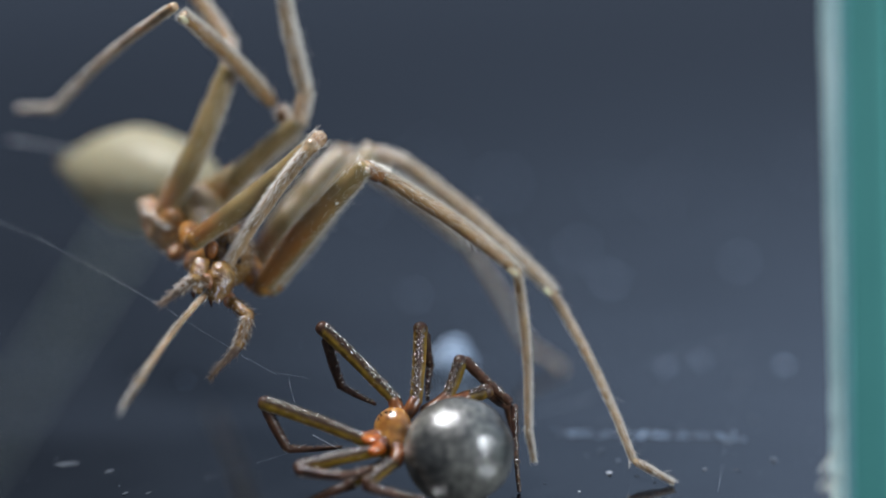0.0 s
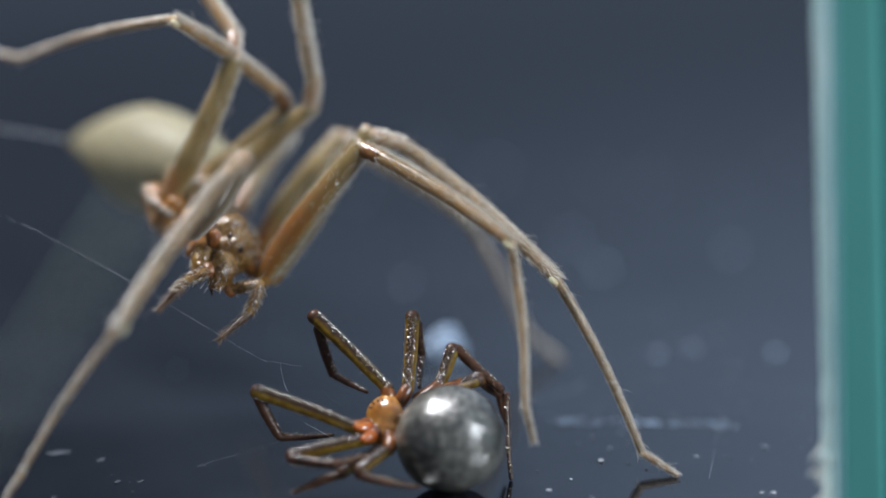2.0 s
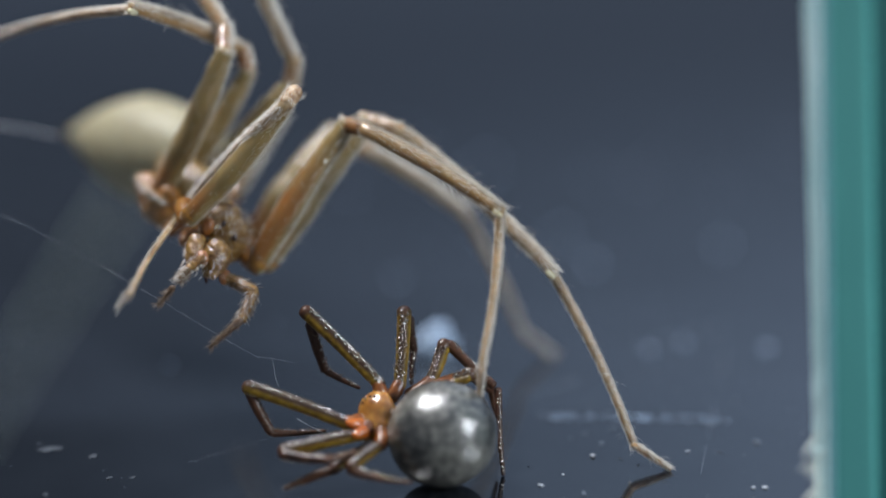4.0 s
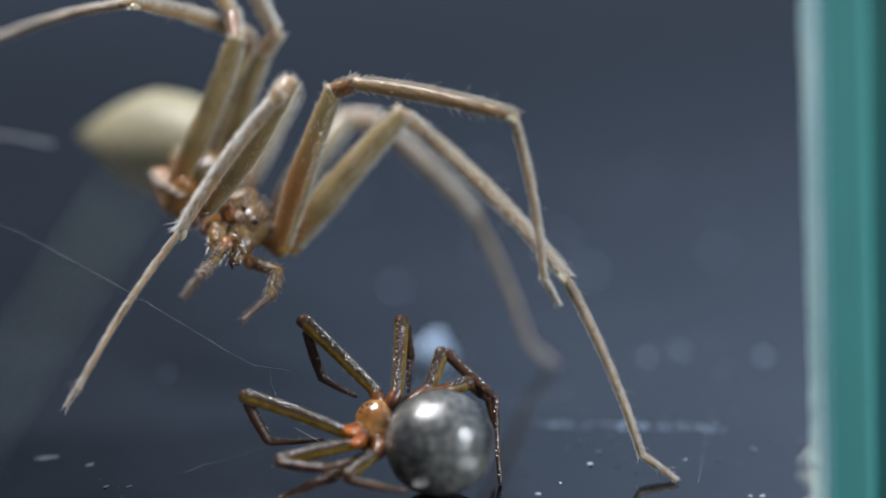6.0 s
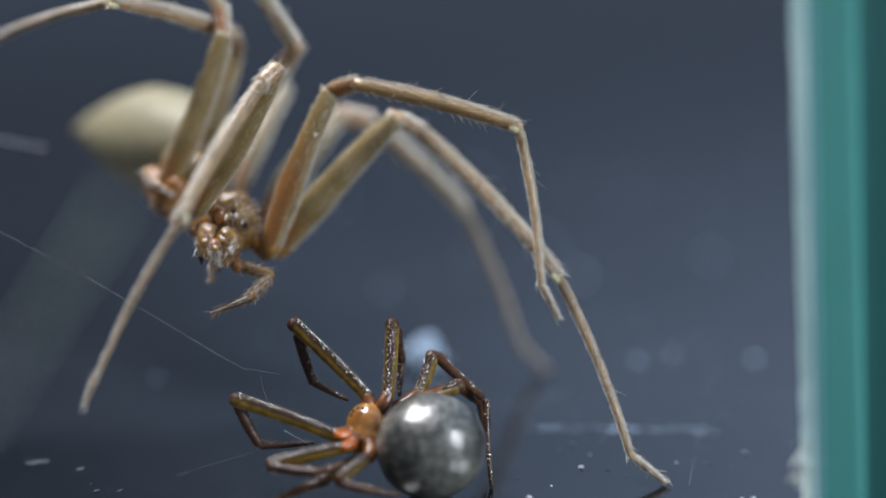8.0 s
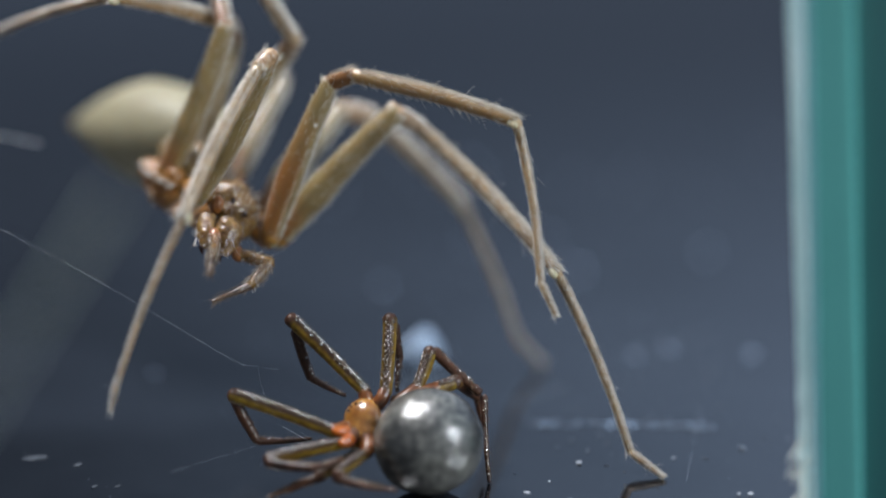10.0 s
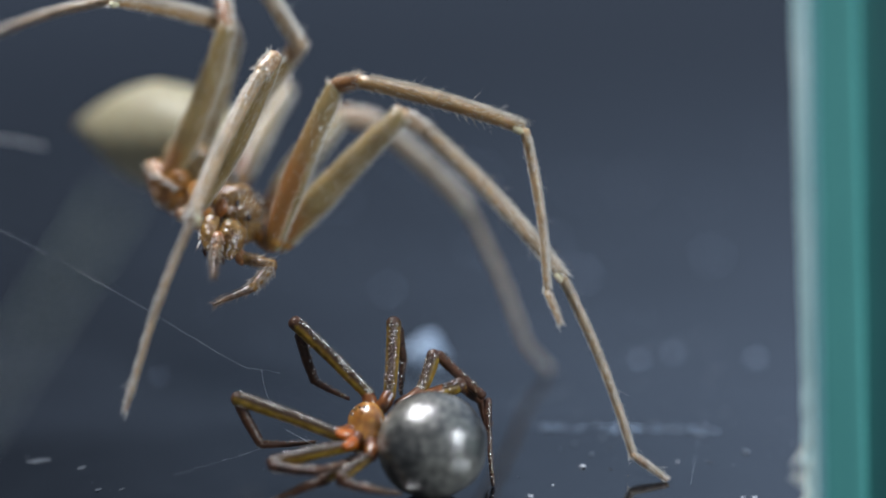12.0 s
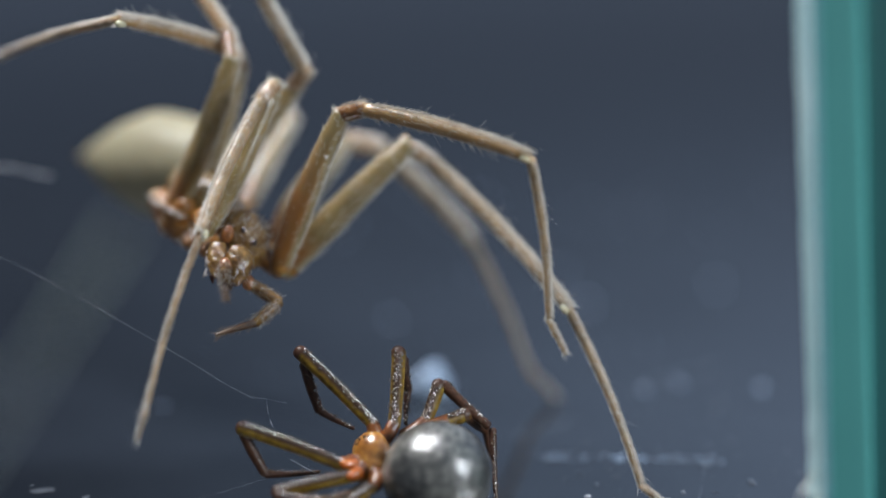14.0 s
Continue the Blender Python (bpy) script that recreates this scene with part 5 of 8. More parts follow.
    walk(limb['C'][1], [
        (0.0, pose(0.00232, 0.00210, 0.00411, -5.0, 9.5, -2.9)),
        (0.2, pose(0.00259, 0.00210, 0.00382, -5.5, 9.2, -2.9)),
        (0.5, pose(0.00249, 0.00246, 0.00402, 13.2, 4.3, -3.2)),
        (1.0, pose(0.00250, 0.00207, 0.00391, -14.9, 5.8, -3.2)),
        (1.2, pose(0.00235, 0.00267, 0.00425, 26.1, 7.4, -3.0)),
        (1.5, pose(0.00245, 0.00147, 0.00371, -14.0, -2.1, -4.1)),
        (1.8, pose(0.00217, 0.00245, 0.00430, 23.4, 15.0, -2.6)),
        (2.0, pose(0.00241, 0.00280, 0.00418, 14.5, 6.1, -5.8)),
        (2.2, pose(0.00244, 0.00290, 0.00414, 10.9, 11.9, -4.4)),
        (2.5, pose(0.00184, 0.00324, 0.00463, 11.7, 9.7, -4.9)),
        (2.6, pose(0.00172, 0.00346, 0.00479, 14.7, 6.8, -5.6)),
        (2.7, pose(0.00178, 0.00341, 0.00472, 14.4, 6.7, -5.6)),
        (3.0, pose(0.00196, 0.00315, 0.00451, 13.1, 6.6, -5.6)),
        (5.3, pose(0.00197, 0.00304, 0.00449, 25.9, 9.6, -4.6)),
        (5.5, pose(0.00171, 0.00315, 0.00478, 12.5, 11.4, -3.9)),
        (5.7, pose(0.00203, 0.00284, 0.00445, 33.6, 22.7, 1.1)),
        (5.9, pose(0.00146, 0.00274, 0.00484, 45.4, 27.6, 5.6)),
        (6.0, pose(0.00088, 0.00239, 0.00500, 28.4, 32.7, 10.0)),
        (6.2, pose(0.00177, 0.00290, 0.00475, 49.4, 31.3, 8.7)),
        (6.5, pose(0.00174, 0.00249, 0.00459, 40.2, 31.2, 8.5)),
        (7.5, pose(0.00167, 0.00301, 0.00475, 38.9, 29.7, 7.1)),
        (10.0, pose(0.00184, 0.00325, 0.00468, 49.6, 28.4, 5.7)),
        (11.0, pose(0.00178, 0.00257, 0.00457, 37.6, 27.5, 4.7)),
        (12.0, pose(0.00177, 0.00285, 0.00467, 45.2, 29.7, 6.9)),
        (14.0, pose(0.00189, 0.00274, 0.00457, 40.3, 31.0, 8.3)),
    ])
    walk(limb['C'][2], [
        (0.0, pose(0.00248, 0.00218, 0.00503, -3.6, -12.3, 3.8)),
        (0.2, pose(0.00275, 0.00218, 0.00474, -2.5, -4.5, 3.3)),
        (0.5, pose(0.00254, 0.00225, 0.00491, -3.1, -8.5, 3.5)),
        (1.0, pose(0.00260, 0.00230, 0.00482, -2.5, -6.6, 3.4)),
        (1.2, pose(0.00243, 0.00226, 0.00507, -4.7, -14.2, 3.9)),
        (1.5, pose(0.00243, 0.00171, 0.00471, -10.4, -8.9, 3.2)),
        (1.8, pose(0.00237, 0.00208, 0.00511, -8.2, -21.3, 5.3)),
        (2.0, pose(0.00248, 0.00256, 0.00507, -0.1, -11.0, 4.5)),
        (2.2, pose(0.00261, 0.00271, 0.00504, 1.7, -8.6, 4.6)),
        (2.5, pose(0.00197, 0.00304, 0.00552, 2.0, -25.8, 4.0)),
        (2.6, pose(0.00180, 0.00321, 0.00569, 3.1, -25.4, 4.0)),
        (2.7, pose(0.00186, 0.00317, 0.00561, 2.7, -25.5, 4.0)),
        (3.0, pose(0.00204, 0.00293, 0.00540, 0.5, -25.7, 4.0)),
        (5.3, pose(0.00208, 0.00263, 0.00530, -3.3, -25.0, 4.0)),
        (5.5, pose(0.00187, 0.00294, 0.00567, -0.3, -31.0, 4.2)),
        (5.7, pose(0.00234, 0.00234, 0.00515, -6.2, -27.1, 3.9)),
        (5.9, pose(0.00182, 0.00212, 0.00541, -9.5, -26.7, 3.9)),
        (6.0, pose(0.00138, 0.00204, 0.00568, -10.9, -23.4, 3.2)),
        (6.2, pose(0.00218, 0.00226, 0.00526, -7.2, -28.1, 4.0)),
        (6.5, pose(0.00219, 0.00196, 0.00519, -9.9, -28.8, 4.2)),
        (7.5, pose(0.00210, 0.00248, 0.00537, -5.5, -31.3, 4.6)),
        (10.0, pose(0.00220, 0.00258, 0.00520, -4.6, -28.8, 4.3)),
        (11.0, pose(0.00216, 0.00204, 0.00522, -11.4, -20.5, 3.0)),
        (12.0, pose(0.00217, 0.00224, 0.00523, -8.1, -30.1, 4.8)),
        (14.0, pose(0.00233, 0.00221, 0.00516, -4.8, -25.8, 4.3)),
    ])
    walk(limb['C'][3], [
        (0.0, pose(0.00152, 0.00239, 0.00934, -13.5, -58.2, 29.0)),
        (0.2, pose(0.00239, 0.00235, 0.00915, -13.0, -56.4, 28.2)),
        (0.5, pose(0.00187, 0.00245, 0.00928, -15.1, -61.3, 30.5)),
        (1.0, pose(0.00208, 0.00246, 0.00921, -14.4, -60.2, 30.0)),
        (1.2, pose(0.00133, 0.00255, 0.00934, -14.5, -61.3, 30.5)),
        (1.5, pose(0.00171, 0.00248, 0.00902, -12.7, -56.9, 28.5)),
        (1.8, pose(0.00073, 0.00256, 0.00919, -12.9, -59.0, 29.4)),
        (2.0, pose(0.00163, 0.00250, 0.00942, -15.2, -60.1, 29.9)),
        (2.2, pose(0.00195, 0.00252, 0.00943, -14.5, -59.4, 29.6)),
        (2.5, pose(0.00006, 0.00275, 0.00950, -11.1, -60.2, 29.9)),
        (2.6, pose(-0.00008, 0.00284, 0.00968, -10.3, -60.5, 30.0)),
        (2.7, pose(-0.00003, 0.00283, 0.00961, -10.3, -60.4, 30.0)),
        (3.0, pose(0.00013, 0.00276, 0.00939, -10.6, -60.1, 29.9)),
        (5.3, pose(0.00020, 0.00275, 0.00930, -10.6, -60.1, 29.9)),
        (5.5, pose(-0.00040, 0.00279, 0.00946, -10.3, -60.7, 30.1)),
        (5.7, pose(0.00030, 0.00267, 0.00907, -8.8, -56.6, 28.8)),
        (5.9, pose(-0.00018, 0.00272, 0.00931, -7.4, -56.4, 28.7)),
        (6.0, pose(-0.00039, 0.00278, 0.00967, -6.8, -56.3, 28.7)),
        (6.2, pose(0.00008, 0.00266, 0.00913, -7.5, -56.1, 28.6)),
        (6.5, pose(0.00004, 0.00256, 0.00901, -8.3, -55.9, 28.6)),
        (7.5, pose(-0.00021, 0.00272, 0.00913, -8.8, -58.4, 29.3)),
        (10.0, pose(0.00006, 0.00278, 0.00906, -7.9, -57.1, 28.9)),
        (11.0, pose(0.00060, 0.00284, 0.00928, -9.0, -57.3, 29.0)),
        (12.0, pose(-0.00007, 0.00268, 0.00901, -8.6, -57.8, 29.1)),
        (14.0, pose(0.00039, 0.00243, 0.00913, -9.4, -56.0, 28.6)),
    ])
    walk(limb['C'][4], [
        (0.0, pose(-0.00202, 0.00156, 0.01151, -145.5, -60.9, 147.3)),
        (0.2, pose(-0.00110, 0.00156, 0.01143, -143.3, -62.5, 145.0)),
        (0.5, pose(-0.00178, 0.00157, 0.01125, -148.8, -58.1, 151.0)),
        (1.0, pose(-0.00153, 0.00160, 0.01125, -147.7, -59.1, 149.8)),
        (1.2, pose(-0.00231, 0.00163, 0.01131, -148.5, -58.0, 151.0)),
        (1.5, pose(-0.00179, 0.00165, 0.01127, -143.1, -61.7, 146.1)),
        (1.8, pose(-0.00282, 0.00165, 0.01131, -146.0, -60.1, 148.3)),
        (2.0, pose(-0.00199, 0.00169, 0.01147, -146.7, -59.0, 149.9)),
        (2.2, pose(-0.00165, 0.00170, 0.01152, -145.7, -59.6, 149.1)),
        (2.5, pose(-0.00347, 0.00165, 0.01156, -147.7, -60.0, 148.5)),
        (2.6, pose(-0.00360, 0.00168, 0.01174, -147.9, -60.0, 148.5)),
        (2.7, pose(-0.00354, 0.00167, 0.01167, -147.8, -60.0, 148.5)),
        (3.0, pose(-0.00339, 0.00164, 0.01146, -147.6, -60.1, 148.4)),
        (5.3, pose(-0.00332, 0.00163, 0.01138, -147.5, -60.0, 148.5)),
        (5.5, pose(-0.00392, 0.00162, 0.01149, -148.3, -59.7, 149.0)),
        (5.7, pose(-0.00307, 0.00156, 0.01137, -143.0, -63.5, 143.5)),
        (5.9, pose(-0.00350, 0.00152, 0.01164, -143.2, -64.5, 141.7)),
        (6.0, pose(-0.00369, 0.00154, 0.01200, -143.2, -65.1, 140.6)),
        (6.2, pose(-0.00324, 0.00148, 0.01148, -142.4, -64.5, 141.7)),
        (6.5, pose(-0.00330, 0.00144, 0.01136, -142.5, -64.6, 141.6)),
        (7.5, pose(-0.00364, 0.00154, 0.01132, -145.5, -62.0, 145.8)),
        (10.0, pose(-0.00331, 0.00158, 0.01135, -143.7, -63.5, 143.5)),
        (11.0, pose(-0.00280, 0.00171, 0.01154, -144.5, -64.0, 142.6)),
        (12.0, pose(-0.00348, 0.00151, 0.01124, -145.0, -62.8, 144.5)),
        (14.0, pose(-0.00298, 0.00139, 0.01147, -142.4, -63.9, 142.8)),
    ])
    walk(limb['D'][0], [
        (0.0, pose(-0.00075, -0.00084, 0.00043, -13.6, 47.1, -18.8)),
        (0.2, pose(-0.00076, -0.00084, 0.00041, -4.1, 55.0, -20.8)),
        (0.5, pose(-0.00081, -0.00082, 0.00038, 7.0, 53.6, -20.8)),
        (1.0, pose(-0.00078, -0.00084, 0.00041, 2.2, 49.7, -21.4)),
        (1.2, pose(-0.00077, -0.00084, 0.00041, 8.8, 43.9, -22.2)),
        (1.5, pose(-0.00078, -0.00083, 0.00040, 21.1, 44.6, -21.9)),
        (1.8, pose(-0.00078, -0.00084, 0.00040, 25.9, 44.0, -22.3)),
        (2.0, pose(-0.00078, -0.00084, 0.00040, 32.1, 45.9, -20.8)),
        (2.2, pose(-0.00079, -0.00083, 0.00039, 43.4, 47.8, -18.6)),
        (2.5, pose(-0.00079, -0.00083, 0.00039, 15.3, 42.4, -22.9)),
        (2.6, pose(-0.00079, -0.00084, 0.00039, -2.3, 37.4, -23.7)),
        (2.7, pose(-0.00075, -0.00084, 0.00044, -8.8, 35.6, -23.5)),
        (3.0, pose(-0.00074, -0.00084, 0.00045, -13.6, 35.0, -23.3)),
        (5.3, pose(-0.00075, -0.00084, 0.00044, -13.2, 34.3, -23.1)),
        (5.5, pose(-0.00075, -0.00084, 0.00045, -11.7, 34.5, -23.2)),
        (5.7, pose(-0.00080, -0.00083, 0.00038, -5.9, 39.7, -24.2)),
        (5.9, pose(-0.00077, -0.00084, 0.00041, 3.8, 39.9, -24.2)),
        (6.0, pose(-0.00077, -0.00084, 0.00041, 4.0, 39.8, -24.2)),
        (6.2, pose(-0.00078, -0.00084, 0.00041, 5.9, 39.0, -24.3)),
        (6.5, pose(-0.00078, -0.00084, 0.00040, 8.4, 37.7, -24.5)),
        (7.0, pose(-0.00079, -0.00084, 0.00038, -4.7, 30.4, -24.7)),
        (7.5, pose(-0.00079, -0.00084, 0.00038, -6.8, 29.4, -24.6)),
        (10.0, pose(-0.00078, -0.00084, 0.00040, -6.7, 29.0, -24.6)),
        (11.0, pose(-0.00079, -0.00084, 0.00039, -6.6, 27.9, -24.4)),
        (12.0, pose(-0.00079, -0.00084, 0.00038, -7.6, 27.1, -24.3)),
        (12.5, pose(-0.00080, -0.00085, 0.00036, -21.5, 20.6, -22.5)),
        (14.0, pose(-0.00080, -0.00085, 0.00036, -26.4, 18.4, -21.4)),
    ])
    walk(limb['D'][1], [
        (0.0, pose(0.00326, -0.00088, 0.00397, -106.8, -27.1, 171.2)),
        (0.2, pose(0.00344, -0.00204, 0.00346, -113.1, -27.6, 169.7)),
        (0.5, pose(0.00290, -0.00290, 0.00349, -116.0, -24.6, 176.9)),
        (1.0, pose(0.00292, -0.00250, 0.00384, -113.7, -24.7, 176.8)),
        (1.2, pose(0.00229, -0.00298, 0.00419, -108.2, -24.9, 176.1)),
        (1.5, pose(0.00173, -0.00390, 0.00392, -104.2, -25.9, 172.3)),
        (1.8, pose(0.00141, -0.00423, 0.00384, -104.0, -25.6, 173.8)),
        (2.0, pose(0.00123, -0.00461, 0.00352, -99.1, -25.8, 172.4)),
        (2.2, pose(0.00076, -0.00517, 0.00298, -106.1, -25.2, 175.5)),
        (2.5, pose(0.00184, -0.00346, 0.00417, -103.1, -26.6, 169.6)),
        (2.6, pose(0.00225, -0.00192, 0.00460, -108.0, -25.8, 172.7)),
        (2.7, pose(0.00240, -0.00133, 0.00474, -118.5, -24.1, 177.0)),
        (3.0, pose(0.00250, -0.00088, 0.00472, -119.2, -24.3, 176.7)),
        (5.3, pose(0.00243, -0.00088, 0.00474, -116.1, -24.8, 175.6)),
        (5.5, pose(0.00241, -0.00102, 0.00477, -110.8, -25.4, 174.0)),
        (5.7, pose(0.00249, -0.00170, 0.00443, -108.6, -28.3, 165.0)),
        (5.9, pose(0.00218, -0.00257, 0.00448, -110.9, -27.3, 168.2)),
        (6.0, pose(0.00217, -0.00258, 0.00449, -118.6, -27.9, 166.8)),
        (6.2, pose(0.00203, -0.00271, 0.00451, -119.1, -28.6, 165.3)),
        (6.5, pose(0.00182, -0.00287, 0.00455, -120.1, -29.9, 162.8)),
        (7.0, pose(0.00182, -0.00154, 0.00492, 51.4, -148.6, -19.9)),
        (7.5, pose(0.00182, -0.00133, 0.00497, -129.6, -31.5, 160.1)),
        (10.0, pose(0.00180, -0.00134, 0.00501, -122.7, -29.0, 164.1)),
        (11.0, pose(0.00171, -0.00130, 0.00503, -127.6, -28.8, 164.3)),
        (12.0, pose(0.00168, -0.00118, 0.00505, -128.4, -28.4, 165.0)),
        (12.5, pose(0.00150, 0.00026, 0.00489, 50.8, -151.2, -15.6)),
        (14.0, pose(0.00143, 0.00077, 0.00482, -129.5, -28.9, 164.2)),
    ])
    walk(limb['D'][2], [
        (0.0, pose(0.00305, -0.00154, 0.00377, -179.7, -33.2, 168.7)),
        (0.2, pose(0.00321, -0.00267, 0.00323, 173.6, -33.9, 168.7)),
        (0.5, pose(0.00276, -0.00349, 0.00326, -151.9, -15.0, 172.7)),
        (1.0, pose(0.00277, -0.00314, 0.00358, -155.8, -16.5, 171.9)),
        (1.2, pose(0.00216, -0.00365, 0.00402, -173.9, -20.2, 170.9)),
        (1.5, pose(0.00156, -0.00456, 0.00375, -166.7, -30.5, 168.9)),
        (1.8, pose(0.00125, -0.00491, 0.00367, -163.3, -29.3, 169.3)),
        (2.0, pose(0.00103, -0.00534, 0.00332, -154.7, -27.9, 169.9)),
        (2.2, pose(0.00058, -0.00586, 0.00273, -158.2, -29.7, 169.0)),
        (2.5, pose(0.00164, -0.00413, 0.00401, -162.3, -31.0, 168.4)),
        (2.6, pose(0.00205, -0.00256, 0.00438, -179.7, -38.4, 167.0)),
        (2.7, pose(0.00223, -0.00196, 0.00443, 169.1, -42.3, 167.5)),
        (3.0, pose(0.00233, -0.00150, 0.00441, 169.1, -42.6, 167.6)),
        (5.3, pose(0.00225, -0.00151, 0.00446, 166.6, -44.5, 168.1)),
        (5.5, pose(0.00224, -0.00168, 0.00455, 168.4, -44.2, 168.0)),
        (5.7, pose(0.00219, -0.00230, 0.00420, 175.5, -42.9, 167.8)),
        (5.9, pose(0.00195, -0.00321, 0.00428, 173.7, -40.0, 167.4)),
        (6.0, pose(0.00187, -0.00315, 0.00419, 179.1, -38.9, 167.3)),
        (6.2, pose(0.00171, -0.00327, 0.00422, -178.6, -37.8, 167.3)),
        (6.5, pose(0.00147, -0.00340, 0.00425, -173.9, -35.9, 167.5)),
        (7.0, pose(0.00143, -0.00198, 0.00455, 40.5, -154.8, -7.1)),
        (7.5, pose(0.00143, -0.00175, 0.00460, -135.6, -24.0, 174.0)),
        (10.0, pose(0.00146, -0.00186, 0.00468, -144.0, -23.0, 174.9)),
        (11.0, pose(0.00136, -0.00177, 0.00466, -139.9, -21.4, 176.3)),
        (12.0, pose(0.00133, -0.00166, 0.00466, -140.6, -20.8, 176.7)),
        (12.5, pose(0.00113, -0.00022, 0.00449, 42.0, -159.1, -3.3)),
        (14.0, pose(0.00106, 0.00029, 0.00442, -136.9, -20.9, 176.7)),
    ])
    walk(limb['D'][3], [
        (0.0, pose(0.00012, -0.00096, -0.00079, -110.0, -23.1, 172.7)),
        (0.2, pose(0.00038, -0.00149, -0.00124, -128.6, -25.4, 168.2)),
        (0.5, pose(0.00122, -0.00586, -0.00133, 173.8, -29.5, 166.3)),
        (1.0, pose(0.00106, -0.00515, -0.00117, -177.3, -27.7, 166.3)),
        (1.2, pose(0.00024, -0.00392, -0.00101, -161.3, -19.8, 167.9)),
        (1.5, pose(-0.00132, -0.00528, -0.00082, -173.6, -30.2, 165.3)),
        (1.8, pose(-0.00155, -0.00598, -0.00089, -173.0, -29.9, 165.4)),
        (2.0, pose(-0.00172, -0.00727, -0.00115, 179.5, -31.5, 165.3)),
        (2.2, pose(-0.00232, -0.00738, -0.00173, 175.5, -32.5, 165.3)),
        (2.5, pose(-0.00130, -0.00521, -0.00041, -168.5, -27.1, 165.7)),
        (2.6, pose(-0.00127, -0.00179, 0.00010, -118.4, -16.5, 174.2)),
        (2.7, pose(-0.00104, -0.00018, 0.00049, -102.7, -15.0, 178.3)),
        (3.0, pose(-0.00098, 0.00028, 0.00048, -105.9, -15.4, 176.8)),
        (5.3, pose(-0.00112, 0.00048, 0.00069, -109.1, -15.1, 177.9)),
        (5.5, pose(-0.00117, 0.00015, 0.00073, -112.3, -16.2, 174.8)),
        (5.7, pose(-0.00134, -0.00107, 0.00022, -122.1, -18.7, 169.6)),
        (5.9, pose(-0.00133, -0.00191, 0.00010, -144.5, -25.5, 161.8)),
        (6.0, pose(-0.00147, -0.00235, -0.00008, -149.2, -26.6, 161.1)),
        (6.2, pose(-0.00160, -0.00269, -0.00012, -151.3, -26.8, 160.9)),
        (6.5, pose(-0.00178, -0.00329, -0.00017, -154.7, -27.2, 160.7)),
        (7.0, pose(-0.00071, -0.00518, 0.00088, 10.2, -152.0, -19.5)),
        (7.5, pose(-0.00054, -0.00536, 0.00105, -171.5, -27.5, 160.6)),
        (10.0, pose(-0.00053, -0.00490, 0.00062, -169.5, -21.0, 161.8)),
        (11.0, pose(-0.00038, -0.00517, 0.00078, -172.0, -20.8, 161.8)),
        (12.0, pose(-0.00035, -0.00502, 0.00074, -173.2, -19.1, 162.1)),
        (12.5, pose(-0.00051, -0.00377, 0.00068, 19.4, -166.8, -16.5)),
        (14.0, pose(-0.00058, -0.00335, 0.00067, -155.3, -11.4, 164.3)),
    ])
    walk(limb['D'][4], [
        (0.0, pose(-0.00131, -0.00595, -0.00258, 175.3, -32.3, 169.1)),
        (0.2, pose(-0.00196, -0.00540, -0.00439, -160.8, -27.8, 169.7)),
        (0.5, pose(-0.00125, -0.00468, -0.00609, -132.2, -12.8, -179.7)),
        (1.0, pose(-0.00149, -0.00484, -0.00605, -131.6, -15.9, 176.7)),
        (1.2, pose(-0.00184, -0.00527, -0.00588, 157.6, -18.1, 176.1)),
        (1.5, pose(-0.00412, -0.00518, -0.00552, 172.8, -28.4, 179.1)),
        (1.8, pose(-0.00435, -0.00594, -0.00562, 169.0, -29.7, 179.3)),
        (2.0, pose(-0.00453, -0.00648, -0.00592, 173.1, -29.8, 179.3)),
        (2.2, pose(-0.00505, -0.00622, -0.00635, 165.3, -34.4, -179.6)),
        (2.5, pose(-0.00392, -0.00567, -0.00515, 162.6, -33.6, -179.9)),
        (2.6, pose(-0.00250, -0.00648, -0.00239, 159.0, -29.5, 178.5)),
        (2.7, pose(-0.00151, -0.00552, -0.00068, 137.4, -34.7, -177.8)),
        (3.0, pose(-0.00167, -0.00497, -0.00097, 138.0, -34.7, -177.8)),
        (5.3, pose(-0.00177, -0.00468, -0.00105, 137.0, -35.1, -177.3)),
        (5.5, pose(-0.00220, -0.00485, -0.00126, 138.1, -33.4, -179.2)),
        (5.7, pose(-0.00310, -0.00544, -0.00254, 144.4, -33.3, -179.3)),
        (5.9, pose(-0.00418, -0.00437, -0.00397, 145.9, -35.1, -177.8)),
        (6.0, pose(-0.00440, -0.00434, -0.00434, 149.9, -35.3, -177.6)),
        (6.2, pose(-0.00454, -0.00449, -0.00446, 152.6, -33.0, -179.1)),
        (6.5, pose(-0.00472, -0.00477, -0.00463, 156.7, -29.5, 178.9)),
        (7.0, pose(-0.00347, -0.00525, -0.00389, -12.5, -155.4, -3.0)),
        (7.5, pose(-0.00318, -0.00529, -0.00377, 168.4, -23.8, 176.9)),
        (10.0, pose(-0.00269, -0.00524, -0.00441, 154.4, -20.1, 175.6)),
        (11.0, pose(-0.00245, -0.00529, -0.00430, 160.1, -23.1, 176.9)),
        (12.0, pose(-0.00225, -0.00509, -0.00440, 155.9, -22.1, 176.5)),
        (12.5, pose(-0.00216, -0.00524, -0.00429, -19.6, -158.3, -3.7)),
        (14.0, pose(-0.00216, -0.00530, -0.00424, 162.3, -21.6, 176.3)),
    ])
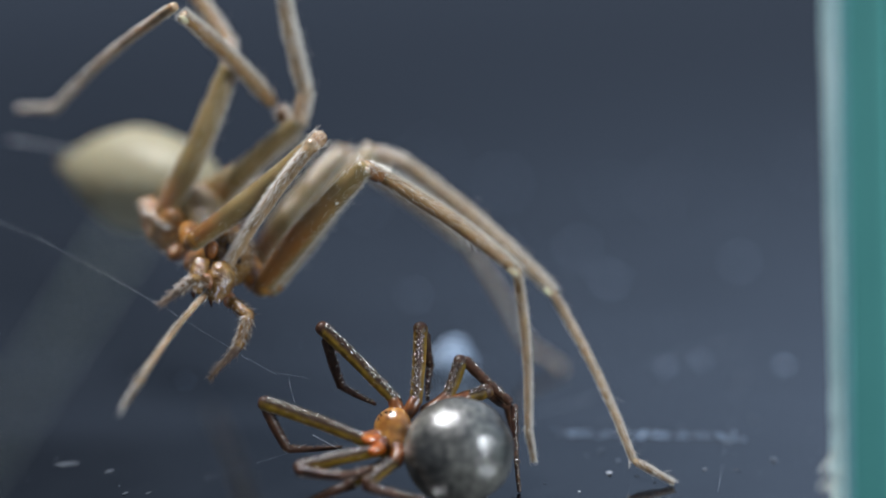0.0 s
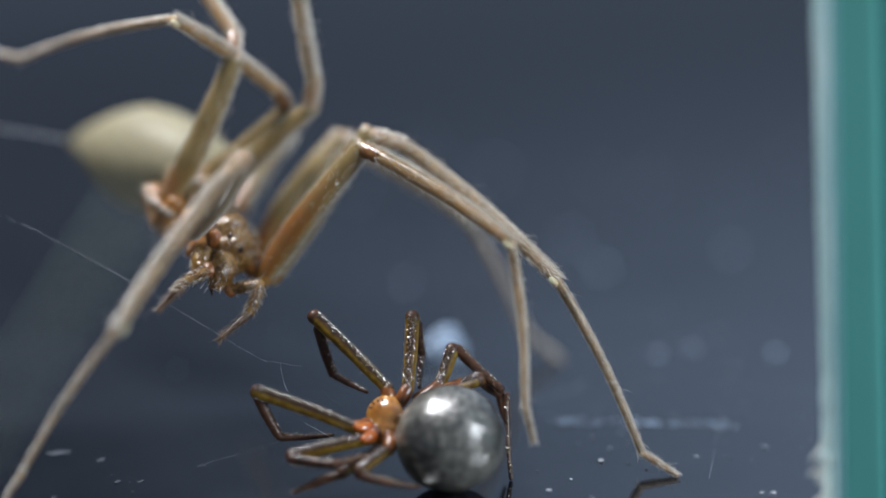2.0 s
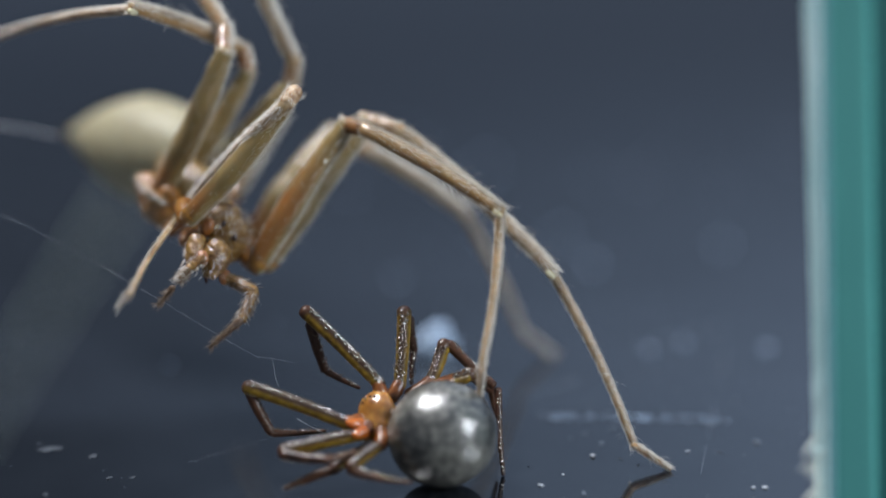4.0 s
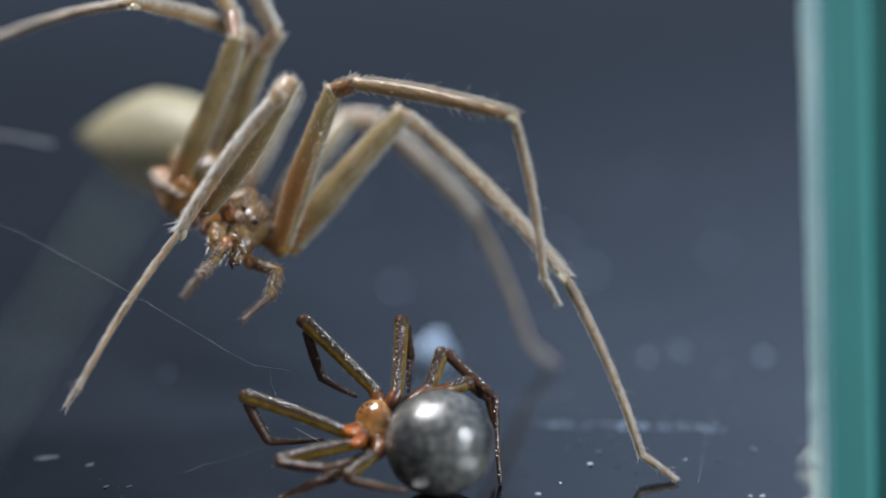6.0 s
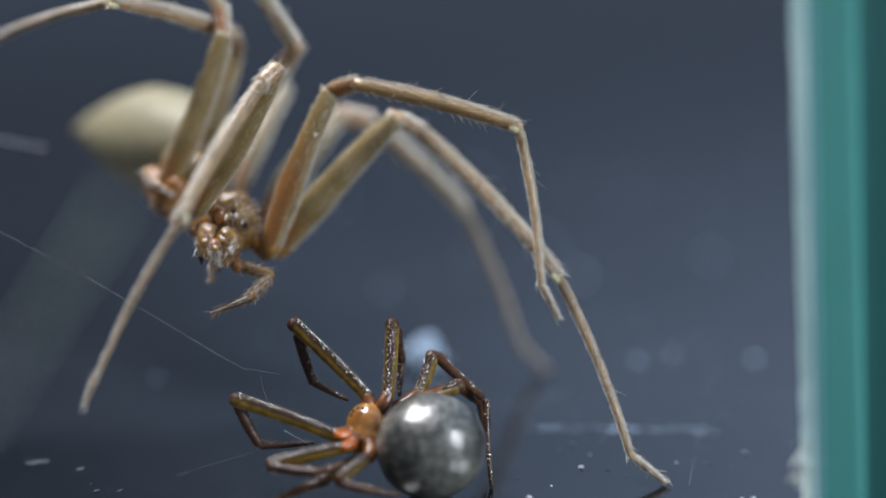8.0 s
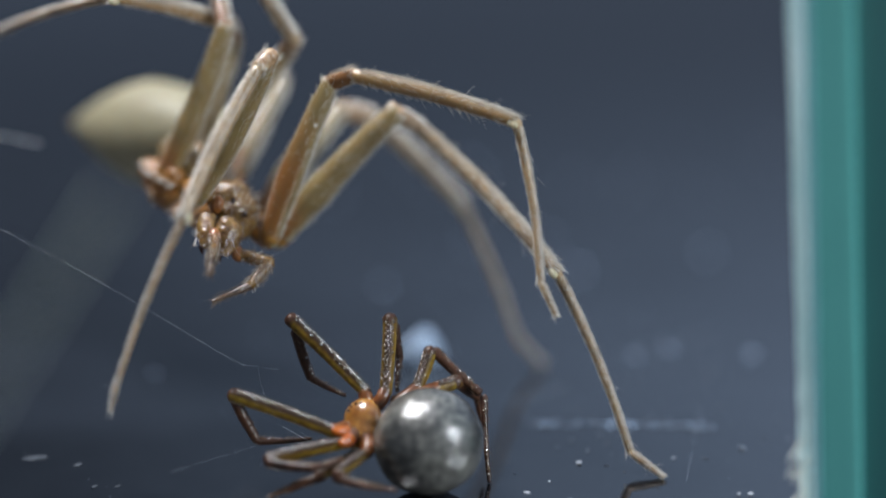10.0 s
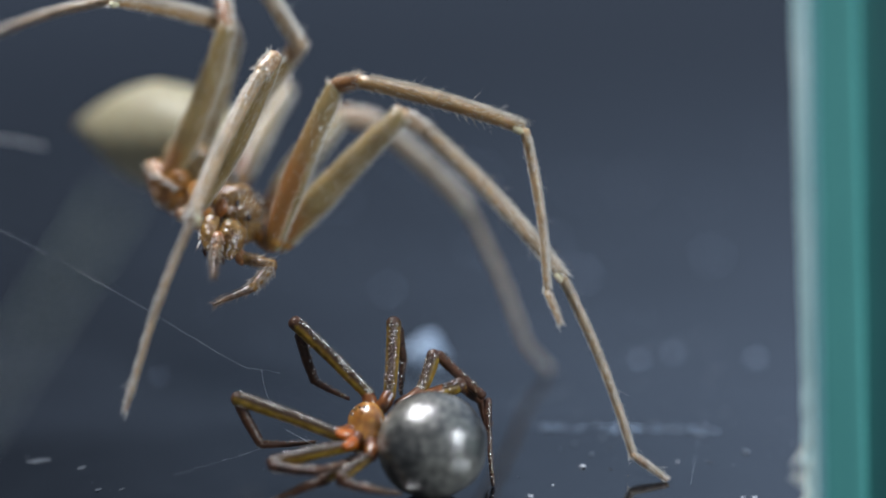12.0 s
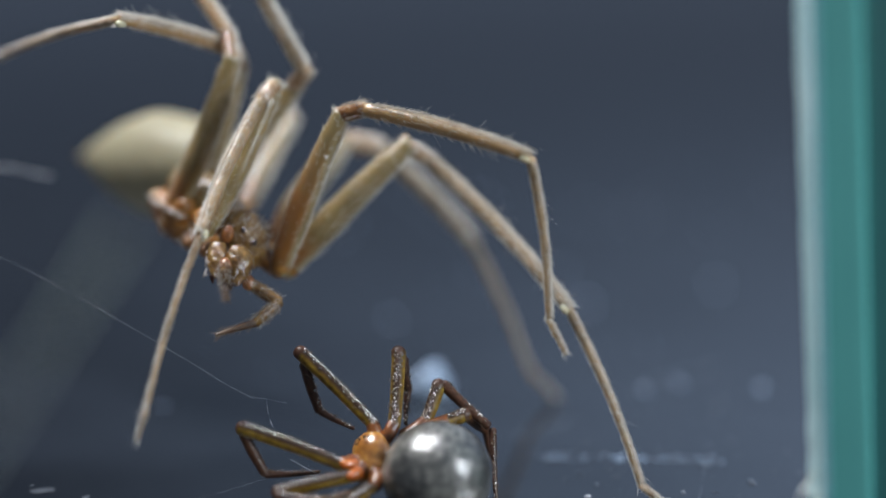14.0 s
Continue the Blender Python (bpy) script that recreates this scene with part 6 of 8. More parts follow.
    walk(limb['E'][0], [
        (0.0, pose(0.00141, -0.00030, -0.00112, 2.1, 38.9, -14.0)),
        (0.2, pose(0.00139, -0.00029, -0.00115, 5.0, 40.3, -13.9)),
        (0.5, pose(0.00140, -0.00029, -0.00113, -1.6, 34.9, -14.1)),
        (1.0, pose(0.00139, -0.00029, -0.00116, -3.4, 33.6, -14.0)),
        (1.2, pose(0.00143, -0.00029, -0.00109, -7.5, 28.9, -13.5)),
        (1.5, pose(0.00137, -0.00029, -0.00119, -2.3, 31.3, -13.7)),
        (1.8, pose(0.00139, -0.00030, -0.00115, -9.6, 32.7, -13.9)),
        (2.0, pose(0.00138, -0.00030, -0.00117, -7.6, 32.5, -13.9)),
        (2.2, pose(0.00142, -0.00029, -0.00111, -10.2, 30.8, -13.6)),
        (2.5, pose(0.00139, -0.00030, -0.00115, -12.8, 29.2, -13.2)),
        (2.6, pose(0.00142, -0.00029, -0.00110, -16.1, 27.9, -12.8)),
        (2.7, pose(0.00142, -0.00029, -0.00111, -16.9, 27.6, -12.7)),
        (3.0, pose(0.00141, -0.00029, -0.00112, -16.3, 27.0, -12.5)),
        (5.3, pose(0.00140, -0.00030, -0.00113, -14.2, 27.5, -12.7)),
        (5.5, pose(0.00143, -0.00029, -0.00108, -10.3, 23.6, -11.7)),
        (5.7, pose(0.00140, -0.00029, -0.00115, 2.0, 23.0, -11.7)),
        (5.9, pose(0.00141, -0.00030, -0.00113, -4.8, 20.6, -11.6)),
        (6.0, pose(0.00140, -0.00030, -0.00114, -2.8, 20.6, -11.6)),
        (6.2, pose(0.00141, -0.00030, -0.00113, -4.5, 20.0, -11.6)),
        (6.5, pose(0.00142, -0.00029, -0.00109, -7.2, 19.1, -11.5)),
        (7.0, pose(0.00144, -0.00028, -0.00105, -10.6, 18.5, -11.4)),
        (7.5, pose(0.00144, -0.00028, -0.00105, -10.8, 18.5, -11.4)),
        (10.0, pose(0.00142, -0.00029, -0.00110, -7.2, 21.5, -11.9)),
        (11.0, pose(0.00142, -0.00029, -0.00109, -10.2, 20.9, -11.8)),
        (12.0, pose(0.00143, -0.00029, -0.00108, -9.6, 20.4, -11.7)),
        (14.0, pose(0.00142, -0.00030, -0.00111, -3.2, 23.5, -12.1)),
    ])
    walk(limb['E'][1], [
        (0.0, pose(0.00471, -0.00133, 0.00315, -175.2, 67.6, -133.2)),
        (0.2, pose(0.00470, -0.00159, 0.00300, -179.8, 72.3, -132.6)),
        (0.5, pose(0.00449, -0.00091, 0.00336, 178.4, 81.1, -133.1)),
        (1.0, pose(0.00439, -0.00070, 0.00337, 179.6, 74.8, -132.6)),
        (1.2, pose(0.00416, -0.00022, 0.00371, -154.9, 85.5, -119.0)),
        (1.5, pose(0.00418, -0.00074, 0.00343, -176.1, 68.6, -138.2)),
        (1.8, pose(0.00443, -0.00011, 0.00339, -103.6, 59.2, -156.1)),
        (2.0, pose(0.00436, -0.00029, 0.00339, -110.3, 60.9, -144.9)),
        (2.2, pose(0.00435, 0.00000, 0.00355, -125.3, 56.5, -160.8)),
        (2.5, pose(0.00420, 0.00028, 0.00350, -115.9, 59.9, -149.9)),
        (2.6, pose(0.00418, 0.00065, 0.00358, -114.0, 58.4, -156.2)),
        (2.7, pose(0.00415, 0.00073, 0.00357, -110.0, 59.0, -153.2)),
        (3.0, pose(0.00408, 0.00070, 0.00358, -97.4, 60.2, -143.5)),
        (5.3, pose(0.00409, 0.00048, 0.00358, -85.2, 60.4, -133.4)),
        (5.5, pose(0.00379, 0.00023, 0.00392, -67.8, 55.0, -93.4)),
        (5.7, pose(0.00345, -0.00091, 0.00387, -77.2, 47.3, -55.9)),
        (5.9, pose(0.00338, -0.00023, 0.00399, -62.6, 57.3, -98.3)),
        (6.0, pose(0.00334, -0.00042, 0.00397, -56.1, 53.6, -87.5)),
        (6.2, pose(0.00333, -0.00025, 0.00402, -58.7, 54.3, -89.3)),
        (6.5, pose(0.00333, 0.00002, 0.00409, -62.5, 55.4, -92.7)),
        (7.0, pose(0.00335, 0.00037, 0.00416, -58.4, 54.0, -88.2)),
        (7.5, pose(0.00337, 0.00039, 0.00416, -57.5, 53.6, -87.3)),
        (10.0, pose(0.00353, -0.00003, 0.00400, -54.7, 53.5, -87.0)),
        (11.0, pose(0.00353, 0.00027, 0.00400, -62.8, 56.7, -96.3)),
        (12.0, pose(0.00349, 0.00022, 0.00405, -61.6, 56.5, -95.7)),
        (14.0, pose(0.00363, -0.00045, 0.00394, -64.0, 57.3, -98.7)),
    ])
    walk(limb['E'][2], [
        (0.0, pose(0.00532, -0.00080, 0.00281, -130.8, 51.9, -157.5)),
        (0.2, pose(0.00528, -0.00097, 0.00273, -130.8, 52.1, -157.1)),
        (0.5, pose(0.00506, -0.00026, 0.00322, -123.8, 58.8, -141.7)),
        (1.0, pose(0.00495, -0.00005, 0.00314, -115.0, 60.7, -135.2)),
        (1.2, pose(0.00488, 0.00028, 0.00365, -115.5, 59.9, -138.3)),
        (1.5, pose(0.00482, -0.00020, 0.00311, -118.1, 58.2, -144.8)),
        (1.8, pose(0.00493, -0.00080, 0.00328, -122.4, 57.3, -147.7)),
        (2.0, pose(0.00503, -0.00079, 0.00324, -123.8, 54.7, -155.0)),
        (2.2, pose(0.00500, -0.00055, 0.00326, -130.3, 52.1, -160.7)),
        (2.5, pose(0.00488, -0.00023, 0.00331, -121.0, 53.7, -157.0)),
        (2.6, pose(0.00478, 0.00005, 0.00339, -121.1, 56.0, -150.6)),
        (2.7, pose(0.00475, 0.00012, 0.00342, -122.1, 55.9, -150.8)),
        (3.0, pose(0.00467, 0.00006, 0.00352, -124.6, 55.6, -151.6)),
        (5.3, pose(0.00468, -0.00016, 0.00362, -126.7, 55.3, -152.2)),
        (5.5, pose(0.00460, -0.00010, 0.00411, -114.6, 58.1, -143.8)),
        (5.7, pose(0.00424, -0.00056, 0.00400, -109.2, 59.6, -136.6)),
        (5.9, pose(0.00409, -0.00067, 0.00420, -108.2, 59.7, -135.8)),
        (6.0, pose(0.00409, -0.00079, 0.00426, -107.6, 60.1, -133.2)),
        (6.2, pose(0.00410, -0.00062, 0.00428, -107.8, 60.2, -132.7)),
        (6.5, pose(0.00412, -0.00036, 0.00432, -108.1, 60.3, -132.1)),
        (7.0, pose(0.00420, -0.00001, 0.00442, 69.5, 119.4, 50.2)),
        (7.5, pose(0.00422, 0.00001, 0.00443, -111.1, 60.7, -129.8)),
        (10.0, pose(0.00433, -0.00042, 0.00428, -116.2, 59.6, -134.9)),
        (11.0, pose(0.00436, -0.00019, 0.00419, -116.0, 59.5, -135.3)),
        (12.0, pose(0.00435, -0.00026, 0.00425, -114.1, 59.8, -134.0)),
        (14.0, pose(0.00447, -0.00094, 0.00412, -116.6, 58.9, -137.5)),
    ])
    walk(limb['E'][3], [
        (0.0, pose(0.00951, -0.00354, 0.00062, -173.7, 6.5, -178.0)),
        (0.2, pose(0.00947, -0.00368, 0.00056, -177.3, 6.9, -178.0)),
        (0.5, pose(0.00991, -0.00220, 0.00167, -147.4, 10.7, -176.8)),
        (1.0, pose(0.00984, -0.00213, 0.00203, -140.1, 13.7, -174.5)),
        (1.2, pose(0.00969, -0.00206, 0.00247, -139.6, 15.0, -173.4)),
        (1.5, pose(0.00935, -0.00285, 0.00179, -145.4, 10.6, -176.8)),
        (1.8, pose(0.00947, -0.00338, 0.00172, -156.9, 9.2, -177.6)),
        (2.0, pose(0.00919, -0.00386, 0.00148, -167.2, 8.9, -177.7)),
        (2.2, pose(0.00902, -0.00356, 0.00108, -164.9, 4.7, -178.8)),
        (2.5, pose(0.00880, -0.00366, 0.00159, -167.8, 4.7, -178.8)),
        (2.6, pose(0.00911, -0.00287, 0.00183, -156.5, 2.0, -179.6)),
        (2.7, pose(0.00910, -0.00275, 0.00179, -155.6, 0.8, 179.8)),
        (3.0, pose(0.00907, -0.00268, 0.00177, -155.9, -2.5, 178.4)),
        (5.3, pose(0.00909, -0.00278, 0.00177, -158.1, -3.2, 178.1)),
        (5.5, pose(0.00910, -0.00297, 0.00289, -166.0, 1.0, 179.4)),
        (5.7, pose(0.00893, -0.00325, 0.00306, -169.1, 4.8, -179.7)),
        (5.9, pose(0.00876, -0.00336, 0.00336, -172.6, 8.9, -179.1)),
        (6.0, pose(0.00888, -0.00333, 0.00340, -173.0, 9.4, -179.0)),
        (6.2, pose(0.00892, -0.00309, 0.00341, -171.5, 9.8, -179.0)),
        (6.5, pose(0.00898, -0.00277, 0.00343, -169.2, 10.2, -178.9)),
        (7.0, pose(0.00926, -0.00203, 0.00346, 18.1, 170.5, 0.9)),
        (7.5, pose(0.00930, -0.00196, 0.00346, -161.1, 9.2, -179.2)),
        (10.0, pose(0.00933, -0.00244, 0.00303, -166.4, 8.1, -179.5)),
        (11.0, pose(0.00939, -0.00229, 0.00288, -164.1, 7.6, -179.6)),
        (12.0, pose(0.00942, -0.00241, 0.00301, -166.4, 8.5, -179.4)),
        (14.0, pose(0.00943, -0.00319, 0.00276, -176.3, 5.9, -179.8)),
    ])
    walk(limb['E'][4], [
        (0.0, pose(0.01007, -0.00405, -0.00418, 174.2, 12.7, -176.1)),
        (0.2, pose(0.01006, -0.00389, -0.00426, -141.0, 17.1, -174.8)),
        (0.5, pose(0.01081, -0.00478, -0.00235, -176.2, 27.6, -170.3)),
        (1.0, pose(0.01103, -0.00515, -0.00162, -171.2, 24.7, -170.7)),
        (1.2, pose(0.01101, -0.00508, -0.00112, 178.3, 24.3, -170.7)),
        (1.5, pose(0.01025, -0.00555, -0.00216, -174.9, 19.2, -170.9)),
        (1.8, pose(0.01026, -0.00526, -0.00270, 174.5, 27.6, -170.9)),
        (2.0, pose(0.00997, -0.00491, -0.00322, -171.7, 16.5, -171.2)),
        (2.2, pose(0.00943, -0.00482, -0.00363, -174.4, 9.1, -172.1)),
        (2.5, pose(0.00921, -0.00469, -0.00321, -177.2, 2.2, -172.6)),
        (2.6, pose(0.00927, -0.00481, -0.00263, 168.6, 10.6, -173.3)),
        (2.7, pose(0.00916, -0.00476, -0.00264, 169.1, 8.3, -172.8)),
        (3.0, pose(0.00882, -0.00467, -0.00268, 171.3, 1.2, -171.6)),
        (5.3, pose(0.00878, -0.00459, -0.00274, 166.4, 3.7, -172.1)),
        (5.5, pose(0.00917, -0.00416, -0.00186, 171.6, 18.3, -174.9)),
        (5.7, pose(0.00934, -0.00417, -0.00174, 156.0, 18.4, -175.0)),
        (5.9, pose(0.00952, -0.00398, -0.00141, 154.0, 23.6, -177.6)),
        (6.0, pose(0.00969, -0.00391, -0.00142, 156.1, 27.1, -179.4)),
        (6.2, pose(0.00976, -0.00380, -0.00139, 157.3, 26.9, -179.3)),
        (6.5, pose(0.00986, -0.00368, -0.00133, 159.1, 26.6, -179.1)),
        (7.0, pose(0.01008, -0.00355, -0.00117, 4.8, 152.2, 0.8)),
        (7.5, pose(0.01009, -0.00354, -0.00115, -169.1, 28.0, -179.3)),
        (10.0, pose(0.01002, -0.00359, -0.00171, -154.7, 24.9, 179.6)),
        (11.0, pose(0.01003, -0.00364, -0.00185, -140.8, 26.1, -179.5)),
        (12.0, pose(0.01014, -0.00357, -0.00176, -138.6, 24.9, 179.3)),
        (14.0, pose(0.00994, -0.00351, -0.00217, -151.2, 26.2, -179.7)),
    ])
    walk(limb['F'][0], [
        (0.0, pose(0.00159, 0.00060, -0.00131, -29.7, 31.0, -10.4)),
        (0.2, pose(0.00155, 0.00056, -0.00137, -36.0, 32.8, -11.7)),
        (0.5, pose(0.00156, 0.00061, -0.00136, -2.4, 34.2, -12.3)),
        (1.0, pose(0.00161, 0.00061, -0.00129, 0.4, 34.2, -12.3)),
        (1.2, pose(0.00158, 0.00061, -0.00133, -0.3, 30.5, -12.3)),
        (1.5, pose(0.00155, 0.00062, -0.00138, 3.5, 32.5, -12.3)),
        (1.8, pose(0.00159, 0.00061, -0.00132, -5.7, 29.7, -12.2)),
        (2.0, pose(0.00159, 0.00061, -0.00131, -8.4, 29.5, -12.2)),
        (2.2, pose(0.00159, 0.00061, -0.00132, -8.2, 30.4, -12.3)),
        (2.5, pose(0.00158, 0.00060, -0.00133, -17.8, 28.3, -11.8)),
        (2.6, pose(0.00159, 0.00061, -0.00131, -18.8, 28.3, -11.8)),
        (2.7, pose(0.00160, 0.00061, -0.00130, -18.9, 28.6, -11.9)),
        (3.0, pose(0.00163, 0.00062, -0.00126, -18.7, 29.4, -12.2)),
        (5.3, pose(0.00162, 0.00062, -0.00128, -17.7, 28.6, -11.9)),
        (5.5, pose(0.00161, 0.00061, -0.00128, -11.4, 29.2, -12.1)),
        (5.7, pose(0.00162, 0.00061, -0.00128, -17.2, 38.1, -14.8)),
        (5.9, pose(0.00161, 0.00061, -0.00129, -17.3, 39.1, -15.2)),
        (6.0, pose(0.00160, 0.00061, -0.00130, -17.1, 39.6, -15.4)),
        (6.2, pose(0.00160, 0.00061, -0.00130, -17.5, 40.2, -15.6)),
        (6.5, pose(0.00160, 0.00061, -0.00130, -18.3, 41.1, -16.0)),
        (7.5, pose(0.00167, 0.00062, -0.00122, -14.4, 38.3, -14.9)),
        (10.0, pose(0.00161, 0.00061, -0.00129, -14.5, 41.4, -16.0)),
        (11.0, pose(0.00163, 0.00061, -0.00127, -14.9, 41.2, -15.9)),
        (12.0, pose(0.00164, 0.00061, -0.00126, -15.4, 40.5, -15.7)),
        (14.0, pose(0.00158, 0.00060, -0.00132, -19.9, 42.8, -16.6)),
    ])
    walk(limb['F'][1], [
        (0.0, pose(0.00465, 0.00296, 0.00300, -143.4, 70.8, -120.6)),
        (0.2, pose(0.00474, 0.00333, 0.00250, -125.1, 67.1, -131.2)),
        (0.5, pose(0.00476, 0.00016, 0.00338, -149.2, 75.6, -106.8)),
        (1.0, pose(0.00478, -0.00014, 0.00352, -153.8, 71.6, -114.6)),
        (1.2, pose(0.00447, 0.00003, 0.00363, -145.6, 66.2, -123.2)),
        (1.5, pose(0.00452, -0.00034, 0.00341, -149.2, 67.4, -121.2)),
        (1.8, pose(0.00451, 0.00057, 0.00367, -142.3, 65.9, -123.9)),
        (2.0, pose(0.00454, 0.00084, 0.00367, -138.7, 71.1, -112.2)),
        (2.2, pose(0.00459, 0.00080, 0.00362, -138.0, 72.7, -107.7)),
        (2.5, pose(0.00449, 0.00180, 0.00349, -100.9, 69.2, -126.7)),
        (2.6, pose(0.00452, 0.00190, 0.00351, -102.7, 69.0, -128.3)),
        (2.7, pose(0.00455, 0.00191, 0.00352, -105.2, 68.9, -130.0)),
        (3.0, pose(0.00467, 0.00188, 0.00357, -113.4, 68.3, -134.6)),
        (5.3, pose(0.00457, 0.00180, 0.00360, -102.3, 68.2, -135.1)),
        (5.5, pose(0.00457, 0.00115, 0.00370, 178.7, 62.2, -146.4)),
        (5.7, pose(0.00538, 0.00141, 0.00310, 173.5, 56.3, -145.6)),
        (5.9, pose(0.00543, 0.00136, 0.00301, 174.0, 55.8, -145.5)),
        (6.0, pose(0.00546, 0.00131, 0.00297, 174.1, 55.5, -145.5)),
        (6.2, pose(0.00551, 0.00133, 0.00293, 174.2, 55.6, -145.5)),
        (6.5, pose(0.00559, 0.00136, 0.00285, 174.2, 55.7, -145.5)),
        (7.5, pose(0.00547, 0.00112, 0.00327, 164.4, 66.4, -149.7)),
        (10.0, pose(0.00560, 0.00099, 0.00294, 169.8, 61.0, -146.9)),
        (11.0, pose(0.00561, 0.00104, 0.00297, 169.6, 61.2, -147.0)),
        (12.0, pose(0.00559, 0.00112, 0.00303, 169.5, 61.7, -147.2)),
        (14.0, pose(0.00567, 0.00143, 0.00266, 171.1, 60.2, -146.6)),
    ])
    walk(limb['F'][2], [
        (0.0, pose(0.00571, 0.00337, 0.00269, -138.2, 47.2, -161.1)),
        (0.2, pose(0.00596, 0.00315, 0.00221, -139.5, 47.1, -161.2)),
        (0.5, pose(0.00567, 0.00094, 0.00311, -149.8, 55.1, -152.2)),
        (1.0, pose(0.00574, 0.00054, 0.00314, -149.4, 53.4, -153.9)),
        (1.2, pose(0.00553, 0.00043, 0.00323, -135.4, 54.0, -153.1)),
        (1.5, pose(0.00554, 0.00019, 0.00302, -135.7, 48.0, -162.4)),
        (1.8, pose(0.00560, 0.00089, 0.00328, -136.6, 48.6, -161.6)),
        (2.0, pose(0.00558, 0.00133, 0.00338, -137.6, 49.0, -161.0)),
        (2.2, pose(0.00560, 0.00135, 0.00335, -143.4, 47.9, -162.4)),
        (2.5, pose(0.00555, 0.00127, 0.00341, -146.0, 48.5, -161.7)),
        (2.6, pose(0.00558, 0.00137, 0.00341, -145.2, 48.4, -161.8)),
        (2.7, pose(0.00562, 0.00140, 0.00341, -144.1, 48.2, -162.1)),
        (3.0, pose(0.00573, 0.00144, 0.00340, -141.8, 47.5, -162.9)),
        (5.3, pose(0.00554, 0.00115, 0.00352, -151.8, 48.5, -161.9)),
        (5.5, pose(0.00544, 0.00174, 0.00314, -140.0, 49.7, -160.6)),
        (5.7, pose(0.00611, 0.00208, 0.00245, -144.5, 41.6, -169.6)),
        (5.9, pose(0.00617, 0.00202, 0.00235, -143.8, 41.3, -169.9)),
        (6.0, pose(0.00620, 0.00197, 0.00230, -143.5, 41.2, -170.0)),
        (6.2, pose(0.00625, 0.00198, 0.00226, -143.2, 41.0, -170.1)),
        (6.5, pose(0.00633, 0.00202, 0.00219, -143.0, 40.8, -170.4)),
        (7.5, pose(0.00622, 0.00194, 0.00282, -144.1, 42.7, -168.5)),
        (10.0, pose(0.00634, 0.00172, 0.00237, -141.8, 41.2, -170.0)),
        (11.0, pose(0.00636, 0.00178, 0.00240, -142.6, 40.9, -170.3)),
        (12.0, pose(0.00633, 0.00187, 0.00248, -143.2, 41.8, -169.5)),
        (14.0, pose(0.00642, 0.00214, 0.00208, -144.9, 40.4, -170.8)),
    ])
    walk(limb['F'][3], [
        (0.0, pose(0.01087, 0.00017, -0.00088, -149.2, 25.5, -171.8)),
        (0.2, pose(0.01116, 0.00008, -0.00145, -148.6, 25.5, -171.8)),
        (0.5, pose(0.01175, 0.00013, -0.00038, -144.8, 32.3, -166.7)),
        (1.0, pose(0.01173, -0.00052, -0.00048, -147.6, 32.2, -166.7)),
        (1.2, pose(0.01135, -0.00214, 0.00030, -167.4, 33.3, -166.2)),
        (1.5, pose(0.01057, -0.00334, -0.00034, -173.1, 28.0, -167.2)),
        (1.8, pose(0.01075, -0.00247, -0.00009, -169.6, 28.6, -167.1)),
        (2.0, pose(0.01082, -0.00188, -0.00002, -165.6, 28.7, -167.1)),
        (2.2, pose(0.01086, -0.00137, -0.00042, -161.6, 26.9, -167.7)),
        (2.5, pose(0.01094, -0.00110, -0.00046, -159.1, 27.0, -167.7)),
        (2.6, pose(0.01094, -0.00110, -0.00043, -159.1, 27.1, -167.6)),
        (2.7, pose(0.01093, -0.00122, -0.00040, -160.3, 27.2, -167.6)),
        (3.0, pose(0.01090, -0.00151, -0.00034, -162.9, 27.4, -167.5)),
        (5.3, pose(0.01096, -0.00055, -0.00056, -147.3, 24.1, -169.2)),
        (5.5, pose(0.01086, -0.00118, -0.00040, -159.7, 27.9, -167.1)),
        (5.7, pose(0.01056, -0.00122, -0.00179, -155.1, 20.3, -170.6)),
        (5.9, pose(0.01058, -0.00140, -0.00190, -158.0, 19.7, -170.9)),
        (6.0, pose(0.01059, -0.00151, -0.00196, -159.6, 19.4, -171.0)),
        (6.2, pose(0.01061, -0.00153, -0.00199, -160.2, 19.0, -171.1)),
        (6.5, pose(0.01064, -0.00153, -0.00204, -160.8, 18.5, -171.3)),
        (7.5, pose(0.01080, -0.00132, -0.00135, -152.3, 19.6, -170.8)),
        (10.0, pose(0.01069, -0.00193, -0.00181, -164.3, 20.1, -170.6)),
        (11.0, pose(0.01068, -0.00181, -0.00182, -163.7, 19.9, -170.7)),
        (12.0, pose(0.01078, -0.00158, -0.00171, -162.0, 20.1, -170.6)),
        (14.0, pose(0.01075, -0.00125, -0.00230, -159.4, 18.7, -171.1)),
    ])
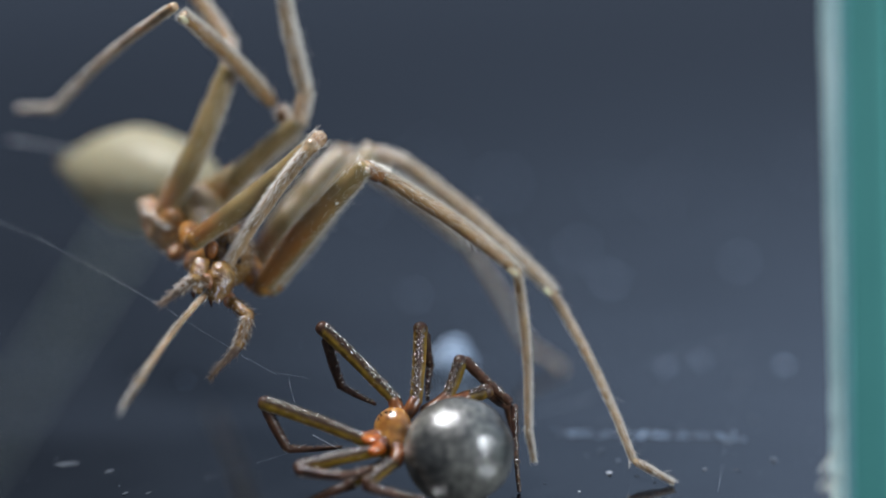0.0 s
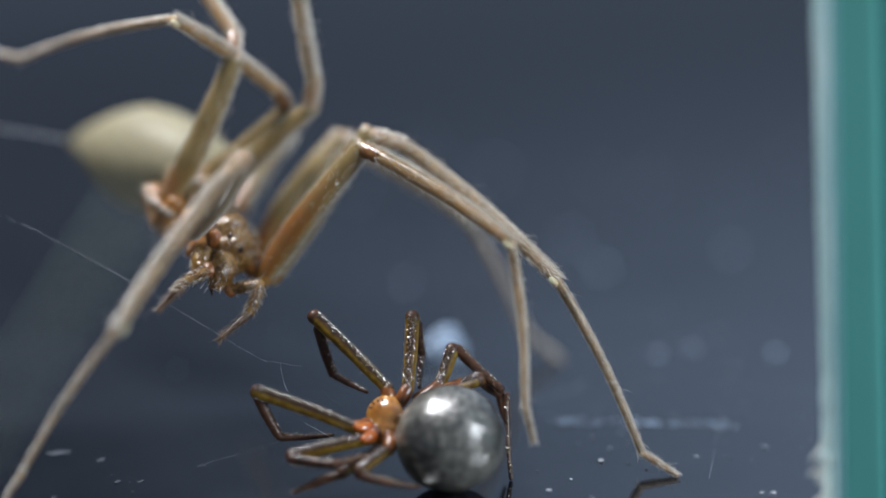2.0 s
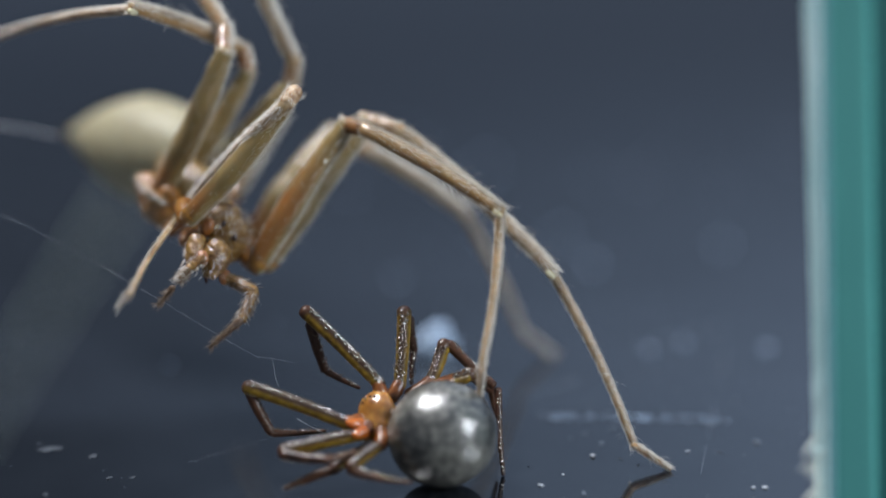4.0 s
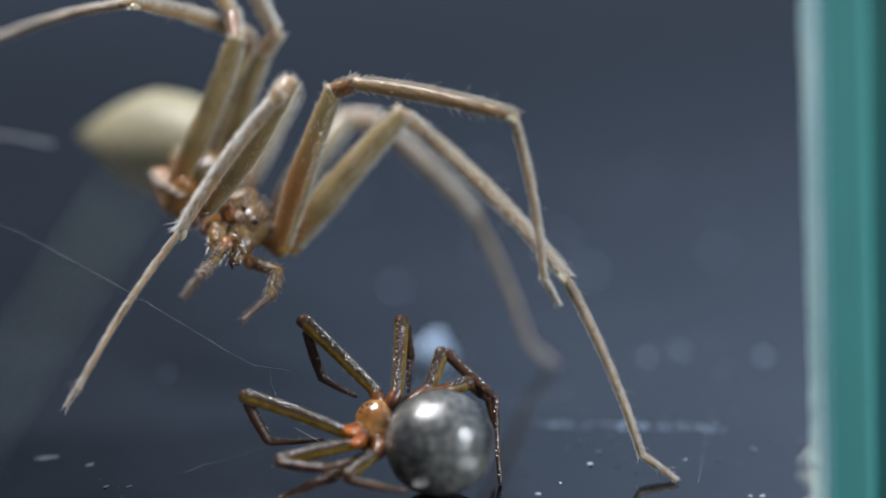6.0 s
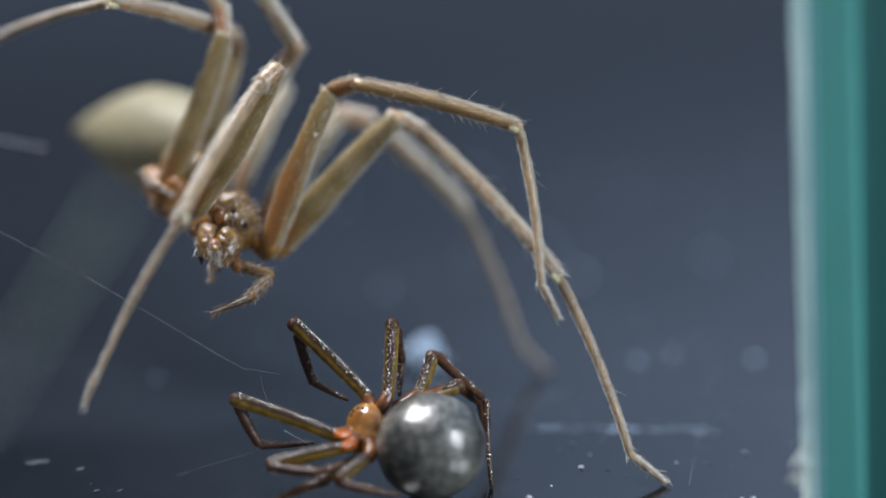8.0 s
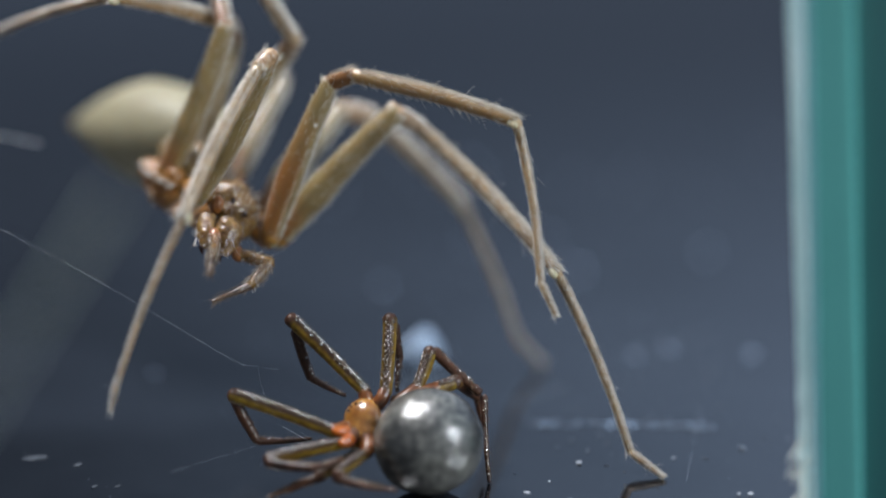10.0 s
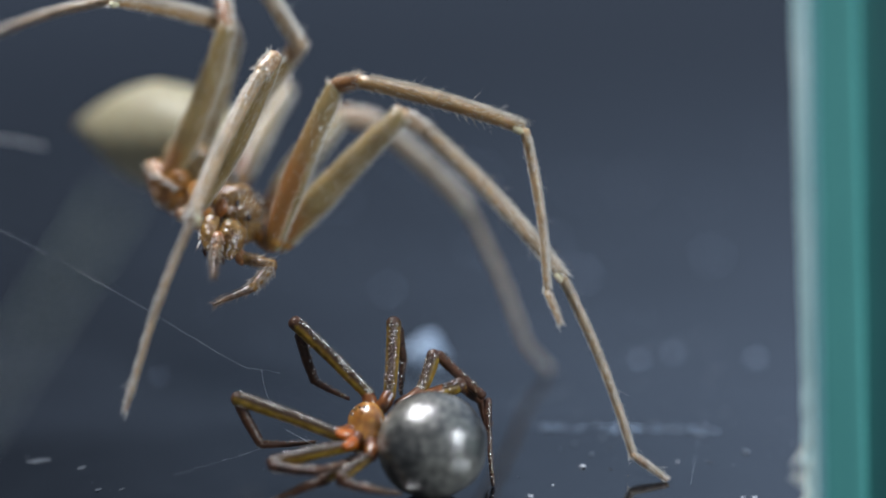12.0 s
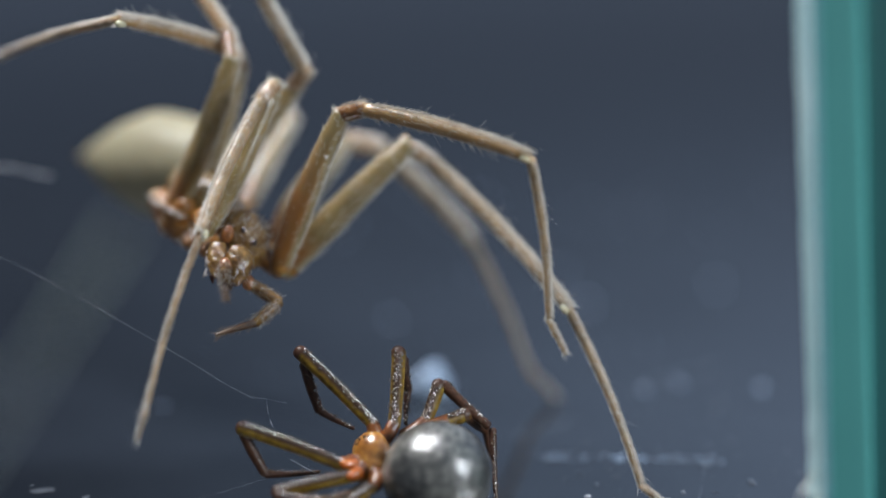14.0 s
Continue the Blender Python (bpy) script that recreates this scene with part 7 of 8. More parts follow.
    walk(limb['F'][4], [
        (0.0, pose(0.01361, -0.00263, -0.00564, -129.3, 58.6, -150.5)),
        (0.2, pose(0.01386, -0.00277, -0.00616, -134.4, 56.6, -154.7)),
        (0.5, pose(0.01515, -0.00268, -0.00459, -135.3, 61.3, -145.7)),
        (1.0, pose(0.01513, -0.00306, -0.00480, -141.9, 59.9, -148.2)),
        (1.2, pose(0.01482, -0.00265, -0.00466, -125.4, 61.6, -144.5)),
        (1.5, pose(0.01352, -0.00343, -0.00571, -152.4, 55.7, -154.3)),
        (1.8, pose(0.01379, -0.00290, -0.00535, -131.1, 56.3, -153.6)),
        (2.0, pose(0.01392, -0.00272, -0.00520, -123.3, 56.5, -152.9)),
        (2.2, pose(0.01382, -0.00270, -0.00557, -123.4, 55.5, -155.7)),
        (2.5, pose(0.01394, -0.00268, -0.00555, -123.6, 55.2, -156.4)),
        (2.6, pose(0.01395, -0.00266, -0.00551, -123.2, 55.4, -156.1)),
        (2.7, pose(0.01394, -0.00266, -0.00552, -123.1, 55.4, -156.0)),
        (3.0, pose(0.01391, -0.00268, -0.00552, -123.4, 55.5, -155.7)),
        (5.3, pose(0.01370, -0.00338, -0.00527, -157.5, 56.7, -153.9)),
        (5.5, pose(0.01397, -0.00265, -0.00551, -115.2, 57.8, -152.0)),
        (5.7, pose(0.01286, -0.00343, -0.00695, -134.2, 51.8, -166.8)),
        (5.9, pose(0.01282, -0.00335, -0.00722, -132.5, 52.3, -166.0)),
        (6.0, pose(0.01280, -0.00331, -0.00736, -131.7, 52.5, -165.6)),
        (6.2, pose(0.01278, -0.00327, -0.00741, -131.4, 52.0, -166.6)),
        (6.5, pose(0.01275, -0.00324, -0.00749, -131.7, 51.2, -168.0)),
        (7.5, pose(0.01307, -0.00383, -0.00644, -158.3, 51.8, -167.3)),
        (10.0, pose(0.01296, -0.00323, -0.00735, -129.6, 52.9, -166.0)),
        (11.0, pose(0.01293, -0.00318, -0.00732, -128.1, 52.8, -166.3)),
        (12.0, pose(0.01305, -0.00312, -0.00714, -129.7, 54.0, -163.8)),
        (14.0, pose(0.01288, -0.00309, -0.00770, -124.9, 52.0, -168.1)),
    ])
    walk(limb['G'][0], [
        (0.0, pose(0.00086, 0.00307, -0.00099, -31.4, 31.3, -10.5)),
        (0.2, pose(0.00084, 0.00306, -0.00101, -38.9, 34.9, -13.6)),
        (0.5, pose(0.00086, 0.00307, -0.00099, -36.7, 32.2, -11.0)),
        (1.0, pose(0.00086, 0.00308, -0.00098, -33.9, 34.3, -12.8)),
        (1.2, pose(0.00086, 0.00308, -0.00098, -31.8, 31.7, -10.8)),
        (1.5, pose(0.00085, 0.00306, -0.00101, -35.9, 30.4, -9.8)),
        (1.8, pose(0.00085, 0.00307, -0.00100, -27.1, 29.2, -8.9)),
        (2.0, pose(0.00086, 0.00308, -0.00098, -23.9, 28.9, -8.8)),
        (2.2, pose(0.00085, 0.00307, -0.00100, -27.0, 29.6, -9.1)),
        (2.5, pose(0.00086, 0.00307, -0.00099, -34.2, 28.0, -8.1)),
        (2.6, pose(0.00086, 0.00307, -0.00099, -33.5, 28.1, -8.2)),
        (2.7, pose(0.00086, 0.00307, -0.00099, -32.7, 28.4, -8.3)),
        (3.0, pose(0.00085, 0.00307, -0.00099, -30.3, 29.1, -8.8)),
        (5.3, pose(0.00085, 0.00307, -0.00100, -32.2, 30.5, -9.8)),
        (5.5, pose(0.00087, 0.00308, -0.00097, -29.2, 28.3, -8.3)),
        (5.7, pose(0.00084, 0.00306, -0.00101, -35.4, 30.5, -9.9)),
        (5.9, pose(0.00086, 0.00307, -0.00099, -35.9, 30.9, -10.3)),
        (6.0, pose(0.00086, 0.00307, -0.00099, -35.8, 31.2, -10.5)),
        (6.2, pose(0.00086, 0.00308, -0.00098, -35.2, 30.9, -10.2)),
        (6.5, pose(0.00086, 0.00308, -0.00098, -34.2, 30.4, -9.8)),
        (7.5, pose(0.00088, 0.00309, -0.00096, -27.7, 29.1, -8.9)),
        (10.0, pose(0.00087, 0.00308, -0.00098, -31.6, 32.5, -11.2)),
        (11.0, pose(0.00087, 0.00309, -0.00097, -33.1, 30.3, -9.6)),
        (12.0, pose(0.00086, 0.00308, -0.00098, -35.4, 30.3, -9.6)),
        (14.0, pose(0.00086, 0.00308, -0.00098, -35.5, 31.5, -10.6)),
    ])
    walk(limb['G'][1], [
        (0.0, pose(0.00343, 0.00516, 0.00255, -177.3, 64.3, -141.3)),
        (0.2, pose(0.00362, 0.00548, 0.00207, 174.7, 65.8, -141.4)),
        (0.5, pose(0.00344, 0.00551, 0.00229, -177.6, 66.5, -141.5)),
        (1.0, pose(0.00368, 0.00521, 0.00234, -178.8, 65.8, -141.5)),
        (1.2, pose(0.00347, 0.00518, 0.00253, -178.3, 66.7, -141.5)),
        (1.5, pose(0.00326, 0.00551, 0.00237, -176.3, 63.0, -141.9)),
        (1.8, pose(0.00326, 0.00492, 0.00277, -165.9, 63.3, -141.8)),
        (2.0, pose(0.00328, 0.00470, 0.00291, -166.8, 62.9, -142.0)),
        (2.2, pose(0.00328, 0.00489, 0.00275, -165.0, 63.5, -141.6)),
        (2.5, pose(0.00310, 0.00551, 0.00254, -130.5, 64.2, -140.7)),
        (2.6, pose(0.00313, 0.00545, 0.00257, -130.6, 63.6, -142.2)),
        (2.7, pose(0.00316, 0.00537, 0.00259, -131.6, 63.0, -143.7)),
        (3.0, pose(0.00325, 0.00517, 0.00265, -135.7, 61.4, -147.4)),
        (5.3, pose(0.00334, 0.00525, 0.00252, -126.0, 63.5, -142.1)),
        (5.5, pose(0.00319, 0.00515, 0.00277, -132.7, 64.6, -139.0)),
        (5.7, pose(0.00326, 0.00545, 0.00238, -157.3, 70.8, -127.6)),
        (5.9, pose(0.00334, 0.00550, 0.00238, -153.6, 76.3, -118.8)),
        (6.0, pose(0.00338, 0.00549, 0.00238, -148.5, 78.7, -112.7)),
        (6.2, pose(0.00336, 0.00546, 0.00242, -149.6, 77.2, -116.8)),
        (6.5, pose(0.00334, 0.00543, 0.00248, -150.0, 75.0, -122.2)),
        (7.5, pose(0.00331, 0.00501, 0.00281, -155.2, 77.2, -117.6)),
        (10.0, pose(0.00355, 0.00515, 0.00251, -159.2, 73.4, -123.7)),
        (11.0, pose(0.00338, 0.00538, 0.00255, -157.6, 68.2, -130.0)),
        (12.0, pose(0.00331, 0.00553, 0.00244, -143.9, 76.0, -115.9)),
        (14.0, pose(0.00342, 0.00547, 0.00239, -149.4, 73.2, -122.8)),
    ])
    walk(limb['G'][2], [
        (0.0, pose(0.00441, 0.00586, 0.00197, 175.8, 55.5, -154.1)),
        (0.2, pose(0.00448, 0.00633, 0.00153, 176.6, 56.0, -154.2)),
        (0.5, pose(0.00444, 0.00624, 0.00176, -178.6, 62.5, -154.4)),
        (1.0, pose(0.00468, 0.00596, 0.00178, -178.2, 60.4, -154.5)),
        (1.2, pose(0.00447, 0.00593, 0.00199, 175.4, 62.5, -154.6)),
        (1.5, pose(0.00425, 0.00617, 0.00176, 175.9, 57.1, -153.8)),
        (1.8, pose(0.00436, 0.00537, 0.00219, 175.5, 58.7, -154.0)),
        (2.0, pose(0.00439, 0.00517, 0.00231, 174.2, 60.2, -154.3)),
        (2.2, pose(0.00439, 0.00533, 0.00218, 178.4, 58.4, -154.1)),
        (2.5, pose(0.00436, 0.00521, 0.00216, -179.6, 58.8, -154.1)),
        (2.6, pose(0.00438, 0.00512, 0.00218, 179.7, 58.9, -154.1)),
        (2.7, pose(0.00441, 0.00503, 0.00218, 179.0, 59.0, -154.1)),
        (3.0, pose(0.00448, 0.00482, 0.00219, 177.1, 59.2, -154.1)),
        (5.3, pose(0.00458, 0.00482, 0.00217, 174.1, 59.8, -154.2)),
        (5.5, pose(0.00445, 0.00494, 0.00239, 173.6, 58.8, -154.0)),
        (5.7, pose(0.00435, 0.00604, 0.00200, -172.5, 47.9, -154.2)),
        (5.9, pose(0.00444, 0.00624, 0.00208, -170.8, 45.2, -154.7)),
        (6.0, pose(0.00450, 0.00627, 0.00212, -171.0, 44.0, -155.0)),
        (6.2, pose(0.00452, 0.00618, 0.00213, -172.6, 44.0, -155.0)),
        (6.5, pose(0.00456, 0.00604, 0.00214, -174.8, 44.1, -155.0)),
        (7.5, pose(0.00442, 0.00583, 0.00250, -175.1, 48.4, -154.4)),
        (10.0, pose(0.00464, 0.00590, 0.00213, -178.7, 46.4, -154.6)),
        (11.0, pose(0.00457, 0.00596, 0.00205, 178.5, 48.3, -154.6)),
        (12.0, pose(0.00453, 0.00615, 0.00215, -177.1, 48.2, -154.6)),
        (14.0, pose(0.00463, 0.00605, 0.00203, -176.7, 44.1, -154.9)),
    ])
    walk(limb['G'][3], [
        (0.0, pose(0.00791, 0.00796, -0.00082, 168.7, 33.7, -168.4)),
        (0.2, pose(0.00804, 0.00838, -0.00122, 174.0, 34.1, -168.5)),
        (0.5, pose(0.00846, 0.00804, -0.00054, 167.7, 40.5, -169.8)),
        (1.0, pose(0.00865, 0.00769, -0.00067, 165.1, 41.8, -170.2)),
        (1.2, pose(0.00827, 0.00817, -0.00030, 170.7, 40.8, -169.9)),
        (1.5, pose(0.00783, 0.00832, -0.00093, 175.4, 35.3, -169.1)),
        (1.8, pose(0.00796, 0.00757, -0.00036, 173.0, 34.1, -168.9)),
        (2.0, pose(0.00802, 0.00747, -0.00014, 170.9, 31.9, -168.6)),
        (2.2, pose(0.00813, 0.00729, -0.00040, 169.6, 29.9, -168.2)),
        (2.5, pose(0.00820, 0.00704, -0.00042, 168.3, 29.8, -168.1)),
        (2.6, pose(0.00820, 0.00700, -0.00038, 169.0, 30.1, -168.2)),
        (2.7, pose(0.00819, 0.00696, -0.00037, 169.8, 30.3, -168.2)),
        (3.0, pose(0.00819, 0.00690, -0.00034, 172.4, 30.8, -168.3)),
        (5.3, pose(0.00819, 0.00713, -0.00030, 173.8, 29.2, -168.1)),
        (5.5, pose(0.00800, 0.00729, -0.00017, 179.5, 29.2, -168.1)),
        (5.7, pose(0.00788, 0.00704, -0.00125, -179.7, 22.2, -168.1)),
        (5.9, pose(0.00793, 0.00701, -0.00138, -178.7, 21.8, -168.1)),
        (6.0, pose(0.00795, 0.00701, -0.00145, -178.2, 21.7, -168.1)),
        (6.2, pose(0.00793, 0.00706, -0.00146, -178.4, 21.7, -168.1)),
        (6.5, pose(0.00791, 0.00710, -0.00148, -178.8, 21.8, -168.1)),
        (7.5, pose(0.00801, 0.00705, -0.00087, -176.6, 23.7, -168.0)),
        (10.0, pose(0.00796, 0.00734, -0.00134, -174.4, 21.7, -168.2)),
        (11.0, pose(0.00792, 0.00768, -0.00135, -170.8, 21.9, -168.2)),
        (12.0, pose(0.00802, 0.00751, -0.00124, -169.4, 22.5, -168.1)),
        (14.0, pose(0.00791, 0.00726, -0.00158, -176.6, 22.6, -168.0)),
    ])
    walk(limb['G'][4], [
        (0.0, pose(0.01076, 0.00965, -0.00546, -137.6, 55.3, -154.4)),
        (0.2, pose(0.01105, 0.00957, -0.00591, -141.4, 54.8, -155.0)),
        (0.5, pose(0.01182, 0.00985, -0.00476, -133.0, 60.0, -146.1)),
        (1.0, pose(0.01200, 0.00975, -0.00476, -144.2, 55.6, -153.4)),
        (1.2, pose(0.01170, 0.00972, -0.00453, -143.4, 55.7, -153.2)),
        (1.5, pose(0.01094, 0.00940, -0.00555, -138.1, 46.5, -165.2)),
        (1.8, pose(0.01088, 0.00884, -0.00497, -169.1, 51.7, -161.2)),
        (2.0, pose(0.01072, 0.00894, -0.00487, -164.0, 55.0, -159.9)),
        (2.2, pose(0.01062, 0.00887, -0.00521, -168.8, 56.0, -159.5)),
        (2.5, pose(0.01067, 0.00873, -0.00524, -174.1, 57.5, -159.1)),
        (2.6, pose(0.01071, 0.00863, -0.00519, -175.3, 57.2, -159.1)),
        (2.7, pose(0.01074, 0.00852, -0.00518, -176.5, 56.7, -159.2)),
        (3.0, pose(0.01083, 0.00821, -0.00515, -179.3, 55.3, -159.3)),
        (5.3, pose(0.01074, 0.00829, -0.00520, -180.0, 55.3, -159.3)),
        (5.5, pose(0.01069, 0.00790, -0.00511, 170.2, 56.6, -159.5)),
        (5.7, pose(0.00996, 0.00744, -0.00647, 170.4, 52.0, -158.1)),
        (5.9, pose(0.01002, 0.00732, -0.00665, 166.5, 50.4, -157.6)),
        (6.0, pose(0.01004, 0.00727, -0.00674, 164.9, 49.6, -157.3)),
        (6.2, pose(0.01003, 0.00733, -0.00676, 165.4, 48.0, -156.7)),
        (6.5, pose(0.01001, 0.00743, -0.00679, 165.9, 45.7, -155.8)),
        (7.5, pose(0.01033, 0.00720, -0.00611, 172.6, 46.7, -156.1)),
        (10.0, pose(0.01014, 0.00723, -0.00662, 173.4, 45.2, -155.8)),
        (11.0, pose(0.01020, 0.00723, -0.00664, 167.0, 47.8, -156.5)),
        (12.0, pose(0.01035, 0.00693, -0.00645, 170.7, 45.0, -155.7)),
        (14.0, pose(0.01013, 0.00739, -0.00684, -178.2, 43.2, -155.5)),
    ])
    walk(limb['H'][0], [
        (0.0, pose(-0.00007, 0.00386, 0.00027, -83.6, 2.8, -0.8)),
        (0.2, pose(-0.00008, 0.00385, 0.00027, -83.5, 3.4, -6.1)),
        (0.5, pose(-0.00007, 0.00386, 0.00027, -73.6, 4.0, -8.9)),
        (1.0, pose(-0.00008, 0.00386, 0.00027, -70.9, 4.9, -11.8)),
        (1.2, pose(-0.00008, 0.00386, 0.00027, -67.5, 4.0, -9.4)),
        (1.5, pose(-0.00008, 0.00386, 0.00027, -63.7, 4.4, -10.5)),
        (1.8, pose(-0.00008, 0.00386, 0.00027, -61.3, 6.2, -13.9)),
        (2.0, pose(-0.00007, 0.00386, 0.00027, -58.0, 7.4, -16.0)),
        (2.2, pose(-0.00008, 0.00386, 0.00026, -57.0, 9.1, -18.6)),
        (2.5, pose(-0.00007, 0.00388, 0.00028, -45.5, 10.6, -20.5)),
        (2.6, pose(-0.00006, 0.00388, 0.00029, -43.1, 11.7, -21.6)),
        (2.7, pose(-0.00007, 0.00387, 0.00028, -45.7, 10.4, -20.3)),
        (3.0, pose(-0.00008, 0.00386, 0.00026, -53.1, 6.8, -16.1)),
        (5.3, pose(-0.00007, 0.00387, 0.00027, -51.9, 6.8, -16.1)),
        (5.5, pose(-0.00007, 0.00387, 0.00028, -50.3, 5.8, -14.8)),
        (5.7, pose(-0.00008, 0.00386, 0.00026, -54.4, 7.0, -16.3)),
        (5.9, pose(-0.00007, 0.00387, 0.00027, -50.2, 8.0, -17.7)),
        (6.0, pose(-0.00007, 0.00387, 0.00028, -47.9, 8.6, -18.4)),
        (6.2, pose(-0.00007, 0.00387, 0.00027, -47.8, 8.5, -18.2)),
        (6.5, pose(-0.00008, 0.00386, 0.00027, -47.7, 8.2, -17.9)),
        (7.5, pose(-0.00007, 0.00387, 0.00028, -42.3, 7.9, -17.6)),
        (10.0, pose(-0.00007, 0.00387, 0.00027, -44.3, 9.1, -18.8)),
        (11.0, pose(-0.00007, 0.00387, 0.00028, -45.5, 7.5, -17.1)),
        (12.0, pose(-0.00007, 0.00387, 0.00027, -48.0, 7.6, -17.2)),
        (14.0, pose(-0.00007, 0.00387, 0.00027, -50.3, 8.6, -18.4)),
    ])
    walk(limb['H'][1], [
        (0.0, pose(0.00002, 0.00820, 0.00076, -71.0, -45.1, 17.5)),
        (0.2, pose(0.00042, 0.00817, 0.00076, -69.3, -44.6, 15.8)),
        (0.5, pose(0.00066, 0.00801, 0.00150, -73.6, -45.7, 20.3)),
        (1.0, pose(0.00089, 0.00789, 0.00169, -72.5, -45.4, 19.0)),
        (1.2, pose(0.00070, 0.00783, 0.00194, -73.1, -45.6, 19.6)),
        (1.5, pose(0.00079, 0.00770, 0.00221, -69.7, -44.4, 14.6)),
        (1.8, pose(0.00107, 0.00754, 0.00236, -71.2, -44.7, 16.1)),
        (2.0, pose(0.00124, 0.00736, 0.00257, -72.2, -44.9, 16.7)),
        (2.2, pose(0.00145, 0.00721, 0.00262, -70.7, -44.6, 15.6)),
        (2.5, pose(0.00156, 0.00663, 0.00332, -72.3, -44.6, 15.3)),
        (2.6, pose(0.00165, 0.00646, 0.00345, -72.7, -44.5, 15.2)),
        (2.7, pose(0.00154, 0.00664, 0.00330, -72.1, -44.6, 15.4)),
        (3.0, pose(0.00119, 0.00713, 0.00287, -70.6, -44.7, 15.9)),
        (5.3, pose(0.00119, 0.00709, 0.00296, -71.3, -44.6, 15.7)),
        (5.5, pose(0.00106, 0.00707, 0.00307, -72.1, -44.7, 15.9)),
        (5.7, pose(0.00122, 0.00718, 0.00279, -67.4, -43.5, 11.5)),
        (5.9, pose(0.00132, 0.00696, 0.00306, -67.9, -43.3, 10.7)),
        (6.0, pose(0.00137, 0.00683, 0.00319, -67.9, -43.2, 10.3)),
        (6.2, pose(0.00136, 0.00682, 0.00319, -67.5, -43.2, 10.3)),
        (6.5, pose(0.00132, 0.00682, 0.00319, -67.1, -43.1, 10.2)),
        (7.5, pose(0.00125, 0.00657, 0.00350, -69.4, -43.8, 12.4)),
        (10.0, pose(0.00138, 0.00662, 0.00338, -68.0, -43.3, 10.8)),
        (11.0, pose(0.00123, 0.00675, 0.00333, -68.2, -43.4, 11.0)),
        (12.0, pose(0.00126, 0.00687, 0.00318, -68.3, -43.6, 11.8)),
        (14.0, pose(0.00139, 0.00694, 0.00304, -67.0, -43.2, 10.3)),
    ])
    walk(limb['H'][2], [
        (0.0, pose(-0.00027, 0.00867, 0.00089, 136.4, -47.6, 160.8)),
        (0.2, pose(0.00014, 0.00863, 0.00091, 135.7, -48.2, 161.8)),
        (0.5, pose(0.00037, 0.00848, 0.00162, 136.5, -47.0, 160.1)),
        (1.0, pose(0.00060, 0.00836, 0.00182, 135.9, -47.4, 160.7)),
        (1.2, pose(0.00041, 0.00830, 0.00206, 135.7, -47.1, 160.2)),
        (1.5, pose(0.00052, 0.00818, 0.00235, 133.6, -48.5, 162.2)),
        (1.8, pose(0.00080, 0.00802, 0.00249, 133.8, -47.8, 161.2)),
        (2.0, pose(0.00096, 0.00785, 0.00270, 133.6, -47.5, 160.8)),
        (2.2, pose(0.00118, 0.00768, 0.00275, 133.1, -47.8, 161.2)),
        (2.5, pose(0.00130, 0.00713, 0.00344, 131.7, -48.2, 161.9)),
        (2.6, pose(0.00139, 0.00697, 0.00357, 131.5, -48.2, 161.9)),
        (2.7, pose(0.00127, 0.00714, 0.00343, 131.8, -48.2, 161.8)),
        (3.0, pose(0.00092, 0.00760, 0.00301, 132.8, -48.0, 161.6)),
        (5.3, pose(0.00092, 0.00758, 0.00309, 132.5, -48.1, 161.7)),
        (5.5, pose(0.00079, 0.00757, 0.00319, 132.5, -47.9, 161.4)),
        (5.7, pose(0.00097, 0.00766, 0.00295, 130.7, -49.1, 163.4)),
        (5.9, pose(0.00108, 0.00746, 0.00322, 129.8, -49.5, 164.1)),
        (6.0, pose(0.00113, 0.00733, 0.00335, 129.3, -49.6, 164.4)),
        (6.2, pose(0.00111, 0.00732, 0.00335, 129.3, -49.7, 164.4)),
        (6.5, pose(0.00108, 0.00731, 0.00335, 129.1, -49.7, 164.5)),
        (7.5, pose(0.00099, 0.00707, 0.00365, 129.7, -49.2, 163.5)),
        (10.0, pose(0.00114, 0.00712, 0.00354, 129.0, -49.6, 164.3)),
        (11.0, pose(0.00099, 0.00725, 0.00348, 129.1, -49.6, 164.3)),
        (12.0, pose(0.00101, 0.00736, 0.00334, 129.7, -49.3, 163.7)),
        (14.0, pose(0.00114, 0.00743, 0.00321, 129.3, -49.6, 164.3)),
    ])
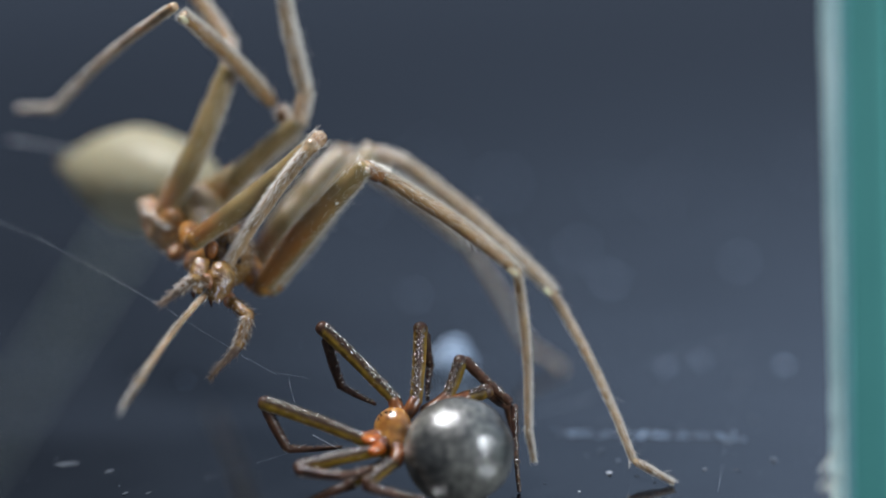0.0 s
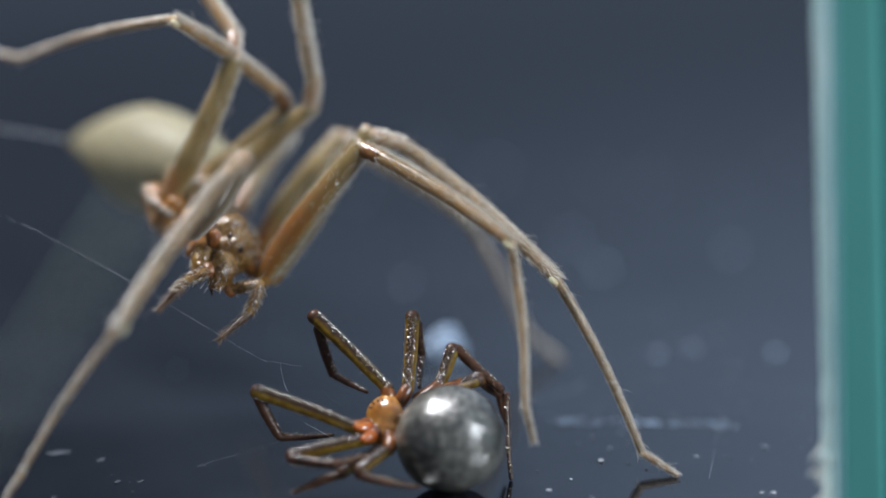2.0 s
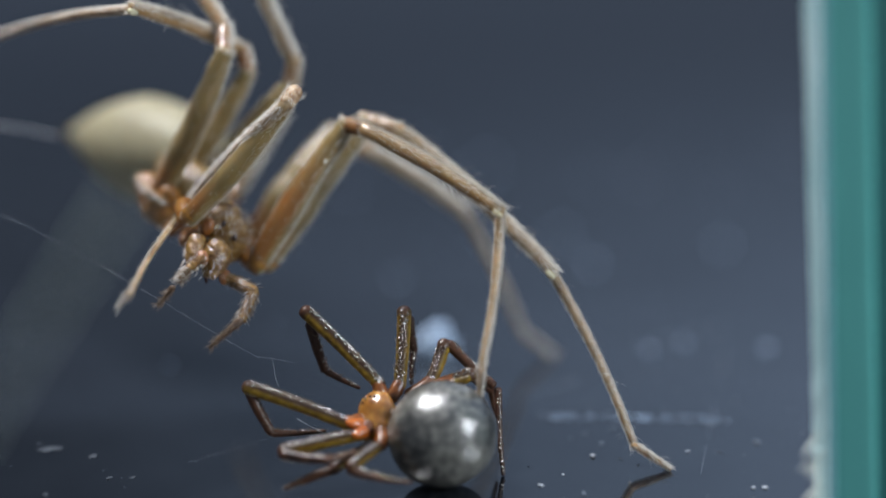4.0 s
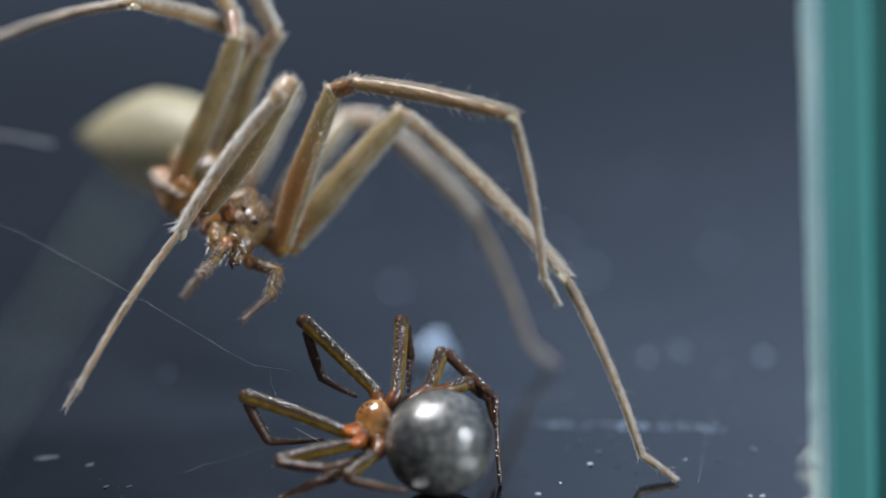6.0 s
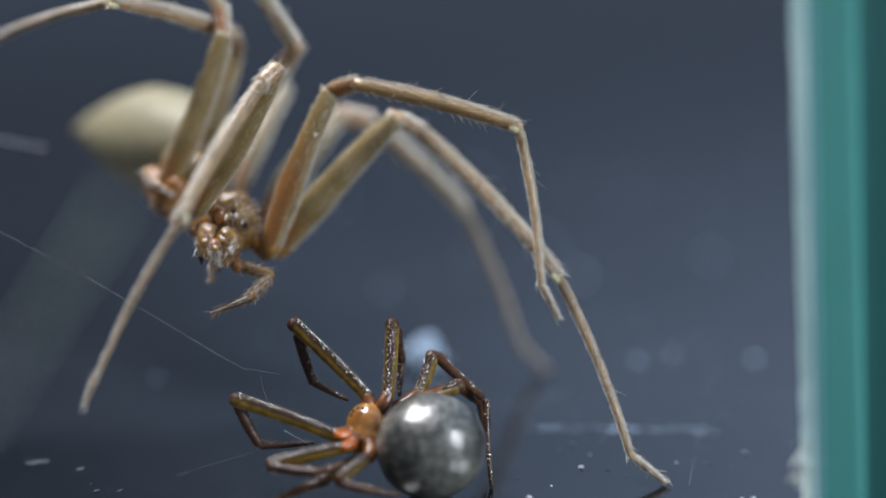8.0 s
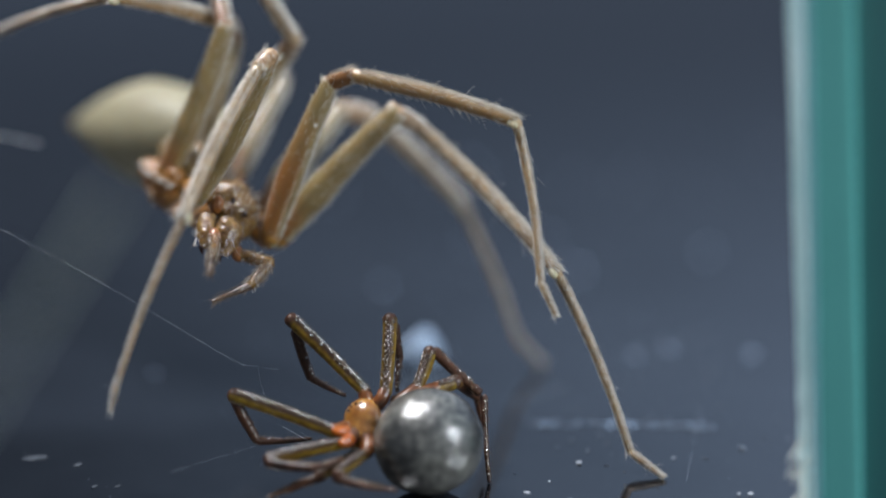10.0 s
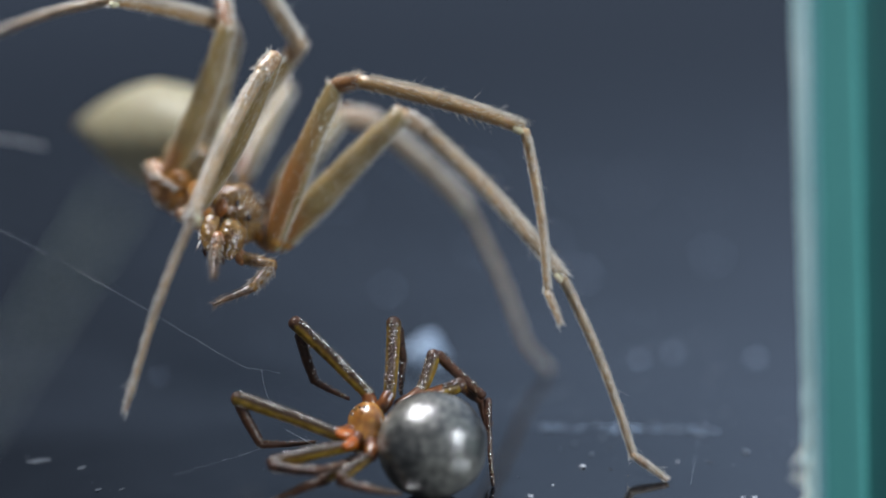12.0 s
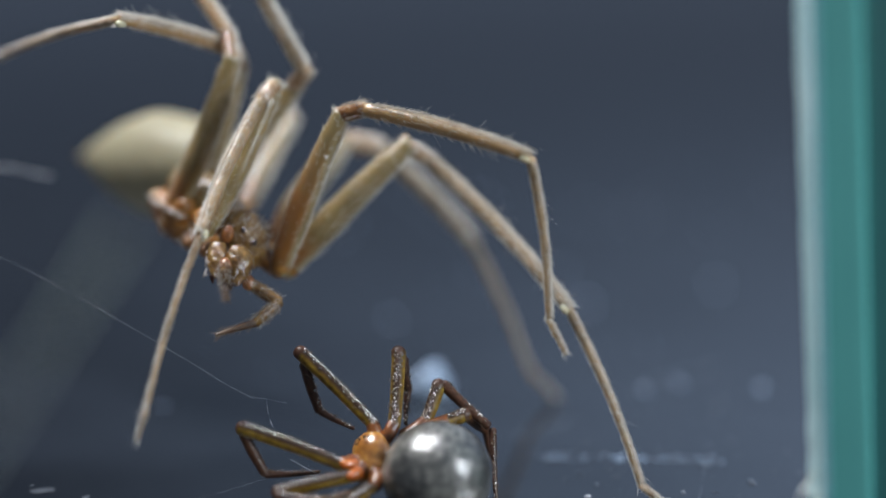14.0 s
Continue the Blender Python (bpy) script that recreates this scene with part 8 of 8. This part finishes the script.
    walk(limb['H'][3], [
        (0.0, pose(-0.00142, 0.01209, -0.00113, 149.2, -36.3, 167.3)),
        (0.2, pose(-0.00105, 0.01206, -0.00106, 148.7, -37.5, 168.2)),
        (0.5, pose(-0.00073, 0.01191, -0.00043, 149.1, -34.8, 166.2)),
        (1.0, pose(-0.00051, 0.01180, -0.00019, 148.6, -35.5, 166.7)),
        (1.2, pose(-0.00066, 0.01176, 0.00004, 148.4, -34.9, 166.3)),
        (1.5, pose(-0.00060, 0.01168, 0.00046, 146.6, -37.4, 168.3)),
        (1.8, pose(-0.00024, 0.01153, 0.00057, 146.7, -36.1, 167.2)),
        (2.0, pose(-0.00004, 0.01137, 0.00077, 146.4, -35.5, 166.7)),
        (2.2, pose(0.00018, 0.01122, 0.00086, 145.9, -36.0, 167.1)),
        (2.5, pose(0.00030, 0.01072, 0.00160, 144.5, -36.3, 167.3)),
        (2.6, pose(0.00040, 0.01057, 0.00173, 144.2, -36.3, 167.3)),
        (2.7, pose(0.00027, 0.01072, 0.00158, 144.6, -36.3, 167.3)),
        (3.0, pose(-0.00010, 0.01114, 0.00113, 145.7, -36.2, 167.2)),
        (5.3, pose(-0.00010, 0.01114, 0.00122, 145.4, -36.3, 167.3)),
        (5.5, pose(-0.00020, 0.01113, 0.00132, 145.3, -35.9, 167.0)),
        (5.7, pose(-0.00008, 0.01125, 0.00119, 143.8, -38.3, 169.1)),
        (5.9, pose(0.00001, 0.01108, 0.00149, 142.9, -38.8, 169.6)),
        (6.0, pose(0.00007, 0.01096, 0.00165, 142.5, -39.0, 169.8)),
        (6.2, pose(0.00005, 0.01095, 0.00165, 142.4, -39.0, 169.8)),
        (6.5, pose(0.00002, 0.01094, 0.00166, 142.4, -39.0, 169.9)),
        (7.5, pose(-0.00003, 0.01070, 0.00191, 142.8, -37.9, 168.7)),
        (10.0, pose(0.00010, 0.01076, 0.00184, 142.2, -38.7, 169.5)),
        (11.0, pose(-0.00006, 0.01088, 0.00179, 142.3, -38.7, 169.5)),
        (12.0, pose(-0.00002, 0.01098, 0.00161, 142.9, -38.1, 168.9)),
        (14.0, pose(0.00009, 0.01106, 0.00151, 142.5, -38.9, 169.7)),
    ])
    walk(limb['H'][4], [
        (0.0, pose(-0.00250, 0.01382, -0.00309, 157.3, -23.8, 172.4)),
        (0.2, pose(-0.00219, 0.01380, -0.00298, 157.1, -25.3, 173.1)),
        (0.5, pose(-0.00173, 0.01365, -0.00242, 156.7, -21.8, 171.5)),
        (1.0, pose(-0.00154, 0.01356, -0.00216, 156.3, -22.7, 171.9)),
        (1.2, pose(-0.00164, 0.01352, -0.00194, 156.0, -21.8, 171.5)),
        (1.5, pose(-0.00169, 0.01350, -0.00142, 154.6, -25.1, 173.1)),
        (1.8, pose(-0.00126, 0.01335, -0.00134, 154.5, -23.4, 172.2)),
        (2.0, pose(-0.00102, 0.01321, -0.00115, 154.0, -22.6, 171.8)),
        (2.2, pose(-0.00081, 0.01307, -0.00104, 153.8, -23.2, 172.1)),
        (2.5, pose(-0.00067, 0.01263, -0.00026, 151.7, -23.4, 172.2)),
        (2.6, pose(-0.00057, 0.01249, -0.00012, 151.2, -23.4, 172.2)),
        (2.7, pose(-0.00070, 0.01263, -0.00028, 151.9, -23.3, 172.2)),
        (3.0, pose(-0.00109, 0.01300, -0.00075, 153.5, -23.3, 172.1)),
        (5.3, pose(-0.00109, 0.01301, -0.00066, 153.0, -23.4, 172.2)),
        (5.5, pose(-0.00117, 0.01301, -0.00057, 152.7, -22.9, 172.0)),
        (5.7, pose(-0.00116, 0.01315, -0.00060, 152.2, -25.9, 173.7)),
        (5.9, pose(-0.00107, 0.01301, -0.00027, 151.0, -26.5, 174.0)),
        (6.0, pose(-0.00102, 0.01291, -0.00010, 150.5, -26.8, 174.2)),
        (6.2, pose(-0.00104, 0.01290, -0.00009, 150.5, -26.8, 174.2)),
        (6.5, pose(-0.00106, 0.01289, -0.00008, 150.6, -26.8, 174.2)),
        (7.5, pose(-0.00105, 0.01265, 0.00013, 150.4, -25.2, 173.2)),
        (10.0, pose(-0.00096, 0.01272, 0.00010, 150.1, -26.3, 173.9)),
        (11.0, pose(-0.00113, 0.01284, 0.00004, 150.3, -26.3, 173.9)),
        (12.0, pose(-0.00106, 0.01293, -0.00017, 150.9, -25.5, 173.4)),
        (14.0, pose(-0.00099, 0.01300, -0.00024, 150.7, -26.5, 174.0)),
    ])
    walk(limb['P'][0], [
        (0.0, pose(0.00059, -0.00149, -0.00123, -116.8, 51.5, -157.9)),
        (0.2, pose(0.00059, -0.00149, -0.00123, -136.8, 42.9, -174.6)),
        (0.5, pose(0.00059, -0.00149, -0.00123, -156.2, 44.3, -173.4)),
        (1.0, pose(0.00058, -0.00149, -0.00123, -139.4, 49.6, -168.4)),
        (1.2, pose(0.00059, -0.00149, -0.00123, -123.2, 54.3, -159.8)),
        (1.5, pose(0.00059, -0.00149, -0.00123, -144.2, 31.7, 168.9)),
        (1.8, pose(0.00059, -0.00149, -0.00123, -115.8, 56.9, -151.2)),
        (2.0, pose(0.00059, -0.00149, -0.00123, -62.4, 56.2, -83.0)),
        (2.2, pose(0.00059, -0.00149, -0.00123, -94.1, 61.6, -129.6)),
        (2.5, pose(0.00059, -0.00149, -0.00123, -143.0, 45.4, -176.5)),
        (2.6, pose(0.00059, -0.00149, -0.00123, -114.8, 64.2, -137.7)),
        (2.7, pose(0.00059, -0.00149, -0.00123, -116.7, 64.2, -137.7)),
        (3.0, pose(0.00059, -0.00149, -0.00123, -122.2, 64.2, -137.8)),
        (5.3, pose(0.00059, -0.00149, -0.00123, -133.2, 59.9, -149.8)),
        (5.5, pose(0.00059, -0.00149, -0.00123, -121.8, 64.9, -135.7)),
        (5.7, pose(0.00059, -0.00149, -0.00123, -123.5, 58.1, -157.8)),
        (5.9, pose(0.00059, -0.00149, -0.00123, -121.2, 60.8, -149.4)),
        (6.0, pose(0.00059, -0.00149, -0.00123, -120.9, 62.0, -145.0)),
        (6.2, pose(0.00059, -0.00149, -0.00123, -120.4, 61.6, -146.7)),
        (6.5, pose(0.00059, -0.00149, -0.00123, -120.1, 60.8, -149.2)),
        (7.5, pose(0.00060, -0.00149, -0.00123, -129.4, 65.2, -135.6)),
        (10.0, pose(0.00059, -0.00149, -0.00123, -125.9, 65.2, -135.6)),
        (11.0, pose(0.00059, -0.00149, -0.00123, -118.0, 64.9, -136.6)),
        (12.0, pose(0.00059, -0.00149, -0.00123, -115.5, 66.2, -130.3)),
        (14.0, pose(0.00061, -0.00149, -0.00124, -156.5, 52.0, -156.5)),
    ])
    walk(limb['P'][1], [
        (0.0, pose(0.00129, -0.00224, -0.00154, -146.6, -12.4, 176.2)),
        (0.2, pose(0.00118, -0.00217, -0.00180, -137.4, -16.8, 172.7)),
        (0.5, pose(0.00132, -0.00184, -0.00193, -108.6, -12.6, 179.3)),
        (1.0, pose(0.00132, -0.00203, -0.00174, -108.5, -11.8, -178.2)),
        (1.2, pose(0.00134, -0.00216, -0.00157, -128.6, -18.6, 168.9)),
        (1.5, pose(0.00091, -0.00220, -0.00198, -131.0, -28.2, 156.4)),
        (1.8, pose(0.00138, -0.00215, -0.00150, -138.4, -28.1, 156.6)),
        (2.0, pose(0.00158, -0.00178, -0.00095, -142.9, -11.9, 170.5)),
        (2.2, pose(0.00145, -0.00212, -0.00127, -158.5, -13.3, 169.8)),
        (2.5, pose(0.00122, -0.00212, -0.00187, -144.4, -9.0, 172.1)),
        (2.6, pose(0.00154, -0.00194, -0.00143, -145.1, -13.2, 169.1)),
        (2.7, pose(0.00155, -0.00191, -0.00144, -144.3, -13.0, 169.3)),
        (3.0, pose(0.00157, -0.00184, -0.00150, -140.3, -12.0, 170.0)),
        (5.3, pose(0.00153, -0.00185, -0.00160, -133.8, -11.1, 170.9)),
        (5.5, pose(0.00158, -0.00178, -0.00146, -125.3, -7.2, 175.7)),
        (5.7, pose(0.00137, -0.00216, -0.00158, -138.6, -12.9, 169.2)),
        (5.9, pose(0.00147, -0.00203, -0.00150, -133.4, -11.5, 170.6)),
        (6.0, pose(0.00151, -0.00196, -0.00148, -126.9, -10.2, 172.2)),
        (6.2, pose(0.00149, -0.00199, -0.00148, -127.7, -13.4, 168.0)),
        (6.5, pose(0.00146, -0.00204, -0.00149, -130.5, -18.8, 161.1)),
        (7.5, pose(0.00163, -0.00166, -0.00153, -129.5, -23.8, 154.7)),
        (10.0, pose(0.00160, -0.00171, -0.00149, -129.7, -24.0, 154.4)),
        (11.0, pose(0.00155, -0.00188, -0.00146, -129.3, -27.2, 150.1)),
        (12.0, pose(0.00159, -0.00179, -0.00142, -132.6, -24.7, 153.3)),
        (14.0, pose(0.00150, -0.00158, -0.00186, -125.8, -28.2, 148.4)),
    ])
    walk(limb['P'][2], [
        (0.0, pose(0.00107, -0.00279, -0.00238, -144.7, -36.8, 167.0)),
        (0.2, pose(0.00088, -0.00282, -0.00251, -128.6, -41.9, 160.8)),
        (0.5, pose(0.00124, -0.00278, -0.00224, -91.0, -42.8, 157.4)),
        (1.0, pose(0.00129, -0.00297, -0.00205, -91.9, -42.8, 160.2)),
        (1.2, pose(0.00099, -0.00289, -0.00216, -115.0, -43.9, 153.6)),
        (1.5, pose(0.00030, -0.00279, -0.00257, -116.3, -49.9, 135.6)),
        (1.8, pose(0.00075, -0.00264, -0.00219, -127.1, -49.4, 136.9)),
        (2.0, pose(0.00132, -0.00236, -0.00174, -134.7, -35.4, 158.4)),
        (2.2, pose(0.00115, -0.00246, -0.00221, -144.8, -34.2, 159.6)),
        (2.5, pose(0.00097, -0.00273, -0.00276, -152.0, -33.3, 160.3)),
        (2.6, pose(0.00123, -0.00248, -0.00224, -138.2, -36.8, 157.4)),
        (2.7, pose(0.00125, -0.00246, -0.00226, -138.7, -36.7, 157.4)),
        (3.0, pose(0.00128, -0.00247, -0.00229, -140.7, -36.6, 157.5)),
        (5.3, pose(0.00128, -0.00255, -0.00229, -124.3, -36.0, 158.3)),
        (5.5, pose(0.00145, -0.00258, -0.00203, -114.8, -34.4, 161.9)),
        (5.7, pose(0.00104, -0.00283, -0.00238, -139.3, -37.0, 157.6)),
        (5.9, pose(0.00121, -0.00273, -0.00218, -123.1, -36.7, 158.1)),
        (6.0, pose(0.00129, -0.00273, -0.00207, -115.0, -36.5, 158.4)),
        (6.2, pose(0.00118, -0.00274, -0.00208, -114.3, -38.3, 153.4)),
        (6.5, pose(0.00101, -0.00269, -0.00210, -114.2, -41.3, 145.0)),
        (7.5, pose(0.00105, -0.00226, -0.00212, -112.2, -44.4, 135.0)),
        (10.0, pose(0.00103, -0.00230, -0.00208, -110.8, -44.4, 135.1)),
        (11.0, pose(0.00087, -0.00243, -0.00205, -113.3, -46.7, 127.1)),
        (12.0, pose(0.00100, -0.00233, -0.00204, -113.7, -44.5, 134.2)),
        (14.0, pose(0.00082, -0.00214, -0.00238, -103.9, -46.6, 125.5)),
    ])
    walk(limb['Q'][0], [
        (0.0, pose(-0.00006, -0.00180, -0.00058, 21.1, -69.7, 54.3)),
        (0.2, pose(-0.00006, -0.00180, -0.00058, 38.4, -70.0, 53.9)),
        (0.5, pose(-0.00006, -0.00180, -0.00058, 23.7, -67.1, 58.6)),
        (1.0, pose(-0.00006, -0.00180, -0.00058, 44.6, -75.3, 41.5)),
        (1.2, pose(-0.00006, -0.00180, -0.00058, 39.3, -77.6, 32.7)),
        (1.5, pose(-0.00006, -0.00180, -0.00058, 27.2, -73.2, 44.1)),
        (1.8, pose(-0.00006, -0.00180, -0.00058, 65.1, -80.9, 9.7)),
        (2.0, pose(-0.00006, -0.00180, -0.00058, 131.0, -78.3, -72.0)),
        (2.2, pose(-0.00006, -0.00180, -0.00058, 144.8, -76.9, -77.8)),
        (2.5, pose(-0.00006, -0.00179, -0.00058, 138.5, -79.7, -67.1)),
        (2.6, pose(-0.00006, -0.00180, -0.00058, 104.4, -83.5, -26.5)),
        (2.7, pose(-0.00006, -0.00180, -0.00058, 94.5, -83.7, -15.8)),
        (3.0, pose(-0.00006, -0.00180, -0.00058, 67.4, -83.1, 13.5)),
        (5.3, pose(-0.00006, -0.00180, -0.00058, 124.5, -82.2, -48.3)),
        (5.5, pose(-0.00006, -0.00180, -0.00058, 20.8, -67.9, 66.0)),
        (5.7, pose(-0.00006, -0.00180, -0.00058, 37.3, -79.8, 42.5)),
        (5.9, pose(-0.00006, -0.00180, -0.00058, 144.2, -79.4, -68.5)),
        (6.0, pose(-0.00006, -0.00180, -0.00058, 158.8, -71.2, -86.0)),
        (6.2, pose(-0.00006, -0.00180, -0.00058, 158.8, -71.5, -85.6)),
        (6.5, pose(-0.00006, -0.00180, -0.00058, 158.8, -71.9, -85.2)),
        (7.5, pose(-0.00006, -0.00180, -0.00058, 26.8, -78.5, 70.1)),
        (10.0, pose(-0.00006, -0.00180, -0.00058, 152.8, -78.6, -58.1)),
        (11.0, pose(-0.00006, -0.00180, -0.00058, 154.9, -77.3, -61.2)),
        (12.0, pose(-0.00006, -0.00180, -0.00058, 127.7, -82.9, -35.5)),
        (14.0, pose(-0.00006, -0.00180, -0.00058, 74.5, -84.2, 18.4)),
    ])
    walk(limb['Q'][1], [
        (0.0, pose(-0.00030, -0.00277, -0.00024, -151.4, -46.7, 161.5)),
        (0.2, pose(-0.00001, -0.00281, -0.00030, -158.2, -57.0, 153.6)),
        (0.5, pose(-0.00016, -0.00278, -0.00020, -147.4, -35.4, 169.4)),
        (1.0, pose(-0.00013, -0.00283, -0.00040, -164.8, -49.1, 161.3)),
        (1.2, pose(-0.00036, -0.00279, -0.00038, -161.3, -41.9, 164.4)),
        (1.5, pose(-0.00039, -0.00279, -0.00033, -132.0, -35.7, 169.6)),
        (1.8, pose(-0.00039, -0.00298, -0.00055, -105.7, -35.6, 169.9)),
        (2.0, pose(-0.00062, -0.00271, -0.00073, -129.2, -34.5, 172.4)),
        (2.2, pose(-0.00048, -0.00276, -0.00078, -155.9, -34.7, 172.3)),
        (2.5, pose(-0.00042, -0.00280, -0.00074, -144.7, -35.0, 172.1)),
        (2.6, pose(-0.00033, -0.00282, -0.00067, 178.9, -37.5, 171.1)),
        (2.7, pose(-0.00038, -0.00274, -0.00073, 155.2, -39.7, 171.8)),
        (3.0, pose(-0.00026, -0.00287, -0.00057, -150.7, -33.3, 172.1)),
        (5.3, pose(-0.00036, -0.00283, -0.00071, -174.9, -37.1, 170.6)),
        (5.5, pose(-0.00016, -0.00318, -0.00029, -103.2, -30.8, 177.2)),
        (5.7, pose(-0.00028, -0.00288, -0.00047, -127.0, -33.7, 169.9)),
        (5.9, pose(-0.00036, -0.00287, -0.00077, -123.2, -33.5, 170.1)),
        (6.0, pose(-0.00042, -0.00282, -0.00093, -121.1, -33.5, 170.3)),
        (6.2, pose(-0.00038, -0.00277, -0.00090, -138.9, -35.7, 167.0)),
        (6.5, pose(-0.00035, -0.00276, -0.00087, -147.6, -37.3, 165.5)),
        (7.5, pose(0.00008, -0.00284, -0.00037, 162.3, -13.1, 169.0)),
        (10.0, pose(0.00001, -0.00281, -0.00075, -116.9, 5.3, 176.6)),
        (11.0, pose(-0.00001, -0.00281, -0.00078, -114.6, 5.9, 177.8)),
        (12.0, pose(-0.00003, -0.00283, -0.00065, -122.2, 6.7, 179.2)),
        (14.0, pose(-0.00001, -0.00283, -0.00054, -123.4, 9.7, -176.0)),
    ])
    walk(limb['Q'][2], [
        (0.0, pose(-0.00072, -0.00292, -0.00058, -135.8, -44.2, 163.0)),
        (0.2, pose(-0.00053, -0.00285, -0.00061, -118.3, -48.2, 155.4)),
        (0.5, pose(-0.00048, -0.00302, -0.00058, -156.1, -36.9, 169.6)),
        (1.0, pose(-0.00057, -0.00285, -0.00075, -138.4, -45.1, 162.6)),
        (1.2, pose(-0.00069, -0.00285, -0.00073, -143.2, -40.1, 168.1)),
        (1.5, pose(-0.00071, -0.00318, -0.00066, -160.0, -39.8, 168.3)),
        (1.8, pose(-0.00078, -0.00352, -0.00086, 159.0, -48.3, 168.4)),
        (2.0, pose(-0.00088, -0.00312, -0.00103, -158.7, -37.0, 168.5)),
        (2.2, pose(-0.00080, -0.00294, -0.00119, -157.1, -34.2, 169.9)),
        (2.5, pose(-0.00077, -0.00311, -0.00117, -147.8, -34.4, 169.8)),
        (2.6, pose(-0.00075, -0.00278, -0.00123, -158.7, -34.6, 169.6)),
        (2.7, pose(-0.00081, -0.00244, -0.00132, -139.5, -32.1, 171.4)),
        (3.0, pose(-0.00079, -0.00288, -0.00129, 151.4, -40.4, 170.4)),
        (5.3, pose(-0.00080, -0.00299, -0.00128, -121.1, -30.8, 173.6)),
        (5.5, pose(-0.00055, -0.00381, -0.00081, 150.3, -40.2, 170.5)),
        (5.7, pose(-0.00059, -0.00334, -0.00081, -159.3, -39.2, 170.4)),
        (5.9, pose(-0.00066, -0.00337, -0.00108, -146.7, -38.5, 170.9)),
        (6.0, pose(-0.00070, -0.00334, -0.00123, -149.8, -39.0, 170.5)),
        (6.2, pose(-0.00072, -0.00309, -0.00126, -136.5, -38.0, 171.4)),
        (6.5, pose(-0.00069, -0.00298, -0.00124, -132.7, -37.9, 171.6)),
        (7.5, pose(-0.00000, -0.00264, -0.00082, -136.4, -16.1, -164.1)),
        (10.0, pose(0.00001, -0.00324, -0.00097, -119.4, -20.3, -169.8)),
        (11.0, pose(-0.00000, -0.00325, -0.00098, -117.0, -20.3, -169.7)),
        (12.0, pose(-0.00000, -0.00324, -0.00090, -124.8, -17.6, -164.9)),
        (14.0, pose(0.00006, -0.00323, -0.00080, -125.0, -14.2, -159.8)),
    ])


motions()
